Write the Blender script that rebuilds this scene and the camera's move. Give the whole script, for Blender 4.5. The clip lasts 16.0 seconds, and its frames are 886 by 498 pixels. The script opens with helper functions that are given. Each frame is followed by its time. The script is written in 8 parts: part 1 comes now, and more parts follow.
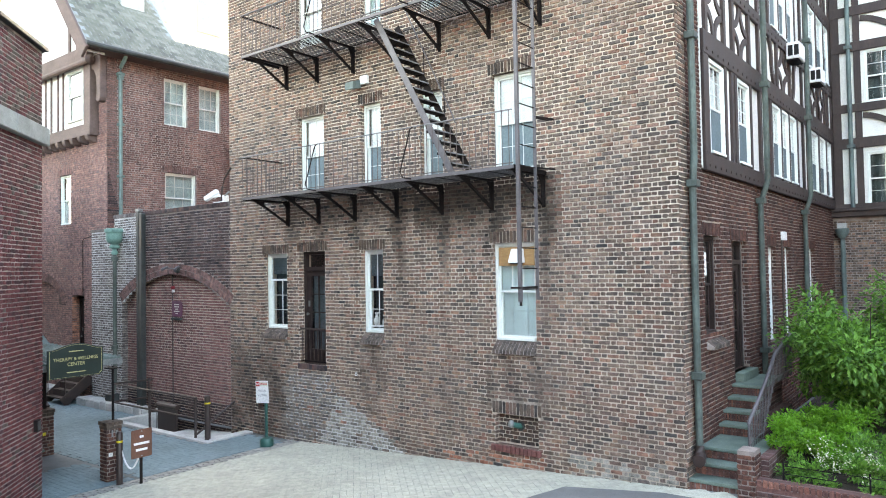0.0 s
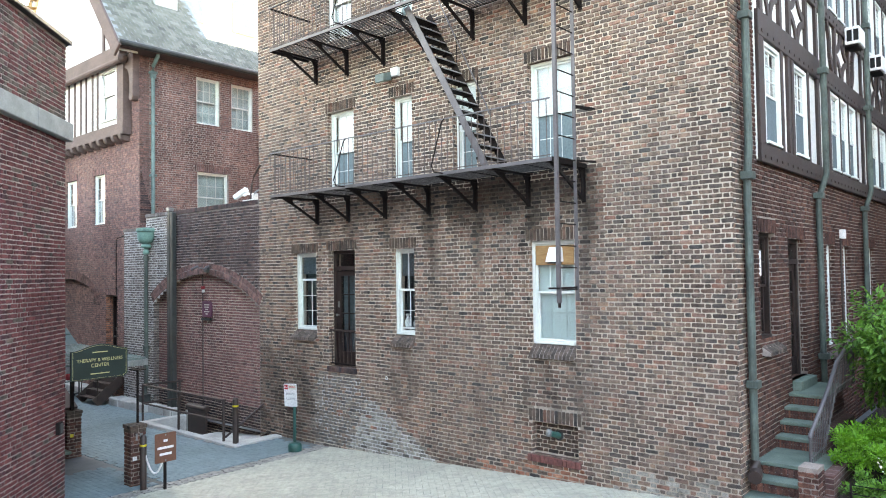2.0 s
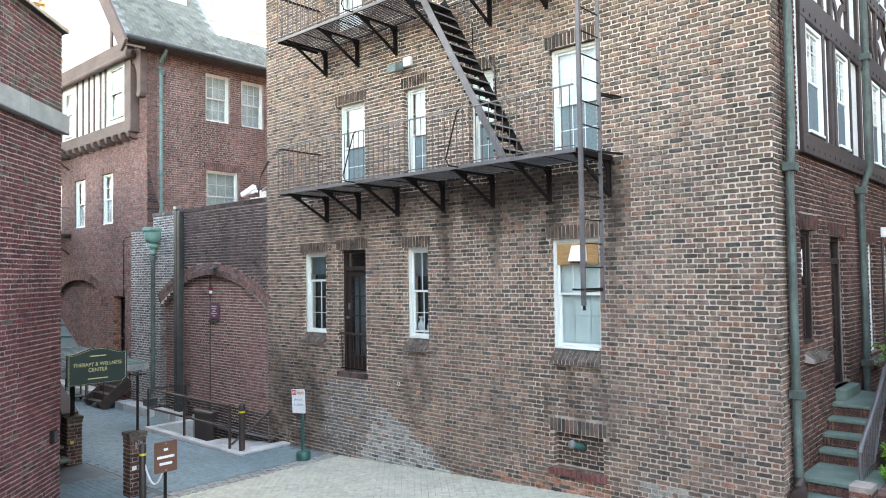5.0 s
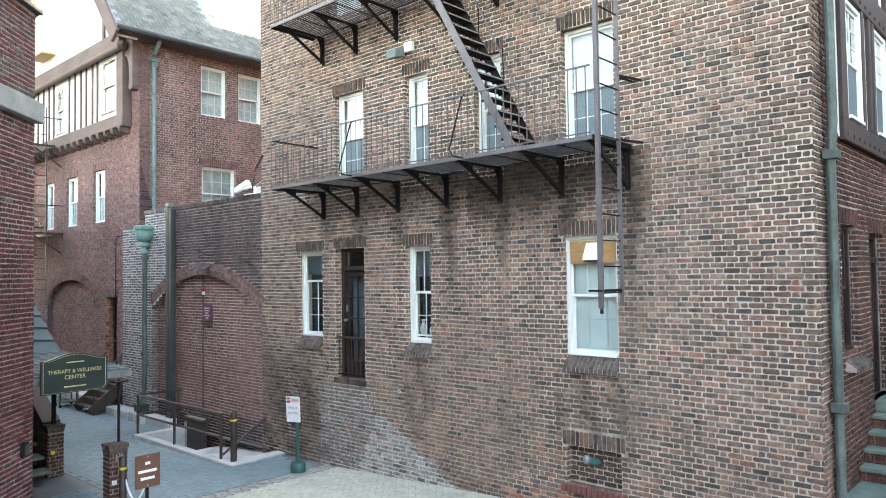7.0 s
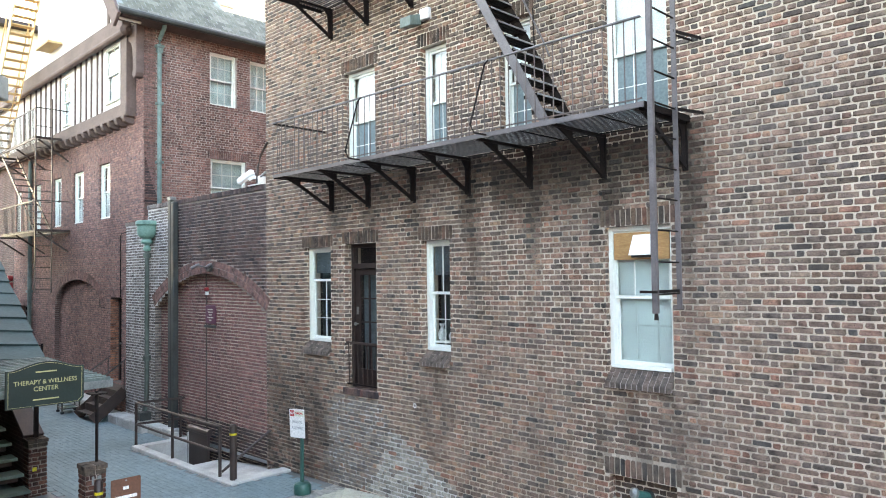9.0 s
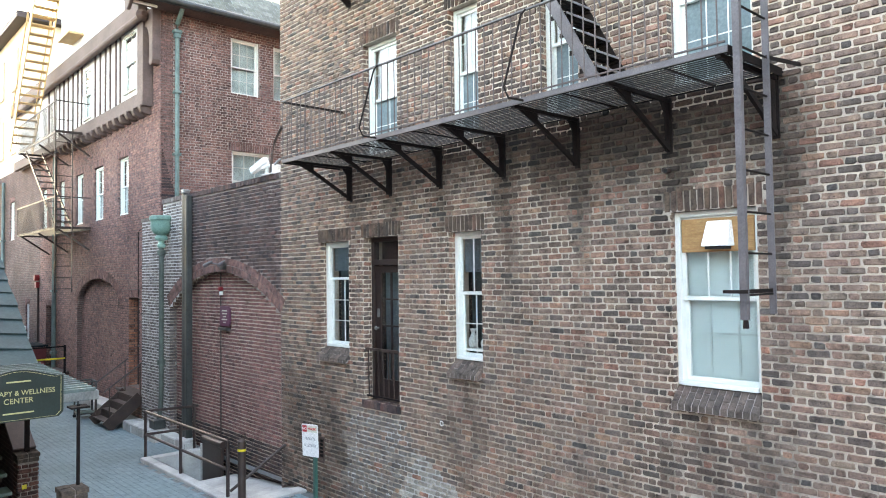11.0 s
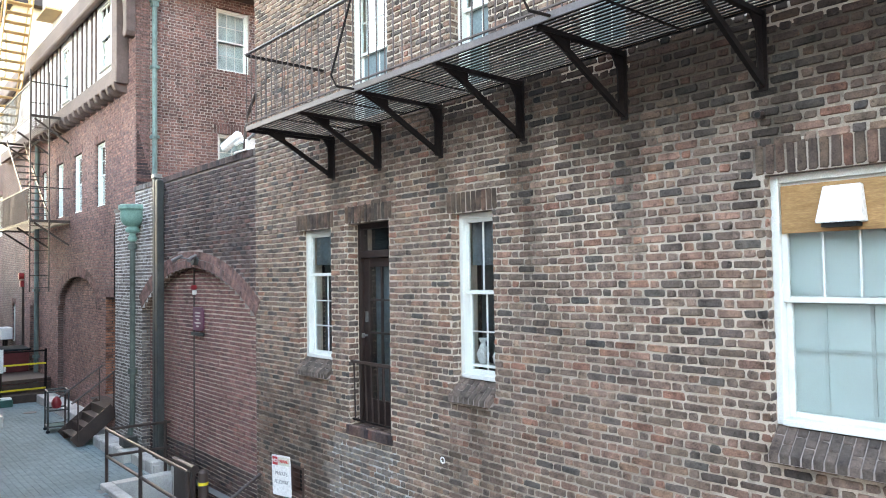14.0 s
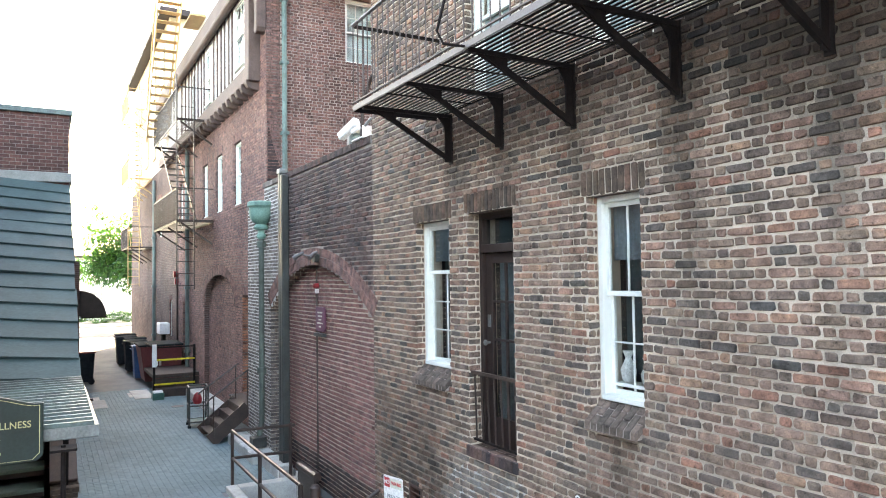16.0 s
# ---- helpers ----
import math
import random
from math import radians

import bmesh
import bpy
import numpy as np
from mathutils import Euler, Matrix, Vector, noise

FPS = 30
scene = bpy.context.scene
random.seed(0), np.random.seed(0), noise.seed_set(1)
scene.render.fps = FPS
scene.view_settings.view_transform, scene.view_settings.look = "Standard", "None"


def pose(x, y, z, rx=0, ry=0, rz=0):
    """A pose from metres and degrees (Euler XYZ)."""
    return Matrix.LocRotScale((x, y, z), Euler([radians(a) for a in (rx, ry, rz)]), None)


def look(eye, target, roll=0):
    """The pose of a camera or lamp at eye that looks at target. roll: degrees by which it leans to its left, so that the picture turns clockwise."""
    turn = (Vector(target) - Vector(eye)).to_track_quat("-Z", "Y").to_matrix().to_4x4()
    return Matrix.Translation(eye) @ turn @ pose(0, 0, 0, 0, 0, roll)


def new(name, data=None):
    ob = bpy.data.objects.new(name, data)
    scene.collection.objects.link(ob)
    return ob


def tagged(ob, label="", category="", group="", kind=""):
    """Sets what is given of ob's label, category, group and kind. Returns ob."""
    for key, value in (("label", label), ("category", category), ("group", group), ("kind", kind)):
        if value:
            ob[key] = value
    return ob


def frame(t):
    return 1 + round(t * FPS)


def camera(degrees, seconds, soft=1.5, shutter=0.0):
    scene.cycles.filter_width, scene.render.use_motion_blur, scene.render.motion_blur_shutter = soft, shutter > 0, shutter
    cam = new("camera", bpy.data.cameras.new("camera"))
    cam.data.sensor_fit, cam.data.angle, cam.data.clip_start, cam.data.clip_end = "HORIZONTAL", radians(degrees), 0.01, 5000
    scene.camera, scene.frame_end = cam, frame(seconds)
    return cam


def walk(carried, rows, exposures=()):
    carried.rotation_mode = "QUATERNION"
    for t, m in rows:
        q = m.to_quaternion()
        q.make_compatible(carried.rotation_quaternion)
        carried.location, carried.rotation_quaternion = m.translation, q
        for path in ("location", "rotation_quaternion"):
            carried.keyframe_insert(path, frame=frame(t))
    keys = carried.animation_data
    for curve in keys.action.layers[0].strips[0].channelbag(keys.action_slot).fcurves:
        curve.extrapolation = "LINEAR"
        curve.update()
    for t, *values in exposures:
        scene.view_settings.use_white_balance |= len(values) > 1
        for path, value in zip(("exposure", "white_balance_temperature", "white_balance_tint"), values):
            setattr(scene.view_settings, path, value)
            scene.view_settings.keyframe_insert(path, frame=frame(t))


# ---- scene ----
cam = camera(64.0, 16.0, soft=1.0)
METRES, EYE, TILT, LEAN, TURN = 8.0, 3.45, 0.0, 0.0, 37.9
ROWS = [
    (0.0, 0.0, 0.0, 0.0, 0.03, 1.7, 0.98),
    (0.5, 0.0015, 0.0197, -0.001, 1.64, 1.78, 0.93),
    (1.0, 0.0029, 0.0374, -0.0031, 2.85, 1.86, 0.88),
    (1.5, 0.0043, 0.0549, -0.0042, 2.94, 1.86, 0.87),
    (2.0, 0.0051, 0.0731, -0.0042, 2.96, 1.87, 0.87),
    (2.5, 0.0053, 0.0891, -0.0056, 3.53, 1.91, 0.84),
    (3.0, 0.0045, 0.1021, -0.0062, 4.02, 1.95, 0.82),
    (3.5, 0.0034, 0.1153, -0.0063, 4.16, 1.98, 0.83),
    (4.0, 0.0018, 0.1285, -0.0067, 4.16, 2.01, 0.83),
    (6.5, -0.0026, 0.2213, -0.0079, 4.21, 2.06, 0.83),
    (7.0, -0.0046, 0.256, -0.0082, 4.56, 2.07, 0.82),
    (7.5, -0.0058, 0.2956, -0.0085, 5.1, 2.07, 0.81),
    (8.0, -0.0073, 0.3396, -0.0097, 5.71, 2.09, 0.78),
    (8.5, -0.0085, 0.3859, -0.0094, 6.2, 2.05, 0.82),
    (9.0, -0.0096, 0.4307, -0.0116, 6.69, 2.11, 0.78),
    (9.5, -0.0105, 0.4749, -0.0114, 8.19, 2.07, 0.84),
    (12.0, -0.0224, 0.6902, -0.0204, 10.07, 2.19, 0.81),
    (12.5, -0.0255, 0.7319, -0.0206, 10.33, 2.16, 0.86),
    (13.0, -0.029, 0.7722, -0.0223, 11.02, 2.17, 0.81),
    (13.5, -0.0335, 0.8117, -0.0222, 11.06, 2.11, 0.86),
    (14.0, -0.0391, 0.8511, -0.0221, 11.33, 2.09, 0.89),
    (14.5, -0.0439, 0.8902, -0.0207, 12.83, 1.97, 1.0),
    (15.0, -0.049, 0.9282, -0.0206, 16.23, 2.01, 0.99),
    (15.5, -0.0537, 0.9632, -0.0223, 19.88, 2.1, 0.89),
    (16.0, -0.0576, 0.9962, -0.0241, 22.88, 2.18, 0.82),
]
walk(cam, [(t, pose(0, 0, EYE, TILT, LEAN, TURN) @ pose(METRES * x, METRES * y, METRES * z, 90 + pitch, roll, yaw)) for t, x, y, z, yaw, pitch, roll in ROWS],
     exposures=[(0.0, 4.12, 8450, 13), (9.5, 4.19, 8450, 13), (12.5, 4.3, 8450, 13), (16.0, 4.39, 8450, 13)])

# ---- sky and sun ----
SUN_DIR = Vector((-0.82, 0.46, 0.33)).normalized()
world = bpy.data.worlds.new("sky")
scene.world = world
world.use_nodes = True
wn, wl = world.node_tree.nodes, world.node_tree.links
sky = wn.new("ShaderNodeTexSky")
sky.sky_type = "NISHITA"
sky.sun_disc = False
sky.sun_elevation = math.asin(SUN_DIR.z)
sky.sun_rotation = math.atan2(SUN_DIR.x, SUN_DIR.y)
sky.air_density, sky.dust_density, sky.ozone_density = 1.0, 3.0, 1.0
wl.new(sky.outputs[0], wn["Background"].inputs[0])
wn["Background"].inputs[1].default_value = 0.15
sun = new("sun", bpy.data.lights.new("sun", "SUN"))
sun.data.energy, sun.data.angle, sun.data.color = 3.0, radians(0.6), (1.0, 0.87, 0.68)
sun.matrix_world = look(SUN_DIR * 100, (0, 0, 0))


# ---- mesh helpers ----
class Mesher:
    """Collects points and faces; every mesh is laid in world metres."""

    def __init__(self):
        self.v, self.f, self.m = [], [], []

    def add(self, pts, faces, mi=0):
        n = len(self.v)
        self.v += [tuple(p) for p in pts]
        self.f += [tuple(n + i for i in f) for f in faces]
        self.m += [mi] * len(faces)
        return self

    def box(self, x0, x1, y0, y1, z0, z1, mi=0):
        return self.add([(x, y, z) for z in (z0, z1) for y in (y0, y1) for x in (x0, x1)],
                        [(0, 2, 3, 1), (4, 5, 7, 6), (0, 1, 5, 4), (1, 3, 7, 5), (3, 2, 6, 7), (2, 0, 4, 6)], mi)

    def beam(self, a, b, w, h, up=(0, 0, 1), mi=0):
        """A bar from a to b, w wide across and h high."""
        a, b = Vector(a), Vector(b)
        d = (b - a).normalized()
        s = d.cross(Vector(up))
        if s.length < 1e-4:
            s = d.cross(Vector((1, 0, 0)))
        s.normalize()
        t = s.cross(d)
        c = [(-1, -1), (1, -1), (1, 1), (-1, 1)]
        pts = [p + s * (i * w / 2) + t * (j * h / 2) for p in (a, b) for i, j in c]
        return self.add(pts, [(3, 2, 1, 0), (4, 5, 6, 7), (0, 1, 5, 4), (1, 2, 6, 5), (2, 3, 7, 6), (3, 0, 4, 7)], mi)

    def tube(self, pts, r, n=8, mi=0):
        """A round bar through the points, with closed ends; r may be a list."""
        pts = [Vector(p) for p in pts]
        rs = r if isinstance(r, (list, tuple)) else [r] * len(pts)
        rings = []
        for i, p in enumerate(pts):
            d = (pts[min(i + 1, len(pts) - 1)] - pts[max(i - 1, 0)]).normalized()
            ref = Vector((0, 0, 1)) if abs(d.z) < 0.95 else Vector((1, 0, 0))
            s = d.cross(ref).normalized()
            t = s.cross(d)
            rings.append([p + (s * math.cos(2 * math.pi * k / n) + t * math.sin(2 * math.pi * k / n)) * rs[i] for k in range(n)])
        flat = [q for ring in rings for q in ring]
        faces = []
        for i in range(len(pts) - 1):
            for k in range(n):
                k2 = (k + 1) % n
                faces.append((i * n + k, (i + 1) * n + k, (i + 1) * n + k2, i * n + k2))
        faces.append(tuple(range(n)))
        faces.append(tuple(reversed(range((len(pts) - 1) * n, len(pts) * n))))
        return self.add(flat, faces, mi)

    def lathe(self, prof, cx, cy, n=20, mi=0):
        """Turned shape: prof is a list of (radius, z)."""
        return self.tube([(cx, cy, z + 1e-5 * i) for i, (r, z) in enumerate(prof)], [r for r, z in prof], n, mi)

    def prism(self, outline, depth, frame_m, mi=0):
        """A flat outline (u, v) given depth along the third axis of frame_m."""
        n = len(outline)
        pts = [frame_m @ Vector((u, v, 0)) for u, v in outline] + [frame_m @ Vector((u, v, depth)) for u, v in outline]
        faces = [tuple(reversed(range(n))), tuple(range(n, 2 * n))] + [(i, (i + 1) % n, n + (i + 1) % n, n + i) for i in range(n)]
        return self.add(pts, faces, mi)


def worldm(o):
    if o.parent is None:
        return o.matrix_basis.copy()
    return worldm(o.parent) @ o.matrix_parent_inverse @ o.matrix_basis


def part(name, me, material, parent=None, label="", bevel=0.0, smooth=False):
    """One mesh object; under a thing or a part when a parent is given."""
    mesh = bpy.data.meshes.new(name)
    mesh.from_pydata(me.v, [], me.f)
    mats = material if isinstance(material, (list, tuple)) else [material]
    for m in mats:
        mesh.materials.append(m)
    if len(mats) > 1:
        mesh.polygons.foreach_set("material_index", me.m)
    if bevel > 0 or smooth:
        bm = bmesh.new()
        bm.from_mesh(mesh)
        bmesh.ops.recalc_face_normals(bm, faces=bm.faces)
        if bevel > 0:
            edges = [e for e in bm.edges if len(e.link_faces) == 2 and e.calc_face_angle(0) > 0.6]
            bmesh.ops.bevel(bm, geom=edges, offset=bevel, segments=1, affect="EDGES", profile=0.5)
        bm.to_mesh(mesh)
        bm.free()
    if smooth:
        mesh.polygons.foreach_set("use_smooth", [True] * len(mesh.polygons))
        mesh.set_sharp_from_angle(angle=radians(35))
    mesh.update()
    ob = new(name, mesh)
    if parent is not None:
        ob.parent = parent
        ob.matrix_parent_inverse = worldm(parent).inverted()
    if label:
        ob["label"] = label
    return ob


def thing(name, label, category, at=(0, 0, 0), group="", kind=""):
    ob = new(name)
    ob.empty_display_size = 0.1
    ob.matrix_basis = Matrix.Translation(at)
    return tagged(ob, label, category, group, kind)


def text_part(name, body, size, m, material, parent, label="", depth=0.002, align="CENTER", squeeze=1.0):
    """Raised lettering in the built-in font, laid on the plane of m."""
    cu = bpy.data.curves.new(name, "FONT")
    cu.body, cu.size, cu.extrude, cu.align_x, cu.align_y = body, size, depth, align, "CENTER"
    tmp = bpy.data.objects.new(name, cu)
    scene.collection.objects.link(tmp)
    dg = bpy.context.evaluated_depsgraph_get()
    mesh = bpy.data.meshes.new_from_object(tmp.evaluated_get(dg))
    bpy.data.objects.remove(tmp)
    bpy.data.curves.remove(cu)
    mesh.transform(m @ Matrix.Diagonal((squeeze, 1, 1, 1)))
    mesh.materials.clear()
    mesh.materials.append(material)
    ob = new(name, mesh)
    ob.parent = parent
    ob.matrix_parent_inverse = worldm(parent).inverted()
    if label:
        ob["label"] = label
    return ob


# ---- materials ----
def node_mat(name):
    m = bpy.data.materials.new(name)
    m.use_nodes = True
    return m, m.node_tree.nodes, m.node_tree.links, m.node_tree.nodes["Principled BSDF"]


def noise_tex(n, l, co, scale, detail=4.0, rough=0.6, stretch=None):
    tex = n.new("ShaderNodeTexNoise")
    tex.inputs["Scale"].default_value = scale
    tex.inputs["Detail"].default_value = detail
    tex.inputs["Roughness"].default_value = rough
    src = co
    if stretch:
        mp = n.new("ShaderNodeMapping")
        mp.inputs["Scale"].default_value = stretch
        l.new(co, mp.inputs[0])
        src = mp.outputs[0]
    l.new(src, tex.inputs["Vector"])
    return tex.outputs["Fac"]


def ramp(n, l, fac, stops, interp="LINEAR"):
    r = n.new("ShaderNodeValToRGB")
    r.color_ramp.interpolation = interp
    while len(r.color_ramp.elements) < len(stops):
        r.color_ramp.elements.new(0.5)
    for e, (p, c) in zip(r.color_ramp.elements, stops):
        e.position = p
        e.color = (*c, 1) if len(c) == 3 else c
    l.new(fac, r.inputs[0])
    return r.outputs[0]


def mixc(n, l, fac, a, b, mode="MIX"):
    mx = n.new("ShaderNodeMix")
    mx.data_type, mx.blend_type = "RGBA", mode
    for sock, val in ((mx.inputs[0], fac), (mx.inputs[6], a), (mx.inputs[7], b)):
        if isinstance(val, (int, float)):
            sock.default_value = val
        elif isinstance(val, tuple):
            sock.default_value = (*val, 1)
        else:
            l.new(val, sock)
    return mx.outputs[2]


def bump_to(n, l, b, height, strength, dist):
    bp = n.new("ShaderNodeBump")
    bp.inputs["Strength"].default_value, bp.inputs["Distance"].default_value = strength, dist
    l.new(height, bp.inputs["Height"])
    l.new(bp.outputs[0], b.inputs["Normal"])


def surf(name, c1, c2, rough=0.6, metal=0.0, scale=3.0, fine=45.0, bump=0.25, dist=0.004, spec=0.4, stretch=None, dirt=0.35, dirt_scale=1.2):
    """A worn surface: two tones, fine grain, broad stains and a light relief."""
    m, n, l, b = node_mat(name)
    co = n.new("ShaderNodeTexCoord").outputs["Object"]
    f1 = noise_tex(n, l, co, scale, 6, 0.65, stretch)
    f2 = noise_tex(n, l, co, fine, 3, 0.6, stretch)
    f3 = noise_tex(n, l, co, dirt_scale, 5, 0.7)
    col = ramp(n, l, f1, [(0.35, c1), (0.68, c2)])
    grain = ramp(n, l, f2, [(0.3, (0.72, 0.72, 0.72)), (0.75, (1.12, 1.12, 1.12))])
    col = mixc(n, l, 1.0, col, grain, "MULTIPLY")
    stain = ramp(n, l, f3, [(0.42, (1, 1, 1)), (0.72, (1 - dirt, 1 - dirt, 1 - dirt * 0.95))])
    col = mixc(n, l, 1.0, col, stain, "MULTIPLY")
    l.new(col, b.inputs["Base Color"])
    rr = n.new("ShaderNodeMapRange")
    rr.inputs[3].default_value, rr.inputs[4].default_value = max(rough - 0.12, 0.03), min(rough + 0.12, 1)
    l.new(f1, rr.inputs[0])
    l.new(rr.outputs[0], b.inputs["Roughness"])
    b.inputs["Metallic"].default_value = metal
    b.inputs["Specular IOR Level"].default_value = spec
    if bump:
        bump_to(n, l, b, f2, bump, dist)
    return m


def brick_mat(name, tones, by_object=False, soot=0.5, soot_scale=0.55, lime=0.0, chips=0.75, blotch=1.0):
    """Single bricks: a tone for each piece, burnt faces, soot and lime stains."""
    m, n, l, b = node_mat(name)
    co = n.new("ShaderNodeTexCoord").outputs["Object"]
    rnd = n.new("ShaderNodeObjectInfo").outputs["Random"] if by_object else n.new("ShaderNodeNewGeometry").outputs["Random Per Island"]
    if by_object:
        co = n.new("ShaderNodeNewGeometry").outputs["Position"]
    k = len(tones)
    col = ramp(n, l, rnd, [((i + 0.5) / k, c) for i, c in enumerate(tones)])
    face = noise_tex(n, l, co, 9, 6, 0.72)
    col = mixc(n, l, 1.0, col, ramp(n, l, face, [(0.3, (1 - 0.75 * blotch,) * 3), (0.44, (1 - 0.22 * blotch,) * 3), (0.55, (1.06, 1.05, 1.04)), (0.7, (1 + 0.6 * blotch, 1 + 0.52 * blotch, 1 + 0.44 * blotch))]), "MULTIPLY")
    pits = noise_tex(n, l, co, 42, 4, 0.75)
    col = mixc(n, l, 1.0, col, ramp(n, l, pits, [(0.3, (1 - 0.7 * blotch,) * 3), (0.43, (1, 1, 1)), (0.62, (1.05, 1.05, 1.05)), (0.74, (1 + 0.5 * blotch,) * 3)]), "MULTIPLY")
    grain = noise_tex(n, l, co, 120, 3, 0.7)
    col = mixc(n, l, 1.0, col, ramp(n, l, grain, [(0.3, (0.7, 0.7, 0.7)), (0.7, (1.15, 1.15, 1.15))]), "MULTIPLY")
    st = noise_tex(n, l, co, soot_scale, 6, 0.62, (1.0, 1.0, 0.45))
    s = 1 - soot
    col = mixc(n, l, 1.0, col, ramp(n, l, st, [(0.45, (1, 1, 1)), (0.7, (s, s, s))]), "MULTIPLY")
    if lime > 0:
        lm = noise_tex(n, l, co, 2.3, 7, 0.75)
        col = mixc(n, l, ramp(n, l, lm, [(0.5, (0, 0, 0)), (0.75, (lime, lime, lime))]), col, (0.42, 0.40, 0.36))
    l.new(col, b.inputs["Base Color"])
    b.inputs["Roughness"].default_value = 0.88
    b.inputs["Specular IOR Level"].default_value = 0.2
    bump_to(n, l, b, mixc(n, l, 0.5, face, pits), chips, 0.022)
    return m


def masonry_mat(name, c1, c2, mortar, axis="x", bw=0.187, rh=0.0643, soot=0.45):
    """Brickwork too far off to tell its pieces: courses by a brick pattern with relief."""
    m, n, l, b = node_mat(name)
    co = n.new("ShaderNodeTexCoord").outputs["Object"]
    sep, comb = n.new("ShaderNodeSeparateXYZ"), n.new("ShaderNodeCombineXYZ")
    l.new(co, sep.inputs[0])
    l.new(sep.outputs["X" if axis == "x" else "Y"], comb.inputs[0])
    l.new(sep.outputs["Z"], comb.inputs[1])
    bt = n.new("ShaderNodeTexBrick")
    l.new(comb.outputs[0], bt.inputs["Vector"])
    bt.inputs["Scale"].default_value = 1.0
    bt.inputs["Brick Width"].default_value, bt.inputs["Row Height"].default_value = bw, rh
    bt.inputs["Mortar Size"].default_value = 0.006
    bt.inputs["Mortar Smooth"].default_value = 0.2
    bt.inputs["Color1"].default_value, bt.inputs["Color2"].default_value = (*c1, 1), (*c2, 1)
    bt.inputs["Mortar"].default_value = (*mortar, 1)
    st = noise_tex(n, l, co, 0.5, 6, 0.65)
    s = 1 - soot
    col = mixc(n, l, 1.0, bt.outputs["Color"], ramp(n, l, st, [(0.42, (1.05, 1.05, 1.05)), (0.7, (s, s, s))]), "MULTIPLY")
    fine = noise_tex(n, l, co, 25, 5, 0.7)
    col = mixc(n, l, 1.0, col, ramp(n, l, fine, [(0.3, (0.6, 0.6, 0.6)), (0.7, (1.25, 1.25, 1.25))]), "MULTIPLY")
    l.new(col, b.inputs["Base Color"])
    b.inputs["Roughness"].default_value = 0.88
    b.inputs["Specular IOR Level"].default_value = 0.2
    inv = n.new("ShaderNodeMath")
    inv.operation = "SUBTRACT"
    inv.inputs[0].default_value = 1.0
    l.new(bt.outputs["Fac"], inv.inputs[1])
    bump_to(n, l, b, inv.outputs[0], 0.6, 0.008)
    return m


BROWN = [(0.1, 0.083, 0.073), (0.2, 0.148, 0.118), (0.235, 0.165, 0.13), (0.075, 0.068, 0.062), (0.185, 0.14, 0.108), (0.25, 0.16, 0.126), (0.165, 0.128, 0.1), (0.21, 0.15, 0.12), (0.085, 0.079, 0.069),
         (0.175, 0.135, 0.112), (0.265, 0.165, 0.13), (0.145, 0.11, 0.093), (0.225, 0.175, 0.135), (0.12, 0.096, 0.084), (0.215, 0.152, 0.122), (0.062, 0.06, 0.056), (0.19, 0.14, 0.114), (0.155, 0.125, 0.1), (0.26, 0.176, 0.125), (0.24, 0.132, 0.098)]
BROWN = [(1.18 * (0.174 + 0.98 * (r - 0.178)), 1.12 * (0.127 + 0.94 * (g - 0.128)), 1.14 * (0.102 + 0.86 * (b - 0.103))) for r, g, b in BROWN]
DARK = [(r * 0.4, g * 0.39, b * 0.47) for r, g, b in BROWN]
RED = [(0.15, 0.07, 0.058), (0.19, 0.085, 0.066), (0.12, 0.062, 0.055), (0.21, 0.1, 0.078), (0.09, 0.055, 0.05), (0.17, 0.08, 0.065), (0.24, 0.11, 0.08)]
INFILL = [(0.2, 0.118, 0.105), (0.235, 0.135, 0.118), (0.165, 0.105, 0.097), (0.215, 0.128, 0.11), (0.14, 0.092, 0.088), (0.225, 0.125, 0.108), (0.19, 0.115, 0.102)]
INFILL = [(r * 1.24, g * 1.09, b * 1.15) for r, g, b in INFILL]
HOUSE = [(0.18, 0.118, 0.102), (0.21, 0.13, 0.11), (0.145, 0.102, 0.092), (0.22, 0.138, 0.115), (0.11, 0.085, 0.08), (0.19, 0.122, 0.105), (0.16, 0.108, 0.096)]
HOUSE = [(r * 1.0, g * 0.88, b * 0.92) for r, g, b in HOUSE]
MAROON = [(0.12, 0.042, 0.042), (0.145, 0.048, 0.046), (0.09, 0.036, 0.038), (0.165, 0.056, 0.052), (0.068, 0.034, 0.037), (0.13, 0.044, 0.044)]
MAROON = [(r * 1.05, g * 0.98, b * 1.05) for r, g, b in MAROON]
PALE = [(0.15, 0.135, 0.125), (0.19, 0.16, 0.145), (0.12, 0.115, 0.11), (0.21, 0.175, 0.155), (0.1, 0.097, 0.095), (0.17, 0.14, 0.125), (0.2, 0.19, 0.18)]
WHITE = [(0.14, 0.125, 0.122), (0.105, 0.09, 0.088), (0.15, 0.13, 0.125), (0.085, 0.075, 0.073), (0.12, 0.1, 0.096), (0.2, 0.19, 0.185), (0.07, 0.064, 0.064), (0.105, 0.09, 0.085)]
M_BRICK = brick_mat("brick_brown", BROWN, blotch=1.1, chips=1.0, soot=0.4)
M_BRICK1 = brick_mat("brick_brown_single", BROWN, by_object=True, blotch=1.1, chips=1.0, soot=0.4)
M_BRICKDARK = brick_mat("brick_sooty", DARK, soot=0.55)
# five darkening steps: soot and balcony shade are both put into these tones
M_BRICKSTAINSHADE = [brick_mat("brick_stain_shade", [tuple(c * f for c in t) for t in BROWN], soot=0.38) for f in (0.82, 0.67, 0.52, 0.39, 0.28)]
M_BRICKDIM = brick_mat("brick_brown_stained", [tuple(c * 0.46 for c in t) for t in BROWN], soot=0.4)
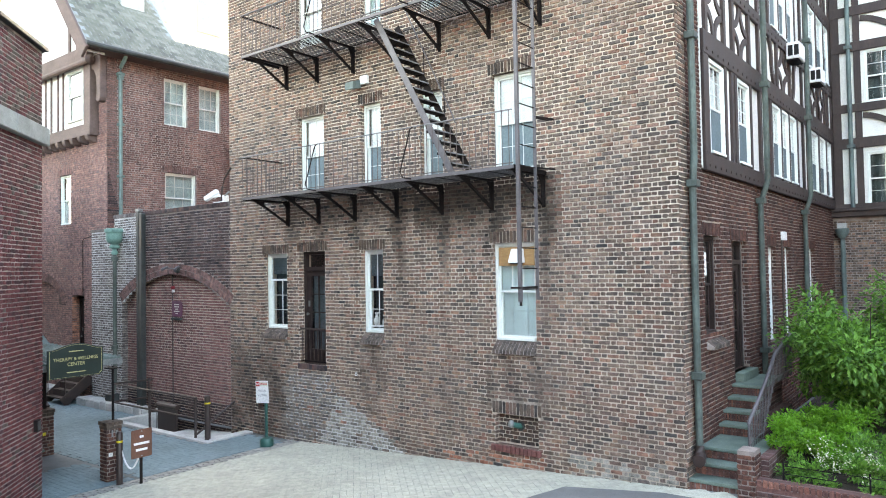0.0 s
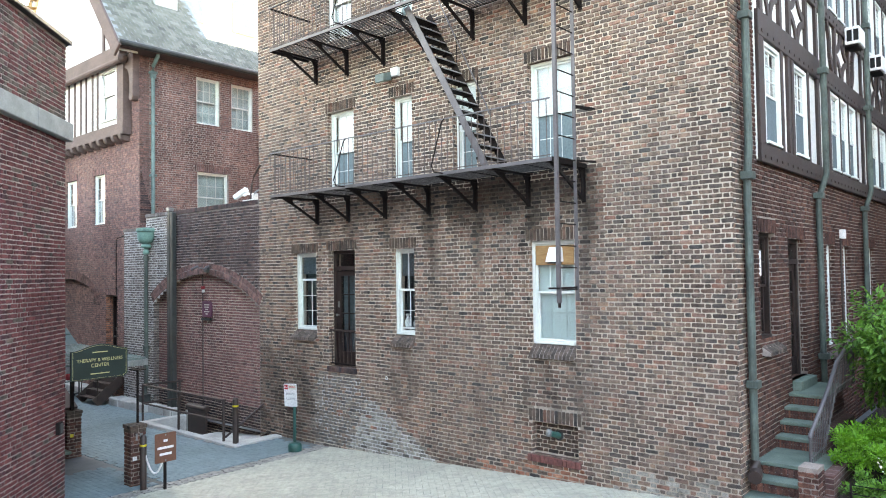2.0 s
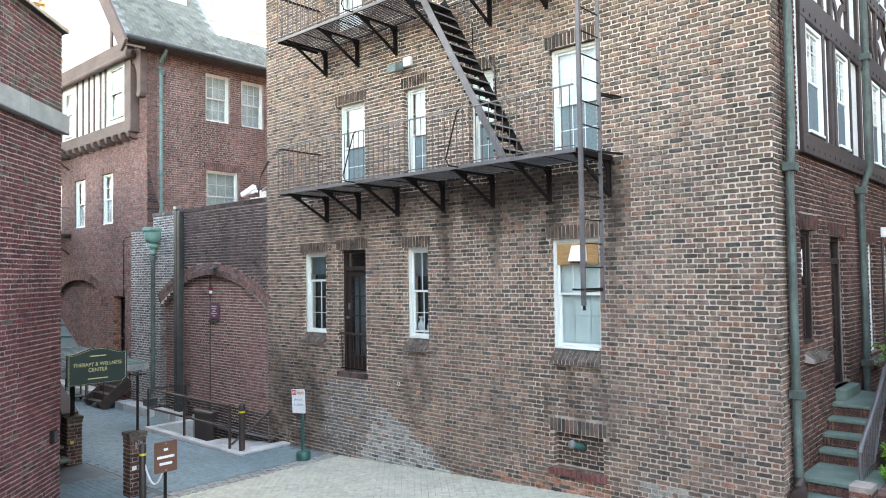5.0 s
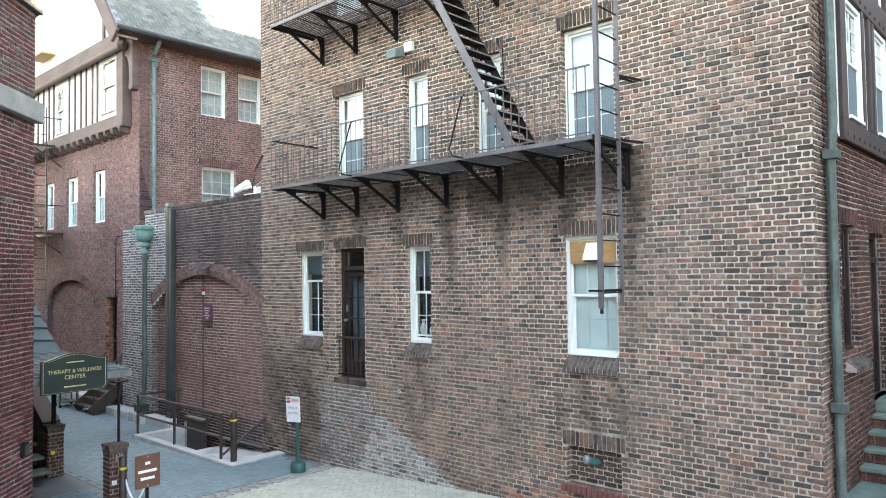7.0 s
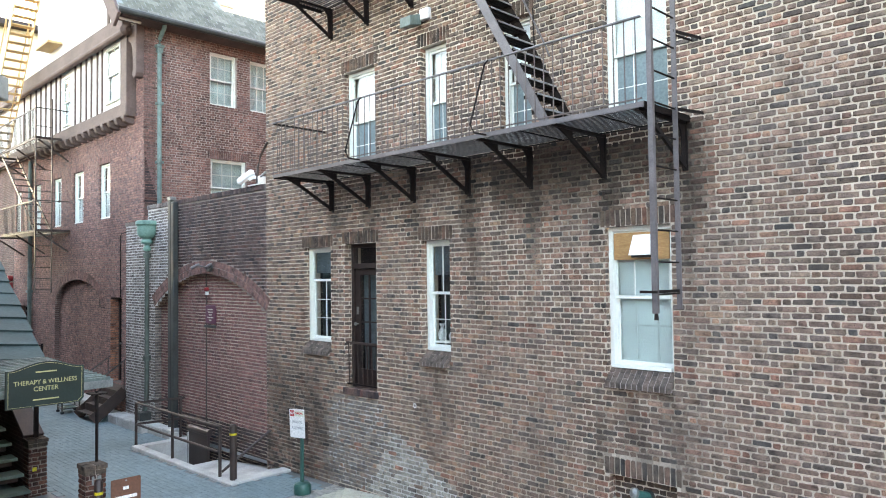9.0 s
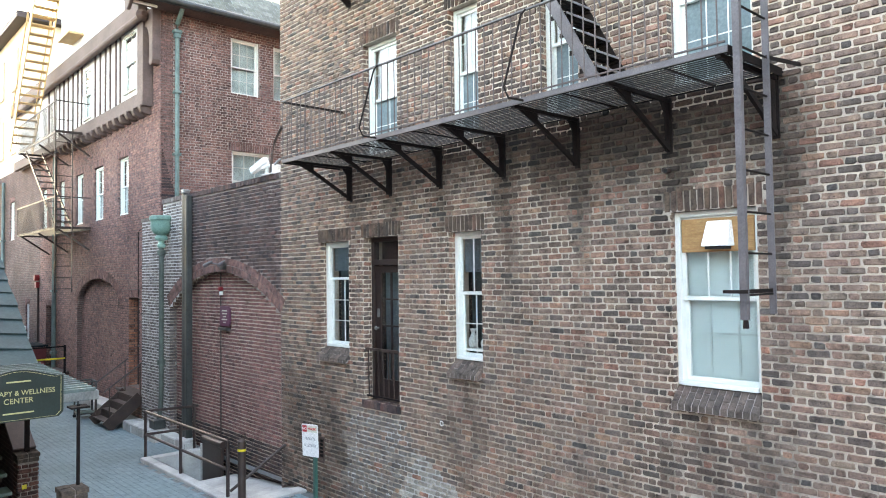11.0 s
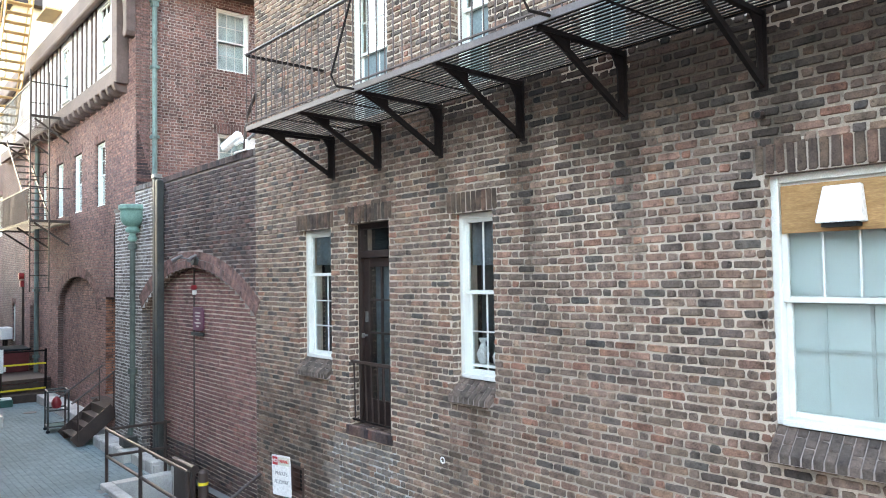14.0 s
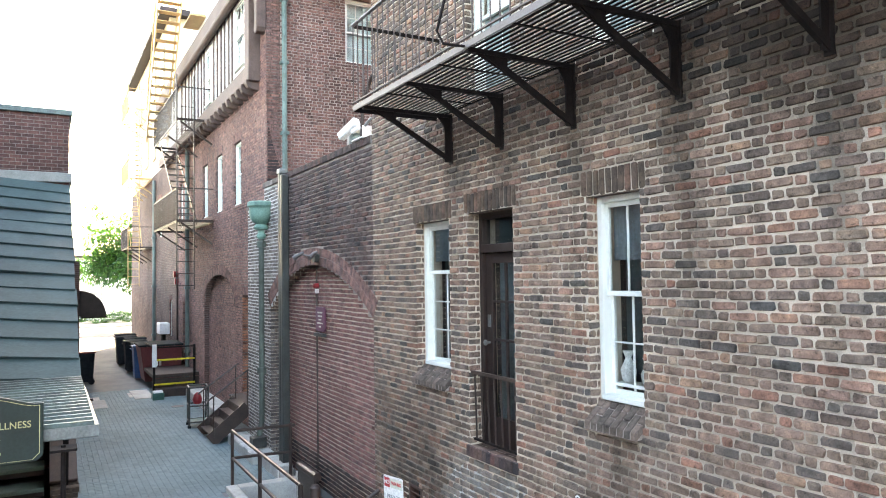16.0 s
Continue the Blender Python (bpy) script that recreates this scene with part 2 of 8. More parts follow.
M_BRICKSILL = brick_mat("brick_sill", [(0.082, 0.066, 0.058), (0.115, 0.093, 0.08), (0.07, 0.06, 0.055), (0.15, 0.115, 0.098)], soot=0.3)
M_BRICKALLEY = brick_mat("brick_alley_front", [tuple(c * 1.68 for c in t) for t in HOUSE], soot=0.45, soot_scale=0.35)
M_BRICKRAW = brick_mat("brick_spalled_red", [(0.42, 0.18, 0.115), (0.33, 0.145, 0.1), (0.46, 0.23, 0.16), (0.27, 0.13, 0.095)], soot=0.3)
M_BRICKALLEY1 = brick_mat("brick_alley_single", [tuple(c * 1.68 for c in t) for t in HOUSE], by_object=True, soot=0.45, soot_scale=0.35)
M_BRICKDEEP1 = brick_mat("brick_deep_red_single", [tuple(c * 0.62 for c in t) for t in RED], by_object=True, soot=0.45)
M_BRICKINF1 = brick_mat("brick_infill_single", INFILL, by_object=True, soot=0.35)
M_BRICKHOUSE1 = brick_mat("brick_house_single", [tuple(c * 1.22 for c in t) for t in HOUSE], by_object=True, soot=0.5)
M_BRICKMAROON1 = brick_mat("brick_maroon_single", MAROON, by_object=True, soot=0.35)
M_BRICKDARK1 = brick_mat("brick_sooty_single", DARK, by_object=True, soot=0.55)
M_BRICKRED = brick_mat("brick_red", RED, soot=0.4)
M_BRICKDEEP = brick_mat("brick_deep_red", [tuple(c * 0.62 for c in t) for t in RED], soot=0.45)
M_BRICKMAROON = brick_mat("brick_maroon", MAROON, soot=0.35)
M_BRICKPALE = brick_mat("brick_repaired", PALE, lime=0.25, soot=0.2)
M_BRICKLIME = brick_mat("brick_limed", [(0.25, 0.24, 0.215), (0.34, 0.33, 0.295), (0.18, 0.168, 0.15), (0.38, 0.37, 0.335), (0.23, 0.205, 0.18)], lime=0.4, soot=0.2)
M_BRICKINF = brick_mat("brick_infill", INFILL, soot=0.35)
M_BRICKHOUSE = brick_mat("brick_house", [tuple(c * 1.22 for c in t) for t in HOUSE], soot=0.5)
M_BRICKWHITE = brick_mat("brick_old_whitewash", [tuple(c * 1.3 for c in t) for t in WHITE], lime=0.35, soot=0.25)
M_MORTAR = surf("mortar", (0.52, 0.438, 0.357), (0.67, 0.575, 0.48), rough=0.95, scale=5, fine=140, bump=0.5, dist=0.003, spec=0.15, dirt=0.5, dirt_scale=0.6)
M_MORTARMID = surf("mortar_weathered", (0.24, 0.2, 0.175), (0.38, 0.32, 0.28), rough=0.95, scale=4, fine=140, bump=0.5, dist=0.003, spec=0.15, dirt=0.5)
M_MORTARHOUSE = surf("mortar_house", (0.29, 0.245, 0.225), (0.42, 0.36, 0.33), rough=0.95, scale=4, fine=140, bump=0.5, dist=0.003, spec=0.15, dirt=0.5)
M_COPPERMID = surf("weathered_green_copper", (0.1, 0.16, 0.15), (0.16, 0.24, 0.225), rough=0.6, scale=5, fine=50, bump=0.15, dirt=0.45, dirt_scale=4, stretch=(1, 1, 0.3))
M_COPPERDIM = surf("dull_copper_pipe", (0.05, 0.066, 0.058), (0.105, 0.14, 0.122), rough=0.6, scale=5, fine=50, bump=0.15, dirt=0.45, dirt_scale=4, stretch=(1, 1, 0.3))
# pointing in matching steps, soot and balcony shade mixed into the colour
M_MORTARSTAINSHADE = [surf("mortar_stain_shade", (0.52 * f, 0.438 * f, 0.357 * f), (0.67 * f, 0.575 * f, 0.48 * f), rough=0.95, scale=5, fine=140, bump=0.5, dist=0.003, spec=0.15, dirt=0.5) for f in (0.8, 0.63, 0.48, 0.35, 0.25, 0.17)]
M_MORTARDARK = surf("mortar_sooty", (0.16, 0.14, 0.13), (0.3, 0.27, 0.24), rough=0.95, scale=3, fine=140, bump=0.5, dist=0.003, spec=0.15, dirt=0.6)
M_MORTARWHITE = surf("mortar_whitewash", (0.52, 0.51, 0.49), (0.7, 0.69, 0.67), rough=0.9, scale=5, fine=140, bump=0.4, dist=0.003, spec=0.2, dirt=0.4)
M_REVEALX = masonry_mat("masonry_reveal_y", (0.15, 0.1, 0.08), (0.1, 0.07, 0.06), (0.4, 0.35, 0.3), axis="y", bw=0.11)
M_REVEALY = masonry_mat("masonry_reveal_x", (0.15, 0.085, 0.07), (0.1, 0.06, 0.05), (0.4, 0.35, 0.3), axis="x", bw=0.11)
M_FARBRICK = masonry_mat("masonry_front", (0.15, 0.09, 0.08), (0.09, 0.06, 0.056), (0.2, 0.165, 0.15), soot=0.55)
M_FARBRICKY = masonry_mat("masonry_return", (0.14, 0.07, 0.06), (0.08, 0.045, 0.042), (0.2, 0.165, 0.15), axis="y")
M_IRON = surf("iron_black_paint", (0.009, 0.007, 0.007), (0.02, 0.015, 0.014), rough=0.68, scale=6, fine=80, bump=0.3, spec=0.1, dirt=0.2)
M_IRONRAIL = surf("iron_rail_paint", (0.085, 0.068, 0.064), (0.14, 0.112, 0.106), rough=0.55, scale=5, fine=70, bump=0.25, spec=0.3, dirt=0.3)
M_IRONPALE = surf("iron_pale_grey", (0.13, 0.126, 0.13), (0.25, 0.242, 0.246), rough=0.5, scale=6, fine=60, bump=0.2, spec=0.4, dirt=0.35)
M_IRONBROWN = surf("iron_brown_paint", (0.026, 0.016, 0.014), (0.05, 0.03, 0.026), rough=0.5, scale=5, fine=70, bump=0.3, spec=0.5, dirt=0.3)
# lighter than the slats: skylight on their front edges put into colour
M_SLATEDGE = surf("slat_edge_skylit", (0.055, 0.052, 0.053), (0.12, 0.114, 0.116), rough=0.5, scale=6, fine=60, bump=0.2, spec=0.4, dirt=0.35)
M_IRONGREY = surf("iron_grey_paint", (0.085, 0.077, 0.08), (0.135, 0.12, 0.124), rough=0.5, scale=5, fine=70, bump=0.25, spec=0.5, dirt=0.35)
M_WHITE = surf("white_paint", (0.72, 0.75, 0.71), (0.77, 0.8, 0.76), rough=0.45, scale=4, fine=160, bump=0.05, spec=0.5, dirt=0.12, dirt_scale=5)
M_DOORPAINT = surf("brown_black_paint", (0.02, 0.013, 0.012), (0.042, 0.028, 0.025), rough=0.45, scale=4, fine=60, bump=0.15, dirt=0.25, spec=0.25)
M_TIMBER = surf("timber_brown_paint", (0.032, 0.02, 0.019), (0.06, 0.038, 0.034), rough=0.6, scale=3, fine=50, bump=0.35, stretch=(1, 1, 0.2), dirt=0.3)
M_TIMBERPALE = surf("timber_weathered", (0.085, 0.057, 0.052), (0.145, 0.1, 0.09), rough=0.75, scale=3, fine=50, bump=0.35, stretch=(0.3, 1, 1), dirt=0.3)
M_AQUA = surf("pale_aqua_curtain", (0.68, 0.79, 0.77), (0.74, 0.84, 0.82), rough=0.8, scale=0.4, fine=1.2, bump=0.0, dirt=0.05)
M_STUCCO = surf("white_stucco", (0.72, 0.72, 0.68), (0.82, 0.81, 0.77), rough=0.9, scale=2, fine=90, bump=0.35, dirt=0.12, spec=0.2)
M_COPPER = surf("verdigris_copper", (0.13, 0.27, 0.23), (0.21, 0.38, 0.32), rough=0.65, scale=5, fine=50, bump=0.15, dirt=0.4, dirt_scale=4)
M_PIPEGREY = surf("weathered_copper_pipe", (0.075, 0.1, 0.1), (0.14, 0.2, 0.19), rough=0.55, scale=4, fine=50, bump=0.15, dirt=0.4, stretch=(1, 1, 0.3))
M_PIPEDARK = surf("dark_bronze_pipe", (0.026, 0.03, 0.03), (0.052, 0.06, 0.058), rough=0.5, scale=4, fine=50, bump=0.1, dirt=0.35)
M_CONCRETE = surf("concrete", (0.42, 0.42, 0.4), (0.55, 0.55, 0.52), rough=0.9, scale=2.5, fine=90, bump=0.3, dirt=0.35, spec=0.2)
M_STONE = surf("grey_stone", (0.26, 0.28, 0.27), (0.36, 0.38, 0.37), rough=0.85, scale=2.5, fine=80, bump=0.35, dirt=0.35, spec=0.25)
M_BLUESTONE = surf("bluestone_tread", (0.11, 0.155, 0.128), (0.18, 0.235, 0.195), rough=0.8, scale=3, fine=80, bump=0.3, dirt=0.35, spec=0.3)
M_GROUND = surf("asphalt_grey", (0.12, 0.13, 0.13), (0.19, 0.2, 0.2), rough=0.92, scale=1.0, fine=120, bump=0.5, dirt=0.3, spec=0.2, dirt_scale=0.4)
# near-black colour stands in for the darkness of unlit rooms and hollows
M_DARKROOM = surf("hollow_darkness", (0.006, 0.0065, 0.007), (0.012, 0.0125, 0.013), rough=0.9, bump=0, dirt=0.1)
M_BLIND = surf("white_blind", (0.72, 0.74, 0.74), (0.8, 0.82, 0.82), rough=0.75, scale=2, fine=3, bump=0.1, dirt=0.08)
# teal sheet colour stands in for sky reflected in dark panes
M_DIMGLASS = surf("pane_reflection_teal", (0.035, 0.055, 0.06), (0.07, 0.1, 0.105), rough=0.9, scale=3, fine=20, bump=0.0, dirt=0.3)
M_SCREENDARK = surf("dark_insect_screen", (0.075, 0.11, 0.125), (0.12, 0.165, 0.18), rough=0.7, scale=2, fine=30, bump=0.1, dirt=0.25)
M_SCREEN = surf("insect_screen", (0.13, 0.185, 0.195), (0.19, 0.255, 0.265), rough=0.7, scale=2, fine=30, bump=0.1, dirt=0.2)
M_SHADEDIM = surf("slate_blue_sheet", (0.11, 0.145, 0.165), (0.18, 0.225, 0.245), rough=0.8, scale=2, fine=30, bump=0.1, dirt=0.25)
M_BLINDGREY = surf("grey_green_blind", (0.43, 0.55, 0.55), (0.52, 0.63, 0.63), rough=0.75, scale=2, fine=3, bump=0.1, dirt=0.15)
M_SLATE = surf("slate_roof", (0.2, 0.23, 0.23), (0.34, 0.37, 0.36), rough=0.7, scale=2, fine=40, bump=0.3, dirt=0.3)


def glass_mat(name, tint=(0.93, 0.97, 0.96)):
    m, n, l, b = node_mat(name)
    b.inputs["Base Color"].default_value = (*tint, 1)
    b.inputs["Roughness"].default_value = 0.015
    b.inputs["IOR"].default_value = 1.5
    b.inputs["Transmission Weight"].default_value = 1.0
    co = n.new("ShaderNodeTexCoord").outputs["Object"]
    bump_to(n, l, b, noise_tex(n, l, co, 1.6, 2, 0.5), 0.05, 0.02)
    return m


M_GLASS = glass_mat("window_glass")


# ---- brick walls ----
COURSE, JOINT, STRETCH, HEAD = 0.0643, 0.0116, 0.1749, 0.0749
rng = np.random.default_rng(7)


class Plane:
    """A wall plane: u along it, z up, n out of it."""

    def __init__(self, origin, udir, ndir):
        self.o, self.u, self.n = Vector(origin), Vector(udir).normalized(), Vector(ndir).normalized()

    def p(self, u, z, n=0.0):
        return (self.o.x + self.u.x * u + self.n.x * n, self.o.y + self.u.y * u + self.n.y * n, self.o.z + z)


def backing(me, pl, u0, u1, z0, z1, holes, thick, mi=0, side=0, jambs=0):
    """A wall of that thickness with its openings cut through."""
    us = sorted({u0, u1, *[min(max(h[i], u0), u1) for h in holes for i in (0, 1)]})
    zs = sorted({z0, z1, *[min(max(h[i], z0), z1) for h in holes for i in (2, 3)]})

    def solid(i, j):
        if i < 0 or j < 0 or i >= len(us) - 1 or j >= len(zs) - 1:
            return False
        a, b = (us[i] + us[i + 1]) / 2, (zs[j] + zs[j + 1]) / 2
        return not any(h[0] < a < h[1] and h[2] < b < h[3] for h in holes)

    for i in range(len(us) - 1):
        for j in range(len(zs) - 1):
            if not solid(i, j):
                continue
            a, b, c, d = us[i], us[i + 1], zs[j], zs[j + 1]
            q = lambda n: [pl.p(a, c, n), pl.p(b, c, n), pl.p(b, d, n), pl.p(a, d, n)]
            f, k = q(0), q(-thick)
            me.add(f, [(0, 1, 2, 3)], mi)
            me.add(k, [(3, 2, 1, 0)], mi)
            for s, (di, dj) in enumerate(((0, -1), (1, 0), (0, 1), (-1, 0))):
                if not solid(i + di, j + dj):
                    me.add([f[s], f[(s + 1) % 4], k[(s + 1) % 4], k[s]], [(3, 2, 1, 0)], mi + (side if s in (0, 2) else jambs))


def add_brick(me, pl, u0, u1, z0, z1, proud, mi=0, base=0.0, ch=0.0058):
    """One worn brick: corners knocked off, uneven edges, a rounded face."""
    j = rng.uniform(-0.0042, 0.0042, (8, 2))
    k = rng.uniform(0.004, 0.013, 4)
    d = proud + rng.uniform(-0.003, 0.004, 4)
    w, h = u1 - u0, z1 - z0
    kk = [min(q, w * 0.3, h * 0.3) for q in k]
    cs = [(u0, z0 + kk[0], 0), (u0 + kk[0], z0, 0), (u1 - kk[1], z0, 1), (u1, z0 + kk[1], 1), (u1, z1 - kk[2], 2), (u1 - kk[2], z1, 2), (u0 + kk[3], z1, 3), (u0, z1 - kk[3], 3)]
    uc, zc = (u0 + u1) / 2, (z0 + z1) / 2
    fu, fz = 1 - 2 * ch / max(w, 0.03), 1 - 2 * ch / max(h, 0.02)
    low = [pl.p(u + j[i][0], z + j[i][1], base - 0.002) for i, (u, z, c) in enumerate(cs)]
    top = [pl.p(uc + (u + j[i][0] - uc) * fu, zc + (z + j[i][1] - zc) * fz, base + d[c]) for i, (u, z, c) in enumerate(cs)]
    me.add(low + top, [(8, 9, 10, 11, 12, 13, 14, 15)] + [(q, (q + 1) % 8, 8 + (q + 1) % 8, 8 + q) for q in range(8)], mi)


def cut(spans, a, b):
    out = []
    for s, e in spans:
        if b <= s or a >= e:
            out.append((s, e))
        else:
            if a > s:
                out.append((s, a))
            if b < e:
                out.append((b, e))
    return out


def lay(me, pl, u0, u1, z0, z1, holes=(), pick=None, clip=None, proud=0.012, phase=0.0, single=None, joint=JOINT):
    """Flemish bond over a field; pick gives a brick's kind, clip more openings by course, single takes bricks that become parts."""
    ia, ib = math.ceil((z0 - 0.02) / COURSE), math.floor((z1 + 0.001) / COURSE)
    period = STRETCH + HEAD + 2 * joint
    for i in range(ia, ib):
        za, zb = i * COURSE + joint / 2, (i + 1) * COURSE - joint / 2
        zm = (za + zb) / 2
        spans = [(u0, u1)]
        for h in holes:
            if h[2] < zm < h[3]:
                spans = cut(spans, h[0], h[1])
        if clip:
            for a, b in clip(zm):
                spans = cut(spans, a, b)
        start = phase + (i % 2) * period / 2 + rng.uniform(-0.012, 0.012)
        k = math.floor((u0 - start) / period) - 1
        cells = []
        while start + k * period < u1:
            s = start + k * period
            cells += [(s, s + STRETCH), (s + STRETCH + joint, s + STRETCH + joint + HEAD)]
            k += 1
        for s, e in spans:
            for a, b in cells:
                a2, b2 = max(a, s + 0.003), min(b, e - 0.003)
                if b2 - a2 < 0.022:
                    continue
                w = rng.uniform(-0.004, 0.004)
                dz = 0.004 * math.sin(1.1 * a2 + 0.3) + 0.003 * math.sin(2.7 * a2 + 0.15 * i)
                mi = pick((a2 + b2) / 2, zm) if pick else 0
                pr = proud + rng.uniform(-0.002, 0.003)
                if single is not None and single[0](a2, b2, zm):
                    single[1].append((a2, b2, za, zb, pr))
                else:
                    add_brick(me, pl, a2, b2 + (w if b2 == b else 0), za + dz + w * 0.4, zb + dz, pr, mi)


def soldiers(me, pl, u0, u1, z0, z1, mi=0, proud=0.012, lean=0.0):
    """A row of upright bricks over an opening."""
    n = max(2, round((u1 - u0) / (COURSE + 0.002)))
    w = (u1 - u0) / n
    for k in range(n):
        add_brick(me, pl, u0 + k * w + 0.005, u0 + (k + 1) * w - 0.005, z0 + 0.004 + rng.uniform(-0.005, 0.005), z1 - 0.004, proud, mi)


def jamb(me, pl, u, z0, z1, depth, into, mi=0, proud=0.007):
    """Bricks on the reveal of an opening, one or two to a course; into: the way it faces along the wall."""
    face = Plane(pl.p(u, 0), -pl.n, pl.u * into)
    face.o.z = pl.o.z
    for i in range(math.ceil((z0 - 0.02) / COURSE), math.floor((z1 + 0.01) / COURSE)):
        za, zb = i * COURSE + JOINT / 2, (i + 1) * COURSE - JOINT / 2
        s = depth * (0.62 if i % 2 else 0.999)
        for a, b in ((-0.006, s), (s + JOINT, depth)):
            if b - a > 0.02:
                add_brick(me, face, a, b, za, zb, proud + rng.uniform(-0.003, 0.004), mi)


def arch_ring(me, pl, cu, cz, r0, r1, a0, a1, mi=0, proud=0.014):
    """Voussoirs in a ring, from angle a0 to a1."""
    n = round((a1 - a0) * (r0 + r1) / 2 / COURSE)
    for k in range(n):
        b0, b1 = a0 + (a1 - a0) * k / n, a0 + (a1 - a0) * (k + 1) / n
        g = 0.005 / ((r0 + r1) / 2)
        for ra, rb in ((r0, (r0 + r1) / 2 - 0.006), ((r0 + r1) / 2 + 0.006, r1)):
            pr = proud + rng.uniform(-0.003, 0.003)
            pts = [(ra, b0 + g), (rb, b0 + g), (rb, b1 - g), (ra, b1 - g)]
            fr = [pl.p(cu + math.cos(t) * r, cz + math.sin(t) * r, pr) for r, t in pts]
            bk = [pl.p(cu + math.cos(t) * r, cz + math.sin(t) * r, -0.005) for r, t in pts]
            me.add(bk + fr, [(4, 5, 6, 7), (0, 1, 5, 4), (1, 2, 6, 5), (2, 3, 7, 6), (3, 0, 4, 7)], mi)


def wall(name, label, pl, u0, u1, z0, z1, holes, mortar, brick, thick=0.32, brick_to=None, pick=None, clip=None, phase=0.0, extra_holes=(), single=None, no_bricks=(), proud=0.012, joint=JOINT, over=0.0):
    """Structure: a mortar core with the bricks laid on it as real pieces."""
    me = Mesher()
    backing(me, pl, u0, u1, z0, z1, list(holes) + list(extra_holes), thick, side=1)
    core = part(name, me, [mortar, M_REVEALX if abs(pl.u.x) > 0.5 else M_REVEALY])
    tagged(core, label, "wall", kind="structure")
    bk = Mesher()
    lay(bk, pl, u0, u1 + over, z0, brick_to or z1, list(holes) + list(no_bricks), pick, clip, proud=proud, phase=phase, single=single, joint=joint)
    return core, bk


# ---- ground ----
def gz(x):
    """Height of the ground: the court rises to the east, the alley falls a little."""
    if x < -11.5:
        return max(0.012 * (x + 11.5), -0.08)
    return min(0.052 * (x + 11.5), 0.75)


F, SX, LY, LX = 9.65, -3.39, 10.0, -19.85
WELL = (-16.6, -12.95, 8.5, 9.66)


def ground_mesh():
    me = Mesher()
    xs = [-900, -300, -120, -70, -48, -36, -26, -18, WELL[0], -15, WELL[1], -11.5, -9, -6, -3, 0, 2.9, 12, 60, 300, 900]
    ys = [-900, -200, -60, -20, -5, 2, 5, 7, WELL[2], WELL[3], 14, 22, 40, 90, 300, 900]
    for i in range(len(xs) - 1):
        for j in range(len(ys) - 1):
            if xs[i] >= WELL[0] and xs[i + 1] <= WELL[1] and ys[j] >= WELL[2] and ys[j + 1] <= WELL[3]:
                continue
            me.add([(xs[i], ys[j], gz(xs[i])), (xs[i + 1], ys[j], gz(xs[i + 1])), (xs[i + 1], ys[j + 1], gz(xs[i + 1])), (xs[i], ys[j + 1], gz(xs[i]))], [(0, 1, 2, 3)])
    return me


tagged(part("ground", ground_mesh(), M_GROUND), "grey asphalt ground of the court and the alley", "ground", kind="structure")

# ---- main building: front wall ----
AC, AHALF, ASPR, ARISE = -15.98, 2.38, 2.74, 0.72
AR = (AHALF ** 2 + ARISE ** 2) / (2 * ARISE)
ACZ = ASPR + ARISE - AR
WL, WTOP = -20.03, 4.98


def arch_clip(z):
    if z < ASPR:
        return [(AC - AHALF, AC + AHALF)]
    r = AR + 0.27
    d = r * r - (z - ACZ) ** 2
    if d <= 0:
        return []
    h = min(math.sqrt(d), (z - ACZ) * AHALF / (AR - ARISE) + 0.01)
    return [(AC - h, AC + h)]


P_MAIN = Plane((0, F, 0), (1, 0, 0), (0, -1, 0))
XL, XR = -13.58, SX
OPEN = {
    "w1": (-12.38, -11.63, 2.28, 3.85), "door": (-11.26, -10.48, 1.6, 3.87), "w2": (-9.48, -8.92, 2.3, 3.85), "w3": (-6.48, -5.69, 2.3, 3.87),
    "vent": (-6.49, -5.69, 0.62, 1.12), "u1": (-11.24, -10.47, 5.02, 6.62), "u2": (-9.45, -8.93, 5.02, 6.62), "u3": (-7.98, -7.48, 5.02, 6.61),
    "u4": (-6.46, -5.68, 5.02, 6.64), "t1": (-11.27, -10.5, 8.05, 9.6), "t2": (-9.4, -8.9, 8.05, 9.6), "t3": (-8.0, -7.48, 8.05, 9.6), "t4": (-6.46, -5.68, 8.05, 9.6),
    "grille": (-12.62, -12.3, 0.55, 0.88),
}
SILLED = [(u0, u1, z0 - (0.09 if k[0] == "w" else 0.0), z1) for k, (u0, u1, z0, z1) in OPEN.items()]
LINTEL = [(u0 - 0.06, u1 + 0.06, z1, z1 + 0.2) for k, (u0, u1, z0, z1) in OPEN.items() if k != "grille"]
SINGLES, SINGLE_INF, SINGLE_HOUSE, SINGLE_SKEW, SINGLE_ARCH, SINGLE_FRONT, SINGLE_SIDE = [], [], [], [], [], [], []


def near_stretch(a, b, z):
    return -8.15 < a and b < -6.75 and 2.75 < z < 4.0


BRACKETS = (-11.54, -10.61, -9.6, -8.53, -7.5, -6.46, -5.5)


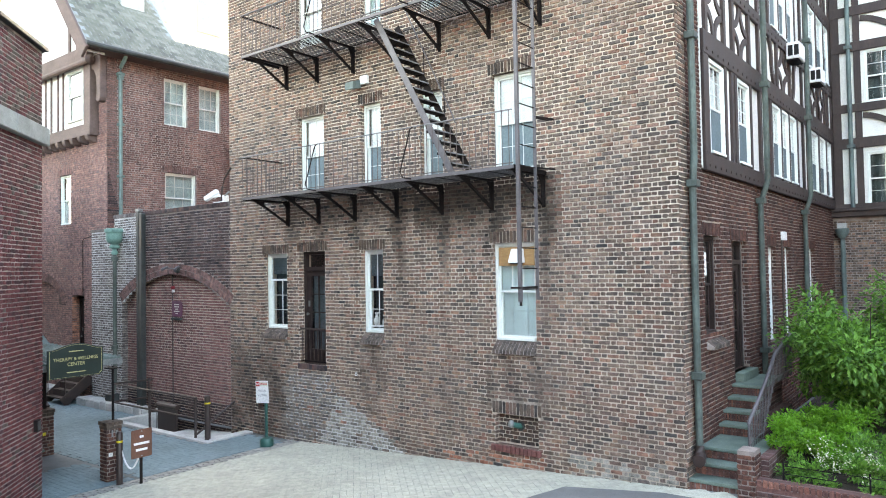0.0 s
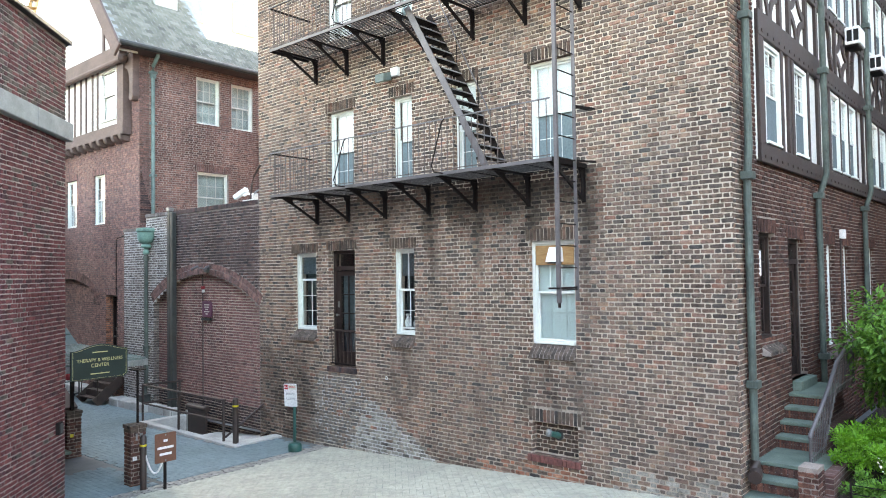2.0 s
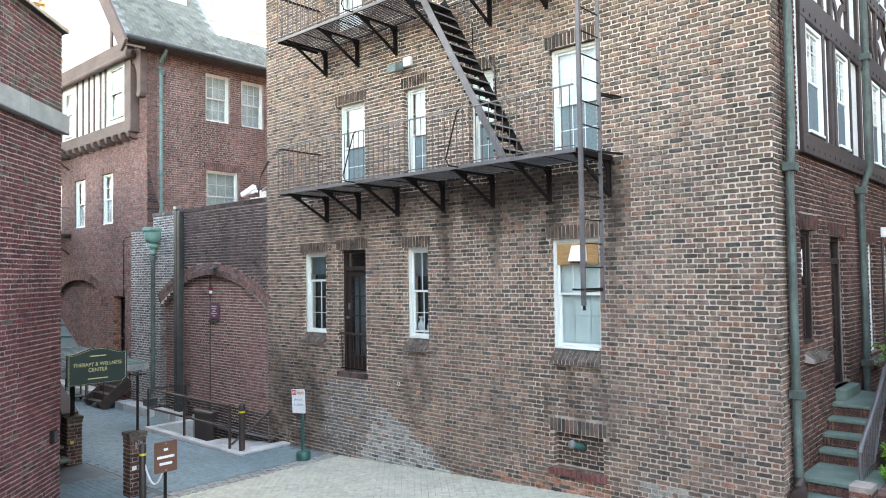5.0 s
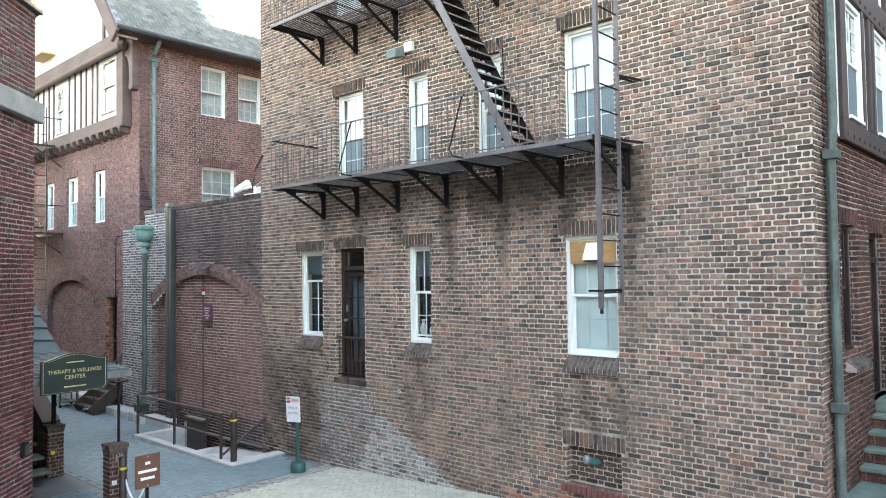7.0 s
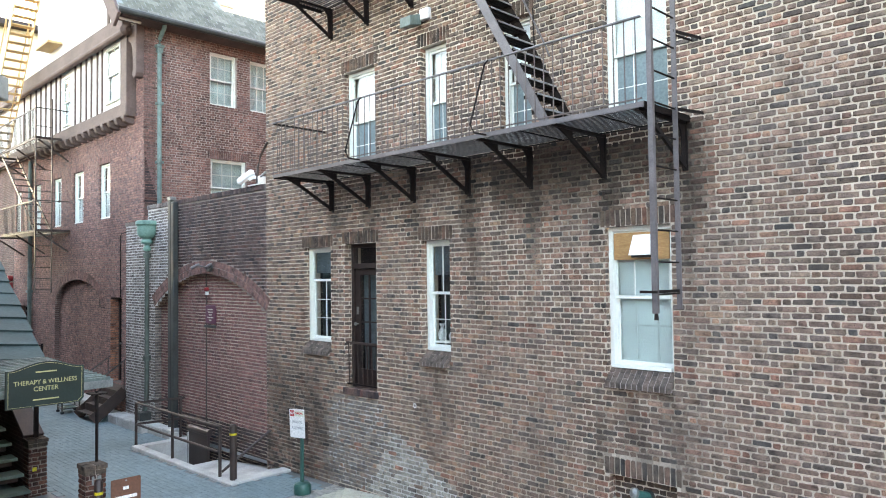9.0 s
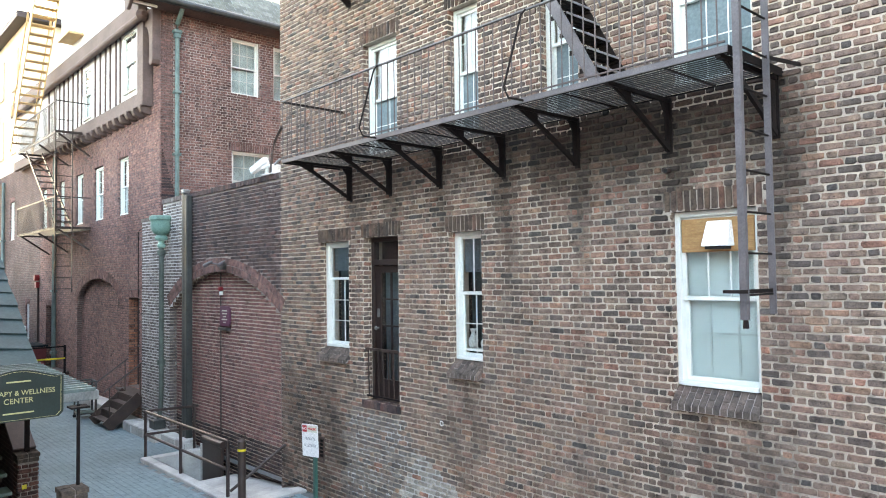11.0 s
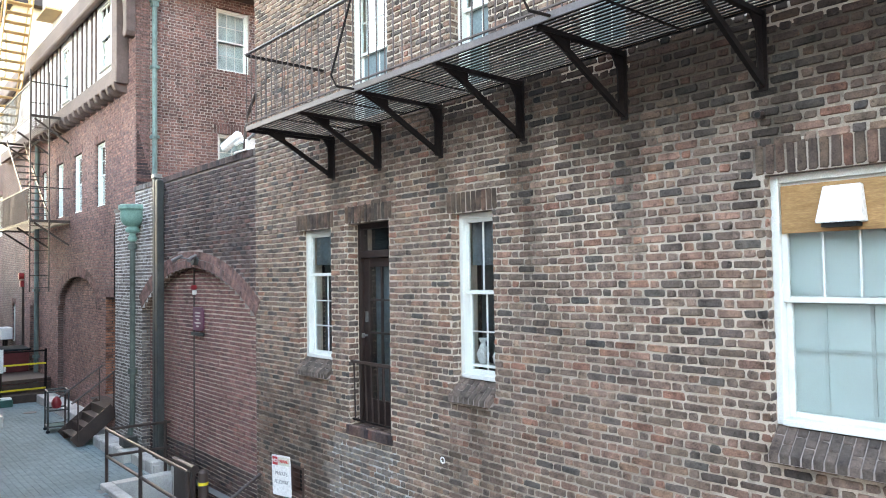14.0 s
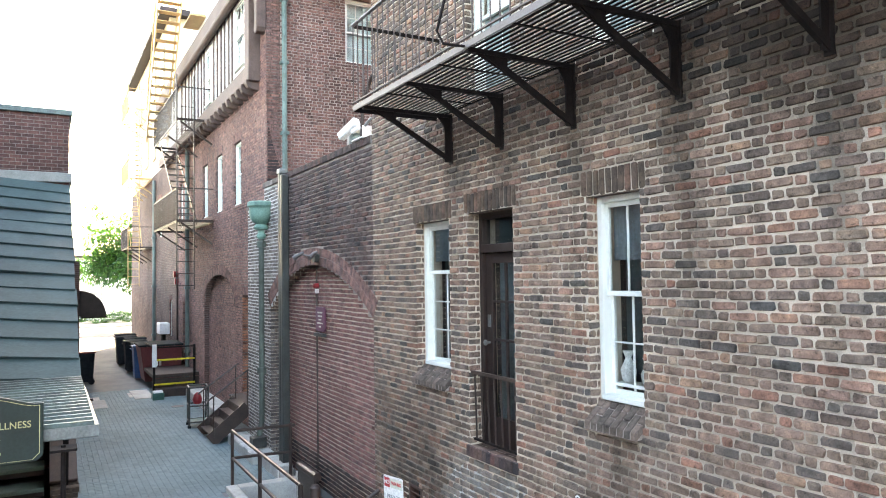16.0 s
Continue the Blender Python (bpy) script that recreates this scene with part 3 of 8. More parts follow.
def soot_shade_at(u, z):
    """How dark the wall is toned: soot run-off under the balcony, its brackets and the sills, with the balcony's shade
    put in; darker at the foot and right end.
    """
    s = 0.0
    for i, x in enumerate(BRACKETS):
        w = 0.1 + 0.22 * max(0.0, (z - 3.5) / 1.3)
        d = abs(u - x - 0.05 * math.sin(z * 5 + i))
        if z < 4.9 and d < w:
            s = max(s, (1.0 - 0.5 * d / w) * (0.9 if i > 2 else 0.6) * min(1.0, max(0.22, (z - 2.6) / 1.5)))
    # band below the platform: its shade goes into the tone along with soot
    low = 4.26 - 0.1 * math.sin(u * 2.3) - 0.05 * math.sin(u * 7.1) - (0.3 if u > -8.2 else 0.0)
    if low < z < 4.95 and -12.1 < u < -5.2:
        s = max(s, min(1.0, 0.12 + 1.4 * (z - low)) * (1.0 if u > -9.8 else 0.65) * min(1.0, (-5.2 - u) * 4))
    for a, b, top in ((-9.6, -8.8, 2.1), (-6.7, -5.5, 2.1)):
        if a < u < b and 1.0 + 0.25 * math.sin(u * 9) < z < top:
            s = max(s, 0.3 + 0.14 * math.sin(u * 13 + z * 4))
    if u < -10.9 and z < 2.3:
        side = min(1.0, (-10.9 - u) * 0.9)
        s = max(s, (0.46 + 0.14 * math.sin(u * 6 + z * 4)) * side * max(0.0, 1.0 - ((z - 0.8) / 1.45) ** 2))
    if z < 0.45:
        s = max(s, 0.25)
    # darker towards the right end of the wall
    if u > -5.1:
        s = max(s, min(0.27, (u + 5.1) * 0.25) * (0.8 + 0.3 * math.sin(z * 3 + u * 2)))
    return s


def slope(z):
    """Right end of the renewed brickwork, along the slope of a lost stair."""
    return -10.1 + (1.12 - z) / 0.57 if z < 1.12 else -10.25


def main_pick(u, z):
    if 0.0 < z < 1.47 and -11.75 + 0.1 * math.sin(z * 11) < u < slope(z) + rng.uniform(-0.1, 0.1):
        limed = z < 1.1 and u > -10.04 - (1.09 - z) * 0.62 + rng.uniform(-0.25, 0.25)
        return 3 if limed and rng.random() < 0.8 else 1 if rng.random() < 0.8 else 0
    if z < gz(u) + 0.32 and -5.2 < u < -3.5 and rng.random() < 0.55:
        return 3
    if z < gz(u) + 0.2 and -7.6 < u < -5.6 and rng.random() < 0.65:
        return 5
    s = soot_shade_at(u, z) + rng.uniform(-0.24, 0.24)
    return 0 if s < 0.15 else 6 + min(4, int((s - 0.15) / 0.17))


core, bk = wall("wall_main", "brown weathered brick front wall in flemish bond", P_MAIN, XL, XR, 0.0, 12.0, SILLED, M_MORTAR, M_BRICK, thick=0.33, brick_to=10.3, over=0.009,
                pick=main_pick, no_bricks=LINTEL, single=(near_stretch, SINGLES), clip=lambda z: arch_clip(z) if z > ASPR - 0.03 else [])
for u0, u1, z0, z1 in LINTEL:
    soldiers(bk, P_MAIN, u0, u1, z0, z1, 2 if z0 < 3 else 4)
for k, (u0, u1, z0, z1) in OPEN.items():
    if k != "grille":
        jamb(bk, P_MAIN, u0, z0 - 2 * COURSE if k[0] == "w" else z0, z1, {"w3": 0.065, "door": 0.125, "vent": 0.115}.get(k, 0.095), 1)
tagged(part("brickwork", bk, [M_BRICK, M_BRICKPALE, M_BRICKSTAINSHADE[1], M_BRICKLIME, M_BRICKDIM, M_BRICKRAW, *M_BRICKSTAINSHADE], core), kind="stuff")
lime, stained = Mesher(), [Mesher() for _ in M_MORTARSTAINSHADE]
for i in range(2, 77):
    z = i * COURSE
    for k in range(-271, -96):
        u = k * 0.05
        q = [P_MAIN.p(a, b, 0.0025) for a, b in ((u, z - COURSE / 2), (u + 0.05, z - COURSE / 2), (u + 0.05, z + COURSE / 2), (u, z + COURSE / 2))]
        if any(h[0] - 0.14 < u < h[1] + 0.03 and h[2] - 0.2 < z < h[3] + 0.04 for h in OPEN.values()):
            continue
        if z < 1.45 and -11.75 < u < slope(z) - 0.05 and rng.random() < (0.9 if u > -10.1 - (1.09 - z) * 0.62 else 0.35):
            lime.add(q, [(0, 1, 2, 3)])
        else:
            d = soot_shade_at(u, z) + rng.uniform(-0.1, 0.1)
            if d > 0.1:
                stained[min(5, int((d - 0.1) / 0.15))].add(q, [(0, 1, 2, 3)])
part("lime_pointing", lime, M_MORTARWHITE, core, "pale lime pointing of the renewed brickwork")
for me, mat in zip(stained, M_MORTARSTAINSHADE):
    part("stained_pointing", me, mat, core, "pointing below the balcony, soot and shade put into its colour")

# ---- main building: side wall with the steps, half-timbered above ----
P_SIDE = Plane((SX, 0, 0), (0, 1, 0), (1, 0, 0))
YR = 21.3
SIDE = {"sw1": (10.6, 11.36, 2.42, 3.9), "sdoor": (12.0, 12.9, 1.7, 3.85), "sw2": (14.35, 14.95, 2.0, 3.8), "sw3": (15.65, 16.25, 2.0, 3.8), "sw4": (18.1, 18.75, 2.0, 3.8)}
SLINT = [(u0 - 0.06, u1 + 0.06, z1, z1 + 0.2) for u0, u1, z0, z1 in SIDE.values()]
TIMBER0 = 10.6
TIMW = [(10.86, 11.62), (12.36, 13.1), (14.72, 15.4), (15.5, 16.1), (16.2, 16.85), (18.42, 19.2), (19.4, 20.2), (20.35, 20.95)]
TIMH = [(a, b, z0, z1) for a, b in TIMW for z0, z1 in ((5.15, 6.58), (8.1, 9.6))]
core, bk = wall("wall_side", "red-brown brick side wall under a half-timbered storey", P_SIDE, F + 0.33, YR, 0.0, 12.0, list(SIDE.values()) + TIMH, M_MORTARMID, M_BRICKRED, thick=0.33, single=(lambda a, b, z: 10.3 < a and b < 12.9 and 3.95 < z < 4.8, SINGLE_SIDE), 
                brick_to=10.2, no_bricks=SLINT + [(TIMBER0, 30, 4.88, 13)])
lay(bk, P_SIDE, F - 0.013, F + 0.33, 0.0, 10.2, pick=lambda u, z: 1)
for s in SLINT:
    soldiers(bk, P_SIDE, *s)
for u0, u1, z0, z1 in SIDE.values():
    jamb(bk, P_SIDE, u1, z0, z1, 0.085, -1)
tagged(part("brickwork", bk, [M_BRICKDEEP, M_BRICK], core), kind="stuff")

# ---- main building: rear wing ----
P_REAR = Plane((0, YR, 0), (1, 0, 0), (0, -1, 0))
REARW = [(-2.56, -1.4, 4.93, 6.34), (-2.56, -1.4, 7.62, 9.0), (0.2, 1.4, 4.93, 6.34), (0.2, 1.4, 7.62, 9.0)]
core, bk = wall("wall_rear", "brown brick rear wing under a half-timbered storey", P_REAR, SX, 8.0, 0.0, 13.0, REARW, M_MORTARHOUSE, M_BRICKRED, thick=0.33, brick_to=4.62)
tagged(part("brickwork", bk, M_BRICK, core), kind="stuff")
me = Mesher()
me.box(SX + 0.005, 8.0, YR - 0.22, YR, 4.66, 4.8).box(SX + 0.005, 8.0, YR - 0.3, YR - 0.002, 4.8, 4.88)
tagged(part("trim", me, M_TIMBER, bevel=0.01), "dark brown moulded timber cornice over brick wall", "cornice", kind="structure")

# ---- arch wall with the blind arch, and its whitewashed end ----
cols = 28
arch_holes = []
for k in range(cols):
    a, b = AC - AHALF + 2 * AHALF * k / cols, AC - AHALF + 2 * AHALF * (k + 1) / cols
    m = max(abs(a - AC), abs(b - AC))
    arch_holes.append((a, b, -1, ACZ + math.sqrt(AR * AR - m * m)))
me = Mesher()
backing(me, P_MAIN, -17.5, XL, -1.0, WTOP, [h for h in arch_holes if h[1] > -17.5], 0.3, side=2, jambs=2)
backing(me, P_MAIN, -18.75, -17.5, -1.0, WTOP, [h for h in arch_holes if h[0] < -17.5], 0.3, mi=1, side=1, jambs=1)
backing(me, P_MAIN, WL, -18.75, -1.0, 4.66, [], 0.3, mi=1, side=0)
core = tagged(part("wall_arch", me, [M_MORTARHOUSE, M_MORTARWHITE, M_REVEALX]), "sooty dark brick yard wall with a blind arch", "wall", kind="structure")
bk = Mesher()
lay(bk, P_MAIN, -17.45, XL, -0.2, WTOP, clip=arch_clip, joint=0.013, single=(lambda a, b, z: -16.3 < a < -14.0 and z > 4.0, SINGLE_ARCH))
lay(bk, P_MAIN, WL, -17.45, -0.2, WTOP, holes=[(-21, -18.75, 4.66, 6)], pick=lambda u, z: 1, clip=arch_clip, proud=0.004, joint=0.0128)
jamb(bk, P_MAIN, AC - AHALF, -0.2, ASPR, 0.15, 1, 1)
aa = math.asin(AHALF / AR)
arch_ring(bk, P_MAIN, AC, ACZ, AR, AR + 0.26, math.pi / 2 - aa, math.pi / 2 + aa, 2)
for k in range(int((XL + 18.75) / 0.105)):
    a = -18.75 + k * 0.105
    add_brick(bk, Plane((0, F - 0.02, WTOP), (1, 0, 0), (0, -1, 0)), a, a + 0.095, 0.0, 0.1, 0.012, 1 if a < -17.5 else 0)
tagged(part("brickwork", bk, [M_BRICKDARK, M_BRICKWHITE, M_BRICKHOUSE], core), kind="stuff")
me = Mesher().box(-18.75, XL, F - 0.02, F + 0.31, WTOP, WTOP + 0.1).box(WL - 0.02, -18.75, F - 0.02, F + 0.31, 4.66, 4.74)
part("coping", me, M_MORTARDARK, core)
P_INF = Plane((0, F + 0.16, 0), (1, 0, 0), (0, -1, 0))
core, bk = wall("wall_infill", "red-brown brick filling of the blind arch", P_INF, AC - AHALF - 0.1, AC + AHALF + 0.1, -1.0, 3.6, [], M_MORTAR, M_BRICKRED, thick=0.14, joint=0.0132, single=(lambda a, b, z: -16.9 < a < -15.0 and 1.45 < z < 2.7, SINGLE_INF),
                clip=lambda z: [] if z > 0.45 else [(-40, 0)])
lay(bk, P_INF, AC - AHALF, AC + AHALF, -1.0, 0.45, pick=lambda u, z: 1)
tagged(part("brickwork", bk, [M_BRICKINF, M_BRICKDARK], core), kind="stuff")

# ---- corner house beyond the arch wall: side wall of single bricks, front wall farther off ----
P_HSIDE = Plane((LX, 0, 0), (0, 1, 0), (1, 0, 0))
HSW = [(11.77, 12.56, 8.02, 9.47), (12.97, 13.76, 8.02, 9.47), (11.79, 12.85, 5.05, 6.57)]
HLINT = [(11.7, 12.94, 6.57, 6.77)]
core, bk = wall("wall_house_side", "red-brown brick gable side of the corner house", P_HSIDE, LY + 0.3, 24.0, 0.0, 9.9, HSW, M_MORTARHOUSE, M_BRICKRED, thick=0.3, joint=0.012, single=(lambda a, b, z: a < 12.9 and 6.85 < z < 7.9 and a > 10.32, SINGLE_HOUSE),  no_bricks=HLINT + [(15.5, 30, 0, 12), (9, 30, 0, 4.4)])
lay(bk, P_HSIDE, LY, LY + 0.3, 4.4, 9.9)
for s in HLINT:
    soldiers(bk, P_HSIDE, *s)
tagged(part("brickwork", bk, M_BRICKHOUSE, core), kind="stuff")
P_FRONT = Plane((0, LY, 0), (1, 0, 0), (0, -1, 0))
FRW = {"hw1": (-22.84, -22.02, 5.03, 6.55), "hw2": (-24.93, -24.06, 5.03, 6.55), "hw3": (-26.75, -25.98, 5.03, 6.55), "hw4": (-28.62, -28.0, 5.03, 6.55), "hdoor": (-21.96, -21.2, 0.64, 2.88),
       "hdoor2": (-30.2, -29.3, 0.1, 2.5), "hw5": (-33.2, -32.6, 1.2, 2.5), "hw6": (-36, -35.2, 4.98, 6.5), "hw7": (-30.85, -30.2, 4.98, 6.5)}
HC, HR, HZ = -24.58, 1.95, 2.6
me = Mesher()
fa = []
for k in range(20):
    a, b = HC - HR + 2 * HR * k / 20, HC - HR + 2 * HR * (k + 1) / 20
    m = max(abs(a - HC), abs(b - HC))
    fa.append((a, b, -0.5, HZ - 0.0 + 0.78 * math.sqrt(max(1 - (m / HR) ** 2, 0))))
backing(me, P_FRONT, -46.5, LX, -0.2, 7.7, list(FRW.values()) + fa, 0.3)
backing(me, Plane((0, LY + 0.14, 0), (1, 0, 0), (0, -1, 0)), HC - HR - 0.1, HC + HR + 0.1, -0.2, 3.5, [], 0.1)
backing(me, P_FRONT, -20.6, LX, 7.7, 9.9, [], 0.3)
core = tagged(part("wall_house_front", me, M_FARBRICK), "sooty red-brown brick front along the alley", "wall", kind="structure")
bk = Mesher()
for k in range(46):
    b0, b1 = math.pi * k / 46, math.pi * (k + 1) / 46
    pts = [(r, t) for r, t in ((1.0, b0 + 0.008), (1.13, b0 + 0.008), (1.13, b1 - 0.008), (1.0, b1 - 0.008))]
    fr = [P_FRONT.p(HC + math.cos(t) * r * HR, HZ + math.sin(t) * (0.78 + (r - 1) * HR), 0.02) for r, t in pts]
    bb = [P_FRONT.p(HC + math.cos(t) * r * HR, HZ + math.sin(t) * (0.78 + (r - 1) * HR), -0.01) for r, t in pts]
    bk.add(bb + fr, [(4, 5, 6, 7), (0, 1, 5, 4), (1, 2, 6, 5), (2, 3, 7, 6), (3, 0, 4, 7)])
for u0, u1, z0, z1 in FRW.values():
    soldiers(bk, P_FRONT, u0 - 0.06, u1 + 0.06, z1, z1 + 0.2)
    jamb(bk, P_FRONT, u0, z0, z1, 0.21 if z0 < 1 else 0.055, 1, 2 if -22 < u0 < -21.9 else 1)


def alley_arch(z):
    if z < HZ:
        return [(HC - HR, HC + HR)]
    q = 1 - ((z - HZ) / (0.78 + 0.13 * HR)) ** 2
    return [(HC - 1.14 * HR * math.sqrt(q), HC + 1.14 * HR * math.sqrt(q))] if q > 0 else []


lay(bk, P_FRONT, -31.0, LX + 0.008, -0.1, 7.6, list(FRW.values()) + [(u0 - 0.06, u1 + 0.06, z1, z1 + 0.2) for u0, u1, z0, z1 in FRW.values()], pick=lambda u, z: 1, clip=alley_arch, single=(lambda a, b, z: -22.1 < a < -20.1 and 3.2 < z < 4.4, SINGLE_FRONT))
lay(bk, P_FRONT, -20.3, LX + 0.008, 7.6, 9.75, pick=lambda u, z: 1)
lay(bk, Plane((0, LY + 0.14, 0), (1, 0, 0), (0, -1, 0)), HC - HR, HC + HR, -0.1, 3.4, pick=lambda u, z: 1)
tagged(part("brickwork", bk, [M_BRICKHOUSE, M_BRICKALLEY, M_BRICKRAW], core), kind="stuff")

# ---- the skewed brick building across the walk ----
CN = Vector((-11.9, 4.95))
KD = Vector((math.sin(radians(47)), -math.cos(radians(47))))
P_SKEW = Plane((CN.x, CN.y, 0), (KD.x, KD.y, 0), (KD.y * -1, KD.x, 0))
if P_SKEW.n.dot(Vector((1, 1, 0))) < 0:
    P_SKEW.n.negate()
core, bk = wall("wall_skew", "dark red brick wall with a stone band", P_SKEW, 0.0, 12.0, -0.2, 7.05, [], M_MORTARHOUSE, M_BRICKMAROON, thick=0.3, proud=0.006, joint=0.0105, single=(lambda a, b, z: b < 1.3 and 1.3 < z < 3.2, SINGLE_SKEW), no_bricks=[(-1, 20, 5.53, 5.82), (5.0, 20, -1, 9)],
                pick=lambda u, z: 1 if rng.random() < (0.4 if z > 5.8 else 0.06) else 0)
tagged(part("brickwork", bk, [M_BRICKMAROON, M_BRICKSILL], core), kind="stuff")
me = Mesher()
backing(me, Plane((CN.x, CN.y, 0), (-1, 0, 0), (0, 1, 0)), 0.0, 5.5, -0.2, 7.05, [], 0.3)
tagged(part("wall_skew_return", me, M_FARBRICK), "dark red brick return wall of the corner building", "wall", kind="structure")
me = Mesher()
for k in range(10):
    a, b = P_SKEW.p(k * 1.2 - 0.06, 5.54), P_SKEW.p(k * 1.2 + 1.13, 5.54)
    me.beam(P_SKEW.p(k * 1.2 - 0.06, 5.675, 0.02), P_SKEW.p(k * 1.2 + 1.133, 5.675, 0.02), 0.16, 0.28)
tagged(part("trim", me, M_STONE, bevel=0.012), "grey stone string course on the brick wall", "stone band", kind="structure")
pz = P_SKEW.p(12.0, 0, -0.2)
me = Mesher()
ro = [(CN.x - 0.1, CN.y - 0.25), (pz[0], pz[1]), (CN.x - 5.5, pz[1]), (CN.x - 5.5, CN.y - 0.25)]
me.add([(x, y, h) for h in (6.8, 6.9) for x, y in ro], [(3, 2, 1, 0), (4, 5, 6, 7), (0, 1, 5, 4), (1, 2, 6, 5), (2, 3, 7, 6), (3, 0, 4, 7)])
tagged(part("roof_skew", me, M_GROUND), "flat grey roof of the red brick building", "roof", kind="structure")
me = Mesher().beam(P_SKEW.p(-0.05, 7.08, -0.12), P_SKEW.p(12, 7.08, -0.12), 0.42, 0.07).beam((CN.x, CN.y - 0.12, 7.08), (CN.x - 5.5, CN.y - 0.12, 7.08), 0.36, 0.07)
tagged(part("trim", me, M_PIPEDARK, bevel=0.01), "dark metal parapet coping", "coping", kind="structure")

# ---- low brick building behind the entrance roof ----
me = Mesher()
me.box(-30, -19.9, 0.0, 6.36, -0.2, 6.3)
tagged(part("wall_low", me, M_FARBRICKY), "dark brick flat-roofed building beside the alley", "building", kind="structure")
me = Mesher().box(-30.05, -19.86, 0, 6.41, 5.06, 5.24)
tagged(part("trim", me, M_STONE, bevel=0.01), "grey stone band of the low building", "stone band", kind="structure")
me = Mesher().box(-30.05, -19.85, 0, 6.41, 6.3, 6.4)
tagged(part("trim", me, M_PIPEGREY, bevel=0.01), "grey metal coping of the low building", "coping", kind="structure")


# ---- windows ----
def sash_window(name, label, pl, u0, u1, z0, z1, recess=0.1, cols=2, rows=2, upper="blind", lower="room", frame_mat=None, split=0.5, deep=0.5, muntin_low=True, muntin_up=True, low_rows=0):
    """A double-hung window with frame, two sashes, bars, panes and what hangs behind the glass."""
    fm = frame_mat or M_WHITE
    w = thing(name, label, "window", pl.p((u0 + u1) / 2, z0, -recess), kind="structure")

    def slab(me, a, b, c, d, n0, n1, mi=0):
        q = [pl.p(a, c, n0), pl.p(b, c, n0), pl.p(b, d, n0), pl.p(a, d, n0), pl.p(a, c, n1), pl.p(b, c, n1), pl.p(b, d, n1), pl.p(a, d, n1)]
        me.add(q, [(3, 2, 1, 0), (4, 5, 6, 7), (0, 1, 5, 4), (1, 2, 6, 5), (2, 3, 7, 6), (3, 0, 4, 7)], mi)

    t = 0.048
    me = Mesher()
    slab(me, u0, u0 + t, z0, z1, -recess - 0.1, -recess)
    slab(me, u1 - t, u1, z0, z1, -recess - 0.1, -recess)
    slab(me, u0 + t, u1 - t, z1 - t, z1, -recess - 0.1, -recess - 0.002)
    slab(me, u0 + t, u1 - t, z0, z0 + 0.04, -recess - 0.1, -recess + 0.03)
    part("window_frame", me, fm, w, bevel=0.004)
    zm = z0 + (z1 - z0) * split
    a, b = u0 + t, u1 - t
    for nm, lo, hi, n0, kind, bars, nr in (("upper_sash", zm - 0.02, z1 - t, -recess - 0.035, upper, muntin_up, rows), ("lower_sash", z0 + 0.04, zm + 0.02, -recess - 0.07, lower, muntin_low, low_rows or rows)):
        me = Mesher()
        s = 0.036
        slab(me, a, a + s, lo, hi, n0 - 0.034, n0)
        slab(me, b - s, b, lo, hi, n0 - 0.034, n0)
        slab(me, a + s, b - s, hi - s, hi, n0 - 0.034, n0 - 0.001)
        slab(me, a + s, b - s, lo, lo + s, n0 - 0.034, n0 - 0.001)
        if bars:
            for k in range(1, cols):
                c = a + s + (b - a - 2 * s) * k / cols
                slab(me, c - 0.0065, c + 0.0065, lo + s, hi - s, n0 - 0.026, n0 - 0.006)
            for k in range(1, nr):
                c = lo + s + (hi - lo - 2 * s) * k / nr
                slab(me, a + s, b - s, c - 0.0065, c + 0.0065, n0 - 0.027, n0 - 0.007)
        sash = part(nm, me, fm, w, bevel=0.003)
        me = Mesher()
        slab(me, a + s, b - s, lo + s, hi - s, n0 - 0.02, n0 - 0.016)
        pane = part("pane", me, M_GLASS, sash)
        pane.visible_shadow = False
        # kind dim is an added sheet painting the reflection, not a hanging blind
        if kind in ("blind", "grey", "screen", "outer_screen", "aqua", "dim"):
            me = Mesher()
            if kind == "outer_screen":
                slab(me, a + 0.012, b - 0.012, lo + 0.012, hi - 0.03, n0 + 0.012, n0 + 0.016)
            elif kind == "screen":
                slab(me, a + s, b - s, lo + s, hi - s, n0 - 0.013, n0 - 0.011)
            else:
                back = -recess - (0.24 if kind == "dim" else 0.13)
                slab(me, a, b, lo - 0.01, hi, back - 0.005, back)
            part("screen" if "screen" in kind else "blind", me, {"outer_screen": M_SCREENDARK, "blind": M_BLIND, "grey": M_BLINDGREY, "screen": M_SCREEN, "aqua": M_AQUA, "dim": M_DIMGLASS}[kind], w)
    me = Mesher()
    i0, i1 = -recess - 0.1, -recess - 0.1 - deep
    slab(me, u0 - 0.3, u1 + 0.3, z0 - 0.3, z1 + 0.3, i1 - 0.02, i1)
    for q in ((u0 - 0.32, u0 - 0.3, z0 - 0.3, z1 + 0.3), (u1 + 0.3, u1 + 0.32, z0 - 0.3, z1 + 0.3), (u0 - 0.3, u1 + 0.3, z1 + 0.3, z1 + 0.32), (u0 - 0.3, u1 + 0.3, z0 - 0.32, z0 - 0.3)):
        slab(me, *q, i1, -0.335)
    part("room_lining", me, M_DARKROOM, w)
    return w


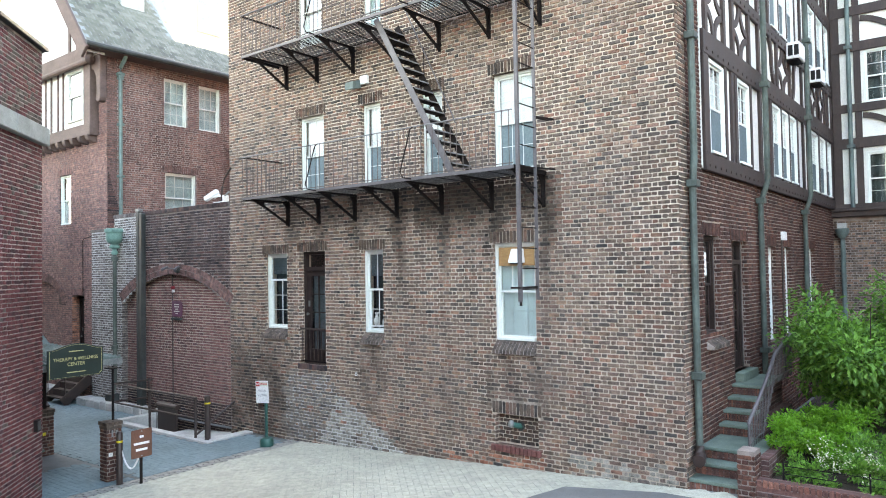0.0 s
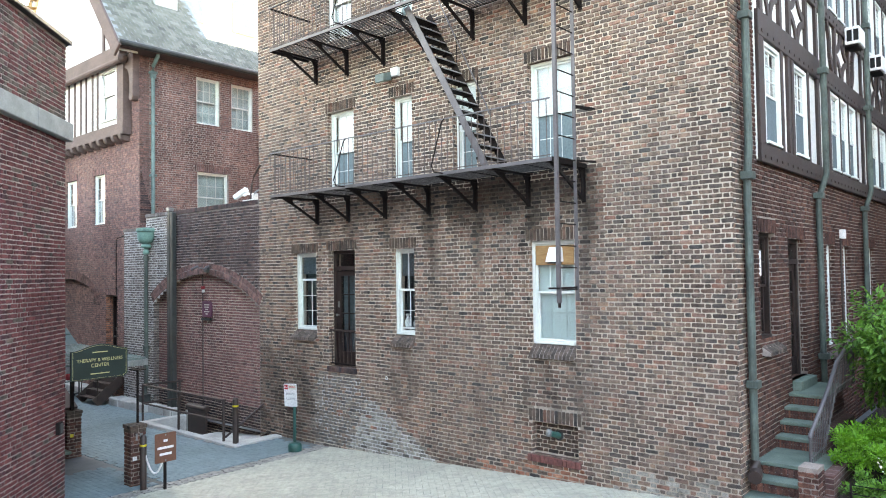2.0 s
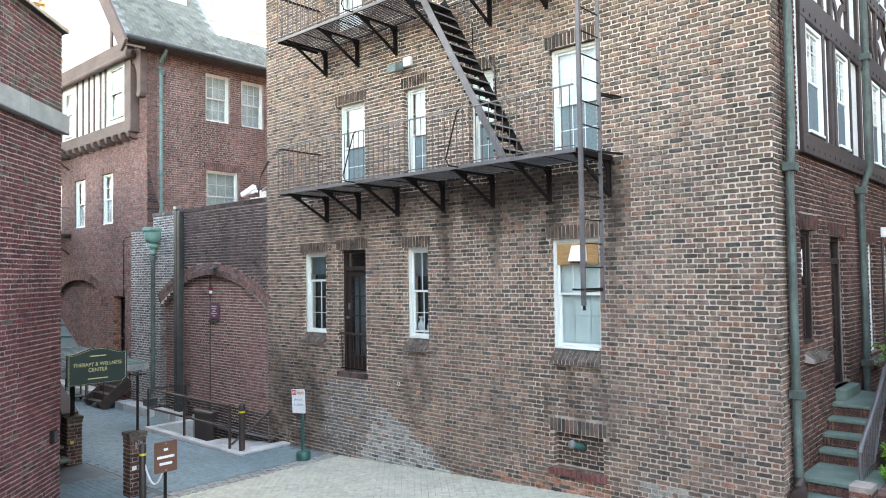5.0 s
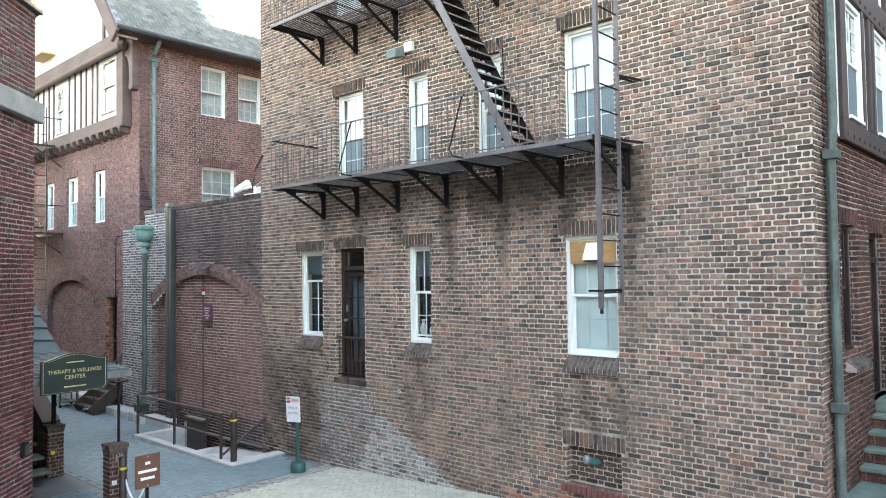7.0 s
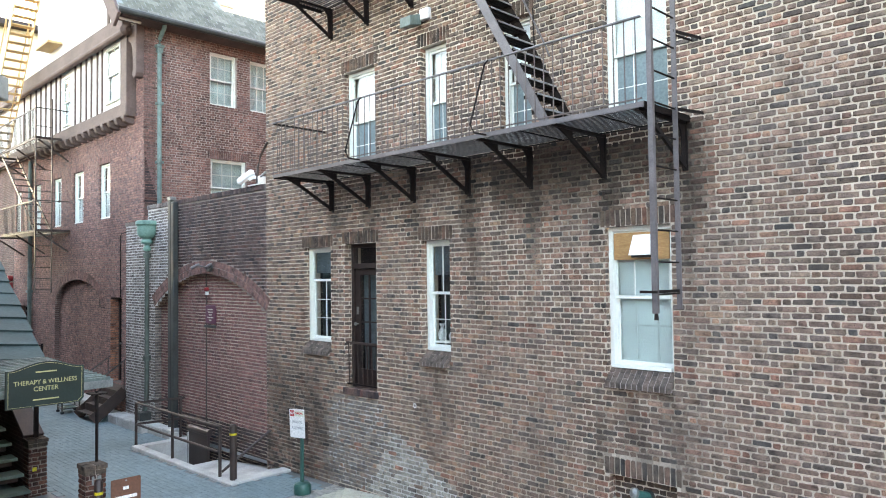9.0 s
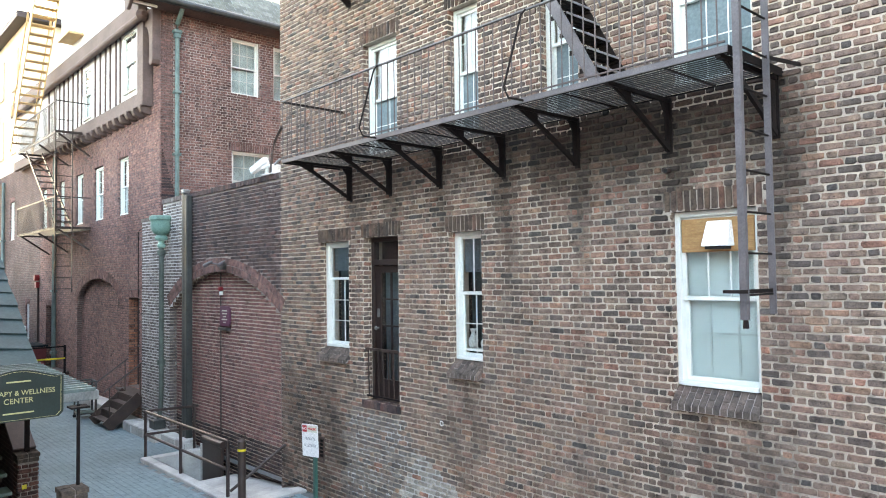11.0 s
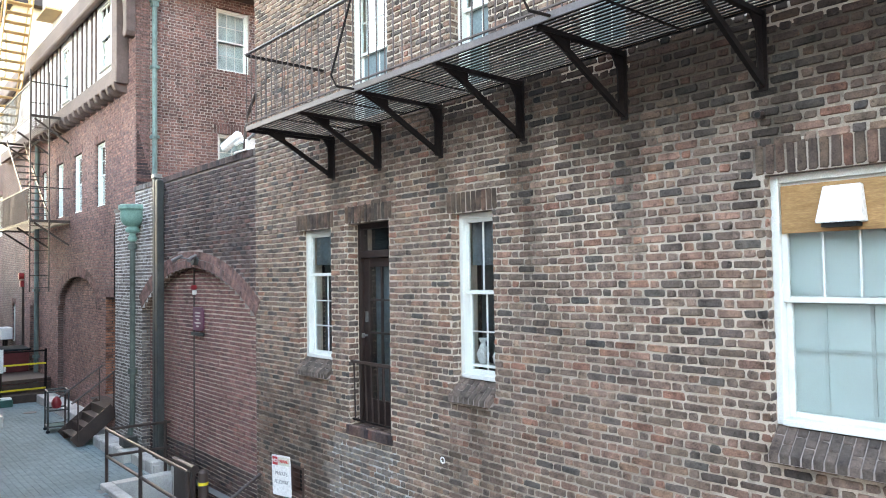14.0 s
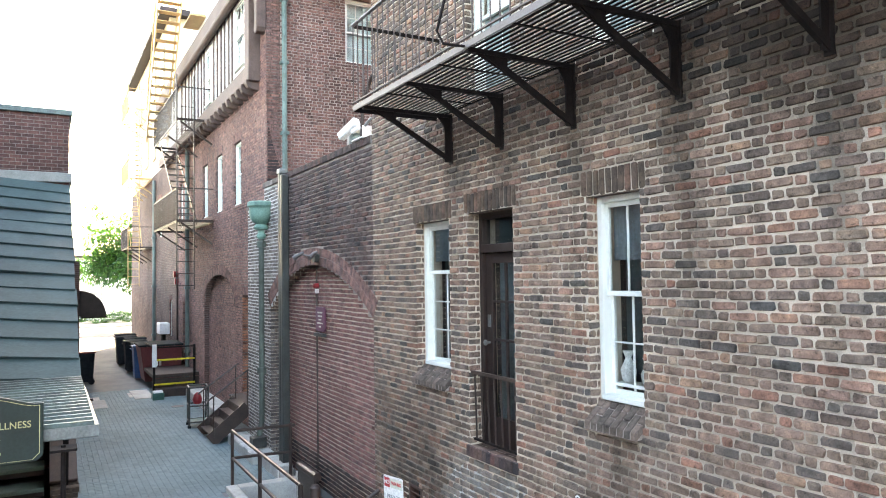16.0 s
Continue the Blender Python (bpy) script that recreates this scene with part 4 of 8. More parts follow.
def brick_sill(pl, u0, u1, z, parent, mats, drop=0.15, out=0.075, recess=0.1):
    """A steep sill of bricks on edge, headers and stretchers by turns, in a pale bed."""
    me = Mesher()
    n = round((u1 - u0) / 0.067)
    wd = (u1 - u0 - 0.004) / n
    q = lambda u, s, h: pl.p(u, z - drop * s + h, -recess + 0.005 + (out + recess) * s)
    for k in range(n):
        a, b = u0 + 0.002 + k * wd + 0.004, u0 + 0.002 + (k + 1) * wd - 0.004
        mid = 0.62 if k % 2 else 0.3
        for sa, sb in ((0.02, mid - 0.026), (mid + 0.026, 1.0)):
            j = rng.uniform(-0.005, 0.005, 4)
            t = [q(a + j[0] / 2, sa, j[0]), q(b, sa, j[1]), q(b, sb, j[2]), q(a, sb, j[3])]
            d = [q(a, sa, -0.058), q(b, sa, -0.058), q(b, sb, -0.058), q(a, sb, -0.058)]
            me.add(t + d, [(3, 2, 1, 0), (4, 5, 6, 7), (0, 1, 5, 4), (1, 2, 6, 5), (2, 3, 7, 6), (3, 0, 4, 7)])
    part("window_sill", me, mats, parent, "dark brick sill laid on edge", bevel=0.004)
    me = Mesher()
    a, b = u0 + 0.002, u1 - 0.02
    me.add([q(a, 0, -0.012), q(b, 0, -0.012), q(b, 0.975, -0.012), q(a, 0.975, -0.012), q(a, 0.985, -0.06), q(b, 0.985, -0.06), pl.p(b, z - drop - 0.05, 0), pl.p(a, z - drop - 0.05, 0)], [(3, 2, 1, 0), (4, 5, 2, 3), (7, 6, 5, 4), (0, 3, 4, 7), (1, 6, 5, 2)])
    part("sill_bed", me, M_MORTARHOUSE, parent)


# white uppers of u1 to u4 stand for blinds and reflected sky
for nm, kw in (("w1", dict(upper="dim", lower="dim", cols=2, rows=2, split=0.65, muntin_up=False, low_rows=3)), ("w2", dict(upper="dim", lower="dim", cols=2, rows=1, low_rows=2, split=0.52)), ("w3", dict(upper="aqua", lower="aqua", cols=3, rows=1, recess=0.07, muntin_low=False)),
               ("u1", dict(upper="blind", lower="screen", cols=2)), ("u2", dict(upper="blind", lower="screen", cols=2)), ("u3", dict(upper="blind", lower="screen", cols=2)),
               ("u4", dict(upper="blind", lower="screen", cols=3)), ("t1", dict(upper="blind", lower="blind", cols=3)), ("t2", dict(upper="blind", lower="grey")),
               ("t3", dict(upper="blind", lower="grey")), ("t4", dict(upper="blind", lower="grey"))):
    u0, u1, z0, z1 = OPEN[nm]
    wob = sash_window("window_" + str(1 + list(OPEN).index(nm)), "white double-hung sash window in the brown brick wall", P_MAIN, u0, u1, z0, z1, **kw)
    if nm[0] == "w":
        brick_sill(P_MAIN, u0, u1, z0, wob, M_BRICKSILL, recess=kw.get("recess", 0.1))
for i, (nm, (u0, u1, z0, z1)) in enumerate(SIDE.items()):
    if nm != "sdoor":
        wob = sash_window("window_" + str(21 + i), "narrow sash window in the side wall", P_SIDE, u0, u1, z0, z1, recess=0.09, upper="grey", lower="room", frame_mat=M_DOORPAINT if nm == "sw1" else M_WHITE)
        brick_sill(P_SIDE, u0, u1, z0, wob, M_BRICKSILL, recess=0.09, out=0.12)
for i, (u0, u1, z0, z1) in enumerate(TIMH):
    sash_window("window_" + str(31 + i), "white sash window in the half-timbered wall", P_SIDE, u0, u1, z0, z1, recess=-0.07, upper="blind", lower="outer_screen", cols=2, rows=3)
for i, (u0, u1, z0, z1) in enumerate(REARW):
    sash_window("window_" + str(51 + i), "white sash window of the rear wing", P_REAR, u0, u1, z0, z1, recess=-0.05, upper="dim", lower="dim", cols=3)
for i, (u0, u1, z0, z1) in enumerate(HSW):
    sash_window("window_" + str(61 + i), "white sash window of the corner house", P_HSIDE, u0, u1, z0, z1, recess=0.06, upper="grey", lower="grey", cols=3, deep=0.3)
for i, (nm, (u0, u1, z0, z1)) in enumerate(FRW.items()):
    if "door" not in nm:
        sash_window("window_" + str(71 + i), "white sash window above the alley", P_FRONT, u0, u1, z0, z1, recess=0.06, upper="blind", lower="blind")

# single bricks where the walls come nearest, each a piece of its own
def place_singles(items, pl, parent, mat):
    shared = {}
    turn = Matrix(((pl.u.x, 0, pl.n.x, pl.o.x), (pl.u.y, 0, pl.n.y, pl.o.y), (0, 1, 0, pl.o.z), (0, 0, 0, 1)))
    flat = Plane((0, 0, 0), (1, 0, 0), (0, -1, 0))
    for a, b, za, zb, pr in items:
        key = (round(b - a, 2), int(rng.integers(0, 3)))
        if key not in shared:
            me = Mesher()
            add_brick(me, flat, 0, key[0], 0, COURSE - JOINT, 0.012)
            mesh = bpy.data.meshes.new("brick")
            mesh.from_pydata([(x, z, -y) for x, y, z in me.v], [], me.f)
            mesh.materials.append(mat)
            shared[key] = mesh
        ob = new("brick", shared[key])
        ob.matrix_world = turn @ Matrix.Translation((a, za, rng.uniform(-0.001, 0.002)))
        ob.parent = bpy.data.objects[parent]
        ob.matrix_parent_inverse = bpy.data.objects[parent].matrix_world.inverted()


for items, pl, parent, mat in ((SINGLES, P_MAIN, "wall_main", M_BRICK1), (SINGLE_INF, P_INF, "wall_infill", M_BRICKINF1), (SINGLE_HOUSE, P_HSIDE, "wall_house_side", M_BRICKHOUSE1),
                               (SINGLE_FRONT, P_FRONT, "wall_house_front", M_BRICKALLEY1), (SINGLE_SIDE, P_SIDE, "wall_side", M_BRICKDEEP1), (SINGLE_SKEW, P_SKEW, "wall_skew", M_BRICKMAROON1), (SINGLE_ARCH, P_MAIN, "wall_arch", M_BRICKDARK1)):
    place_singles(items, pl, parent, mat)


# ---- materials of the things ----
M_PALEBAR = surf("pale_inner_bar", (0.6, 0.7, 0.68), (0.66, 0.76, 0.73), rough=0.7, scale=2, fine=5, bump=0.0, dirt=0.08)
M_PLY = surf("plywood", (0.34, 0.18, 0.07), (0.48, 0.28, 0.12), rough=0.65, scale=6, fine=40, bump=0.15, stretch=(1, 1, 6), dirt=0.15)
M_GREENSIGN = surf("dark_green_sign_paint", (0.006, 0.016, 0.014), (0.01, 0.024, 0.021), rough=0.4, scale=4, bump=0.05, dirt=0.15)
M_GOLD = surf("gold_leaf_paint", (0.4, 0.36, 0.17), (0.48, 0.44, 0.22), rough=0.4, bump=0.05, dirt=0.05)
M_CREAMLINE = surf("cream_line_paint", (0.6, 0.62, 0.52), (0.68, 0.7, 0.6), rough=0.5, bump=0.05, dirt=0.05)
M_BROWNSIGN = surf("brown_sign_sheet", (0.13, 0.055, 0.035), (0.16, 0.07, 0.045), rough=0.4, scale=3, bump=0.05, dirt=0.15)
M_SIGNWHITE = surf("white_sign_sheet", (0.78, 0.78, 0.77), (0.84, 0.84, 0.83), rough=0.35, bump=0.03, dirt=0.08)
M_SIGNRED = surf("red_sign_ink", (0.5, 0.03, 0.04), (0.58, 0.05, 0.05), rough=0.4, bump=0.03, dirt=0.05)
M_SIGNGREY = surf("grey_sign_ink", (0.3, 0.31, 0.32), (0.36, 0.37, 0.38), rough=0.5, bump=0.03, dirt=0.05)
M_POSTGREEN = surf("green_post_enamel", (0.02, 0.09, 0.075), (0.035, 0.13, 0.11), rough=0.4, scale=5, bump=0.15, dirt=0.3)
M_YELLOW = surf("yellow_tape", (0.62, 0.5, 0.02), (0.72, 0.58, 0.04), rough=0.45, bump=0.05, dirt=0.15)
M_ALARM = surf("red_plastic", (0.24, 0.018, 0.025), (0.32, 0.026, 0.032), rough=0.35, bump=0.03, dirt=0.1)
M_PLAQUE = surf("purple_plaque", (0.1, 0.03, 0.06), (0.14, 0.045, 0.08), rough=0.4, bump=0.03, dirt=0.1)
M_GREYMETAL = surf("galvanised_metal", (0.2, 0.22, 0.22), (0.3, 0.32, 0.315), rough=0.45, metal=0.6, scale=6, bump=0.1, dirt=0.3)
M_SHINGLE = surf("grey_green_shingle", (0.034, 0.065, 0.066), (0.053, 0.094, 0.095), rough=0.75, scale=2, fine=60, bump=0.3, dirt=0.3, stretch=(1, 0.3, 1))
M_BINBLACK = surf("black_plastic_bin", (0.012, 0.015, 0.019), (0.024, 0.03, 0.034), rough=0.85, spec=0.03, scale=4, bump=0.1, dirt=0.25)
M_BINBLUE = surf("blue_plastic_bin", (0.015, 0.07, 0.2), (0.025, 0.1, 0.26), rough=0.45, scale=4, bump=0.1, dirt=0.25)
M_BINRED = surf("dark_red_dumpster", (0.1, 0.018, 0.022), (0.15, 0.03, 0.032), rough=0.45, scale=4, bump=0.15, dirt=0.3)
M_LOUVRE = surf("rusty_brown_louvre", (0.06, 0.035, 0.03), (0.1, 0.05, 0.04), rough=0.6, scale=5, bump=0.2)
M_REDPAINT = surf("red_painted_brick", (0.15, 0.055, 0.048), (0.24, 0.09, 0.078), rough=0.8, scale=8, bump=0.4, dist=0.008)
M_WOODSTAIR = surf("dark_timber", (0.035, 0.022, 0.018), (0.065, 0.04, 0.032), rough=0.7, scale=4, bump=0.3, stretch=(0.3, 1, 1))
M_CHAIN = surf("white_plastic_chain", (0.66, 0.68, 0.7), (0.75, 0.77, 0.79), rough=0.5, bump=0.05, dirt=0.1)
M_SOIL = surf("garden_soil", (0.03, 0.022, 0.016), (0.055, 0.04, 0.03), rough=0.95, scale=6, fine=60, bump=0.8, dist=0.02)


def leaf_mat(name, tones, bright=0.35):
    m, n, l, b = node_mat(name)
    rnd = n.new("ShaderNodeNewGeometry").outputs["Random Per Island"]
    k = len(tones)
    col = ramp(n, l, rnd, [(i / (k - 1), c) for i, c in enumerate(tones)])
    l.new(col, b.inputs["Base Color"])
    b.inputs["Roughness"].default_value = 0.5
    b.inputs["Specular IOR Level"].default_value = 0.35
    tr = n.new("ShaderNodeBsdfTranslucent")
    l.new(mixc(n, l, 1.0, col, (1.3, 1.5, 0.6), "MULTIPLY"), tr.inputs[0])
    mx = n.new("ShaderNodeMixShader")
    mx.inputs[0].default_value = bright
    out = n["Material Output"]
    l.new(b.outputs[0], mx.inputs[1])
    l.new(tr.outputs[0], mx.inputs[2])
    l.new(mx.outputs[0], out.inputs[0])
    return m


M_LEAF = leaf_mat("spring_leaf", [(0.036, 0.1, 0.02), (0.07, 0.18, 0.03), (0.12, 0.27, 0.05), (0.17, 0.34, 0.07)], bright=0.3)
M_LEAFDARK = leaf_mat("deep_green_leaf", [(0.02, 0.055, 0.02), (0.035, 0.1, 0.03), (0.055, 0.14, 0.04)])
M_LEAFLIME = leaf_mat("lime_groundcover", [(0.08, 0.22, 0.02), (0.13, 0.32, 0.03), (0.18, 0.4, 0.05)])
M_PETAL = leaf_mat("white_blossom", [(0.5, 0.48, 0.42), (0.62, 0.6, 0.54), (0.72, 0.71, 0.66)], bright=0.25)
M_BARK = surf("bark", (0.05, 0.038, 0.03), (0.1, 0.075, 0.058), rough=0.9, scale=6, fine=40, bump=0.7, dist=0.015, stretch=(1, 1, 0.25))


def slab(me, pl, a, b, c, d, n0, n1, mi=0):
    q = [pl.p(a, c, n0), pl.p(b, c, n0), pl.p(b, d, n0), pl.p(a, d, n0), pl.p(a, c, n1), pl.p(b, c, n1), pl.p(b, d, n1), pl.p(a, d, n1)]
    return me.add(q, [(3, 2, 1, 0), (4, 5, 6, 7), (0, 1, 5, 4), (1, 2, 6, 5), (2, 3, 7, 6), (3, 0, 4, 7)], mi)


# ---- doors ----
def glazed_door(name, label, pl, u0, u1, z0, z1, recess, transom, cols, rows, paint, rail=False):
    d = thing(name, label, "door", pl.p((u0 + u1) / 2, z0, -recess), kind="structure")
    me = Mesher()
    slab(me, pl, u0, u0 + 0.06, z0, z1, -recess - 0.1, -recess)
    slab(me, pl, u1 - 0.06, u1, z0, z1, -recess - 0.1, -recess)
    slab(me, pl, u0 + 0.06, u1 - 0.06, z1 - 0.06, z1, -recess - 0.1, -recess)
    slab(me, pl, u0 + 0.06, u1 - 0.06, transom - 0.04, transom + 0.04, -recess - 0.1, -recess + 0.02)
    part("door_frame", me, paint, d, bevel=0.004)
    me = Mesher()
    slab(me, pl, u0 + 0.06, u1 - 0.06, transom + 0.04, z1 - 0.06, -recess - 0.06, -recess - 0.055)
    part("transom_pane", me, M_GLASS, d).visible_shadow = False
    a, b, c, t = u0 + 0.065, u1 - 0.065, z0 + 0.01, transom - 0.045
    me = Mesher()
    n0, n1 = -recess - 0.08, -recess - 0.035
    slab(me, pl, a, a + 0.11, c, t, n0, n1)
    slab(me, pl, b - 0.11, b, c, t, n0, n1)
    slab(me, pl, a + 0.11, b - 0.11, t - 0.1, t, n0, n1 - 0.001)
    slab(me, pl, a + 0.11, b - 0.11, c, c + 0.28, n0, n1 - 0.001)
    ga, gb, gc, gt = a + 0.11, b - 0.11, c + 0.28, t - 0.1
    for k in range(1, cols):
        q = ga + (gb - ga) * k / cols
        slab(me, pl, q - 0.012, q + 0.012, gc, gt, n0 + 0.006, n1 - 0.006)
    for k in range(1, rows):
        q = gc + (gt - gc) * k / rows
        slab(me, pl, ga, gb, q - 0.012, q + 0.012, n0 + 0.007, n1 - 0.007)
    leaf = part("door_leaf", me, paint, d, bevel=0.003)
    # added sheet whose colour paints the bluish reflection of the glass
    part("door_reflection", slab(Mesher(), pl, ga - 0.05, gb + 0.05, gc - 0.05, gt + 0.05, n0 - 0.09, n0 - 0.085), M_SHADEDIM, d, "slate-grey sheet standing in for sky reflected in the panes")
    for i in range(cols):
        for k in range(rows):
            me = Mesher()
            slab(me, pl, ga + (gb - ga) * i / cols, ga + (gb - ga) * (i + 1) / cols, gc + (gt - gc) * k / rows, gc + (gt - gc) * (k + 1) / rows, n0 + 0.02, n0 + 0.025)
            part("pane", me, M_GLASS, leaf).visible_shadow = False
    me = Mesher()
    kn = pl.p(a + 0.055, z0 + 1.0, n1)
    out = Vector(pl.n)
    me.tube([Vector(kn), Vector(kn) + out * 0.03, Vector(kn) + out * 0.045, Vector(kn) + out * 0.06, Vector(kn) + out * 0.07], [0.012, 0.012, 0.028, 0.028, 0.012], 12)
    part("knob", me, M_GREYMETAL, leaf, "dull metal knob", smooth=True)
    me = Mesher()
    slab(me, pl, a + 0.03, a + 0.08, z0 + 1.15, z0 + 1.27, n1, n1 + 0.008)
    part("lock_plate", me, M_GREYMETAL, leaf)
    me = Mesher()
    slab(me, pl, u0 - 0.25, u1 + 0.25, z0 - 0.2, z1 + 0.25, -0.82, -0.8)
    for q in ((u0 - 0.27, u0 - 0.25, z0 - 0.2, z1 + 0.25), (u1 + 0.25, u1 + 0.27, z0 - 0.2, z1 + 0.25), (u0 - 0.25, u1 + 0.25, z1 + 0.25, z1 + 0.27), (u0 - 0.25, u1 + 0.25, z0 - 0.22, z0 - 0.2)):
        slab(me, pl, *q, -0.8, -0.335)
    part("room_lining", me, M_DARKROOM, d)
    return d


u0, u1, z0, z1 = OPEN["door"]
d1 = glazed_door("door_1", "dark brown glazed door behind an iron guard rail", P_MAIN, u0, u1, z0, z1, 0.13, 3.52, 2, 4, M_DOORPAINT)
me = Mesher()
n = 12
for k in range(n):
    a = u0 - 0.04 + (u1 - u0 + 0.08) * k / n
    slab(me, P_MAIN, a + 0.004, a + (u1 - u0 + 0.08) / n - 0.004, z0 - 0.1, z0 + rng.uniform(-0.006, 0.002), -0.15 if 0 < k < n - 1 else 0.004, 0.035 + rng.uniform(-0.004, 0.004))
part("door_sill", me, M_BRICKDARK, d1, "worn brick sill on edge")
guard = thing("guard_rail", "black iron guard rail across the door opening", "railing", P_MAIN.p((u0 + u1) / 2, z0, 0))
me = Mesher()
me.beam(P_MAIN.p(u0 - 0.01, 2.31, -0.025), P_MAIN.p(u1 + 0.01, 2.31, -0.025), 0.03, 0.03)
part("top_rail", me, M_IRONBROWN, guard)
me = Mesher().beam(P_MAIN.p(u0, 1.66, -0.04), P_MAIN.p(u1, 1.66, -0.04), 0.025, 0.02)
part("bottom_rail", me, M_IRON, guard)
for k in range(7):
    q = u0 + 0.05 + (u1 - u0 - 0.1) * k / 6
    part("baluster", Mesher().tube([P_MAIN.p(q, 1.66, -0.04), P_MAIN.p(q, 2.3, -0.025)], 0.01, 6), M_IRONBROWN, guard)

# ---- niche with the standpipe, and the louvre ----
u0, u1, z0, z1 = OPEN["vent"]
pn = Plane((0, F + 0.12, 0), (1, 0, 0), (0, -1, 0))
me = Mesher()
backing(me, pn, u0 - 0.05, u1 + 0.05, z0 - 0.05, z1 + 0.05, [], 0.1)
nw = tagged(part("wall_niche", me, M_MORTAR), "shallow brick niche low in the front wall", "niche", kind="structure")
bk = Mesher()
lay(bk, pn, u0, u1, z0, z1)
tagged(part("brickwork", bk, M_BRICKDIM, nw), kind="stuff")
me = Mesher()
for k in range(12):
    a = u0 - 0.06 + (u1 - u0 + 0.12) * k / 12
    slab(me, P_MAIN, a + 0.004, a + 0.07, z0 - 0.1, z0 + rng.uniform(-0.006, 0.004), 0.004, 0.06 + rng.uniform(-0.005, 0.005))
part("niche_sill", me, M_REDPAINT, nw, "red painted brick sill", bevel=0.004)
sp = thing("standpipe", "dark green standpipe with a dull metal cap", "standpipe", pn.p(-6.08, 0.93, 0))
part("flange", Mesher().tube([pn.p(-6.08, 0.93, 0.005), pn.p(-6.08, 0.93, 0.03)], 0.075, 16), M_PIPEDARK, sp, smooth=True)
part("pipe", Mesher().tube([pn.p(-6.08, 0.93, 0.02), pn.p(-6.1, 0.96, 0.12), pn.p(-6.13, 0.99, 0.2)], [0.05, 0.045, 0.045], 14), M_POSTGREEN, sp, smooth=True)
part("cap", Mesher().tube([pn.p(-6.13, 0.99, 0.195), pn.p(-6.14, 1.0, 0.225), pn.p(-6.15, 1.005, 0.245)], [0.06, 0.06, 0.03], 14), M_GREYMETAL, sp, "dull metal cap", smooth=True)
u0, u1, z0, z1 = OPEN["grille"]
lv = thing("louvre", "rusty brown louvred vent set in the wall", "vent", P_MAIN.p(u0, z0, 0))
me = Mesher()
slab(me, P_MAIN, u0, u0 + 0.03, z0, z1, -0.1, 0.015), slab(me, P_MAIN, u1 - 0.03, u1, z0, z1, -0.1, 0.015)
slab(me, P_MAIN, u0, u1, z1, z1 + 0.03, -0.1, 0.015), slab(me, P_MAIN, u0, u1, z0 - 0.03, z0, -0.1, 0.015)
part("frame", me, M_LOUVRE, lv)
part("backing", slab(Mesher(), P_MAIN, u0 + 0.03, u1 - 0.03, z0, z1, -0.12, -0.1), M_DARKROOM, lv)
for k in range(6):
    zz = z0 + 0.02 + k * (z1 - z0) / 6
    part("slat", Mesher().beam(P_MAIN.p(u0 + 0.03, zz + 0.015, -0.02), P_MAIN.p(u1 - 0.03, zz + 0.015, -0.02), 0.05, 0.008, up=(0, 0.6, 1)), M_LOUVRE, lv)

# ---- fitments of the large window ----
u0, u1, z0, z1 = OPEN["w3"]
me = Mesher()
slab(me, P_MAIN, u0 + 0.06, u1 - 0.06, 3.5, 3.8, -0.1, -0.083)
tagged(part("plywood_panel", me, M_PLY), "bare plywood sheet closing the top of the window", "panel")
hood = thing("vent_hood", "white plastic dryer vent hood on plywood panel", "vent hood", P_MAIN.p(-6.08, 3.56, -0.08))
a, b = -6.17, -5.92
me = Mesher()
q = [P_MAIN.p(a + 0.02, 3.77, -0.08), P_MAIN.p(b - 0.02, 3.77, -0.08), P_MAIN.p(b - 0.02, 3.77, -0.03), P_MAIN.p(a + 0.02, 3.77, -0.03),
     P_MAIN.p(a, 3.545, -0.08), P_MAIN.p(b, 3.545, -0.08), P_MAIN.p(b, 3.545, 0.05), P_MAIN.p(a, 3.545, 0.05)]
me.add(q, [(0, 1, 2, 3), (7, 6, 5, 4), (3, 2, 6, 7), (1, 0, 4, 5), (0, 3, 7, 4), (2, 1, 5, 6)])
part("hood", me, M_SIGNWHITE, hood, bevel=0.006)
# black slab paints the shade inside the hood
part("throat_shade", slab(Mesher(), P_MAIN, a + 0.03, b - 0.03, 3.52, 3.55, -0.07, 0.03), M_DARKROOM, hood)
for nm, za, zb, mt, lab in (("w1", 3.42, 3.8, M_SHADEDIM, "half-lowered slate-blue cloth shade inside the window"), ("w2", 3.36, 3.8, M_SHADEDIM, "half-lowered slate-blue cloth shade inside the window")):
    w = OPEN[nm]
    me = Mesher()
    n = 14
    for k in range(n):
        a, b = (w[0] + 0.06 + (w[1] - w[0] - 0.12) * q / n for q in (k, k + 1))
        d0, d1 = (-0.216 + 0.005 * math.sin(q * 1.9) for q in (k, k + 1))
        me.add([P_MAIN.p(a, za, d0), P_MAIN.p(b, za, d1), P_MAIN.p(b, zb, d1), P_MAIN.p(a, zb, d0), P_MAIN.p(a, za, d0 - 0.004), P_MAIN.p(b, za, d1 - 0.004), P_MAIN.p(b, zb, d1 - 0.004), P_MAIN.p(a, zb, d0 - 0.004)],
               [(0, 1, 2, 3), (7, 6, 5, 4), (0, 4, 5, 1), (2, 6, 7, 3)])
    part("shade", me, mt, bpy.data.objects["window_1" if nm == "w1" else "window_3"], lab)

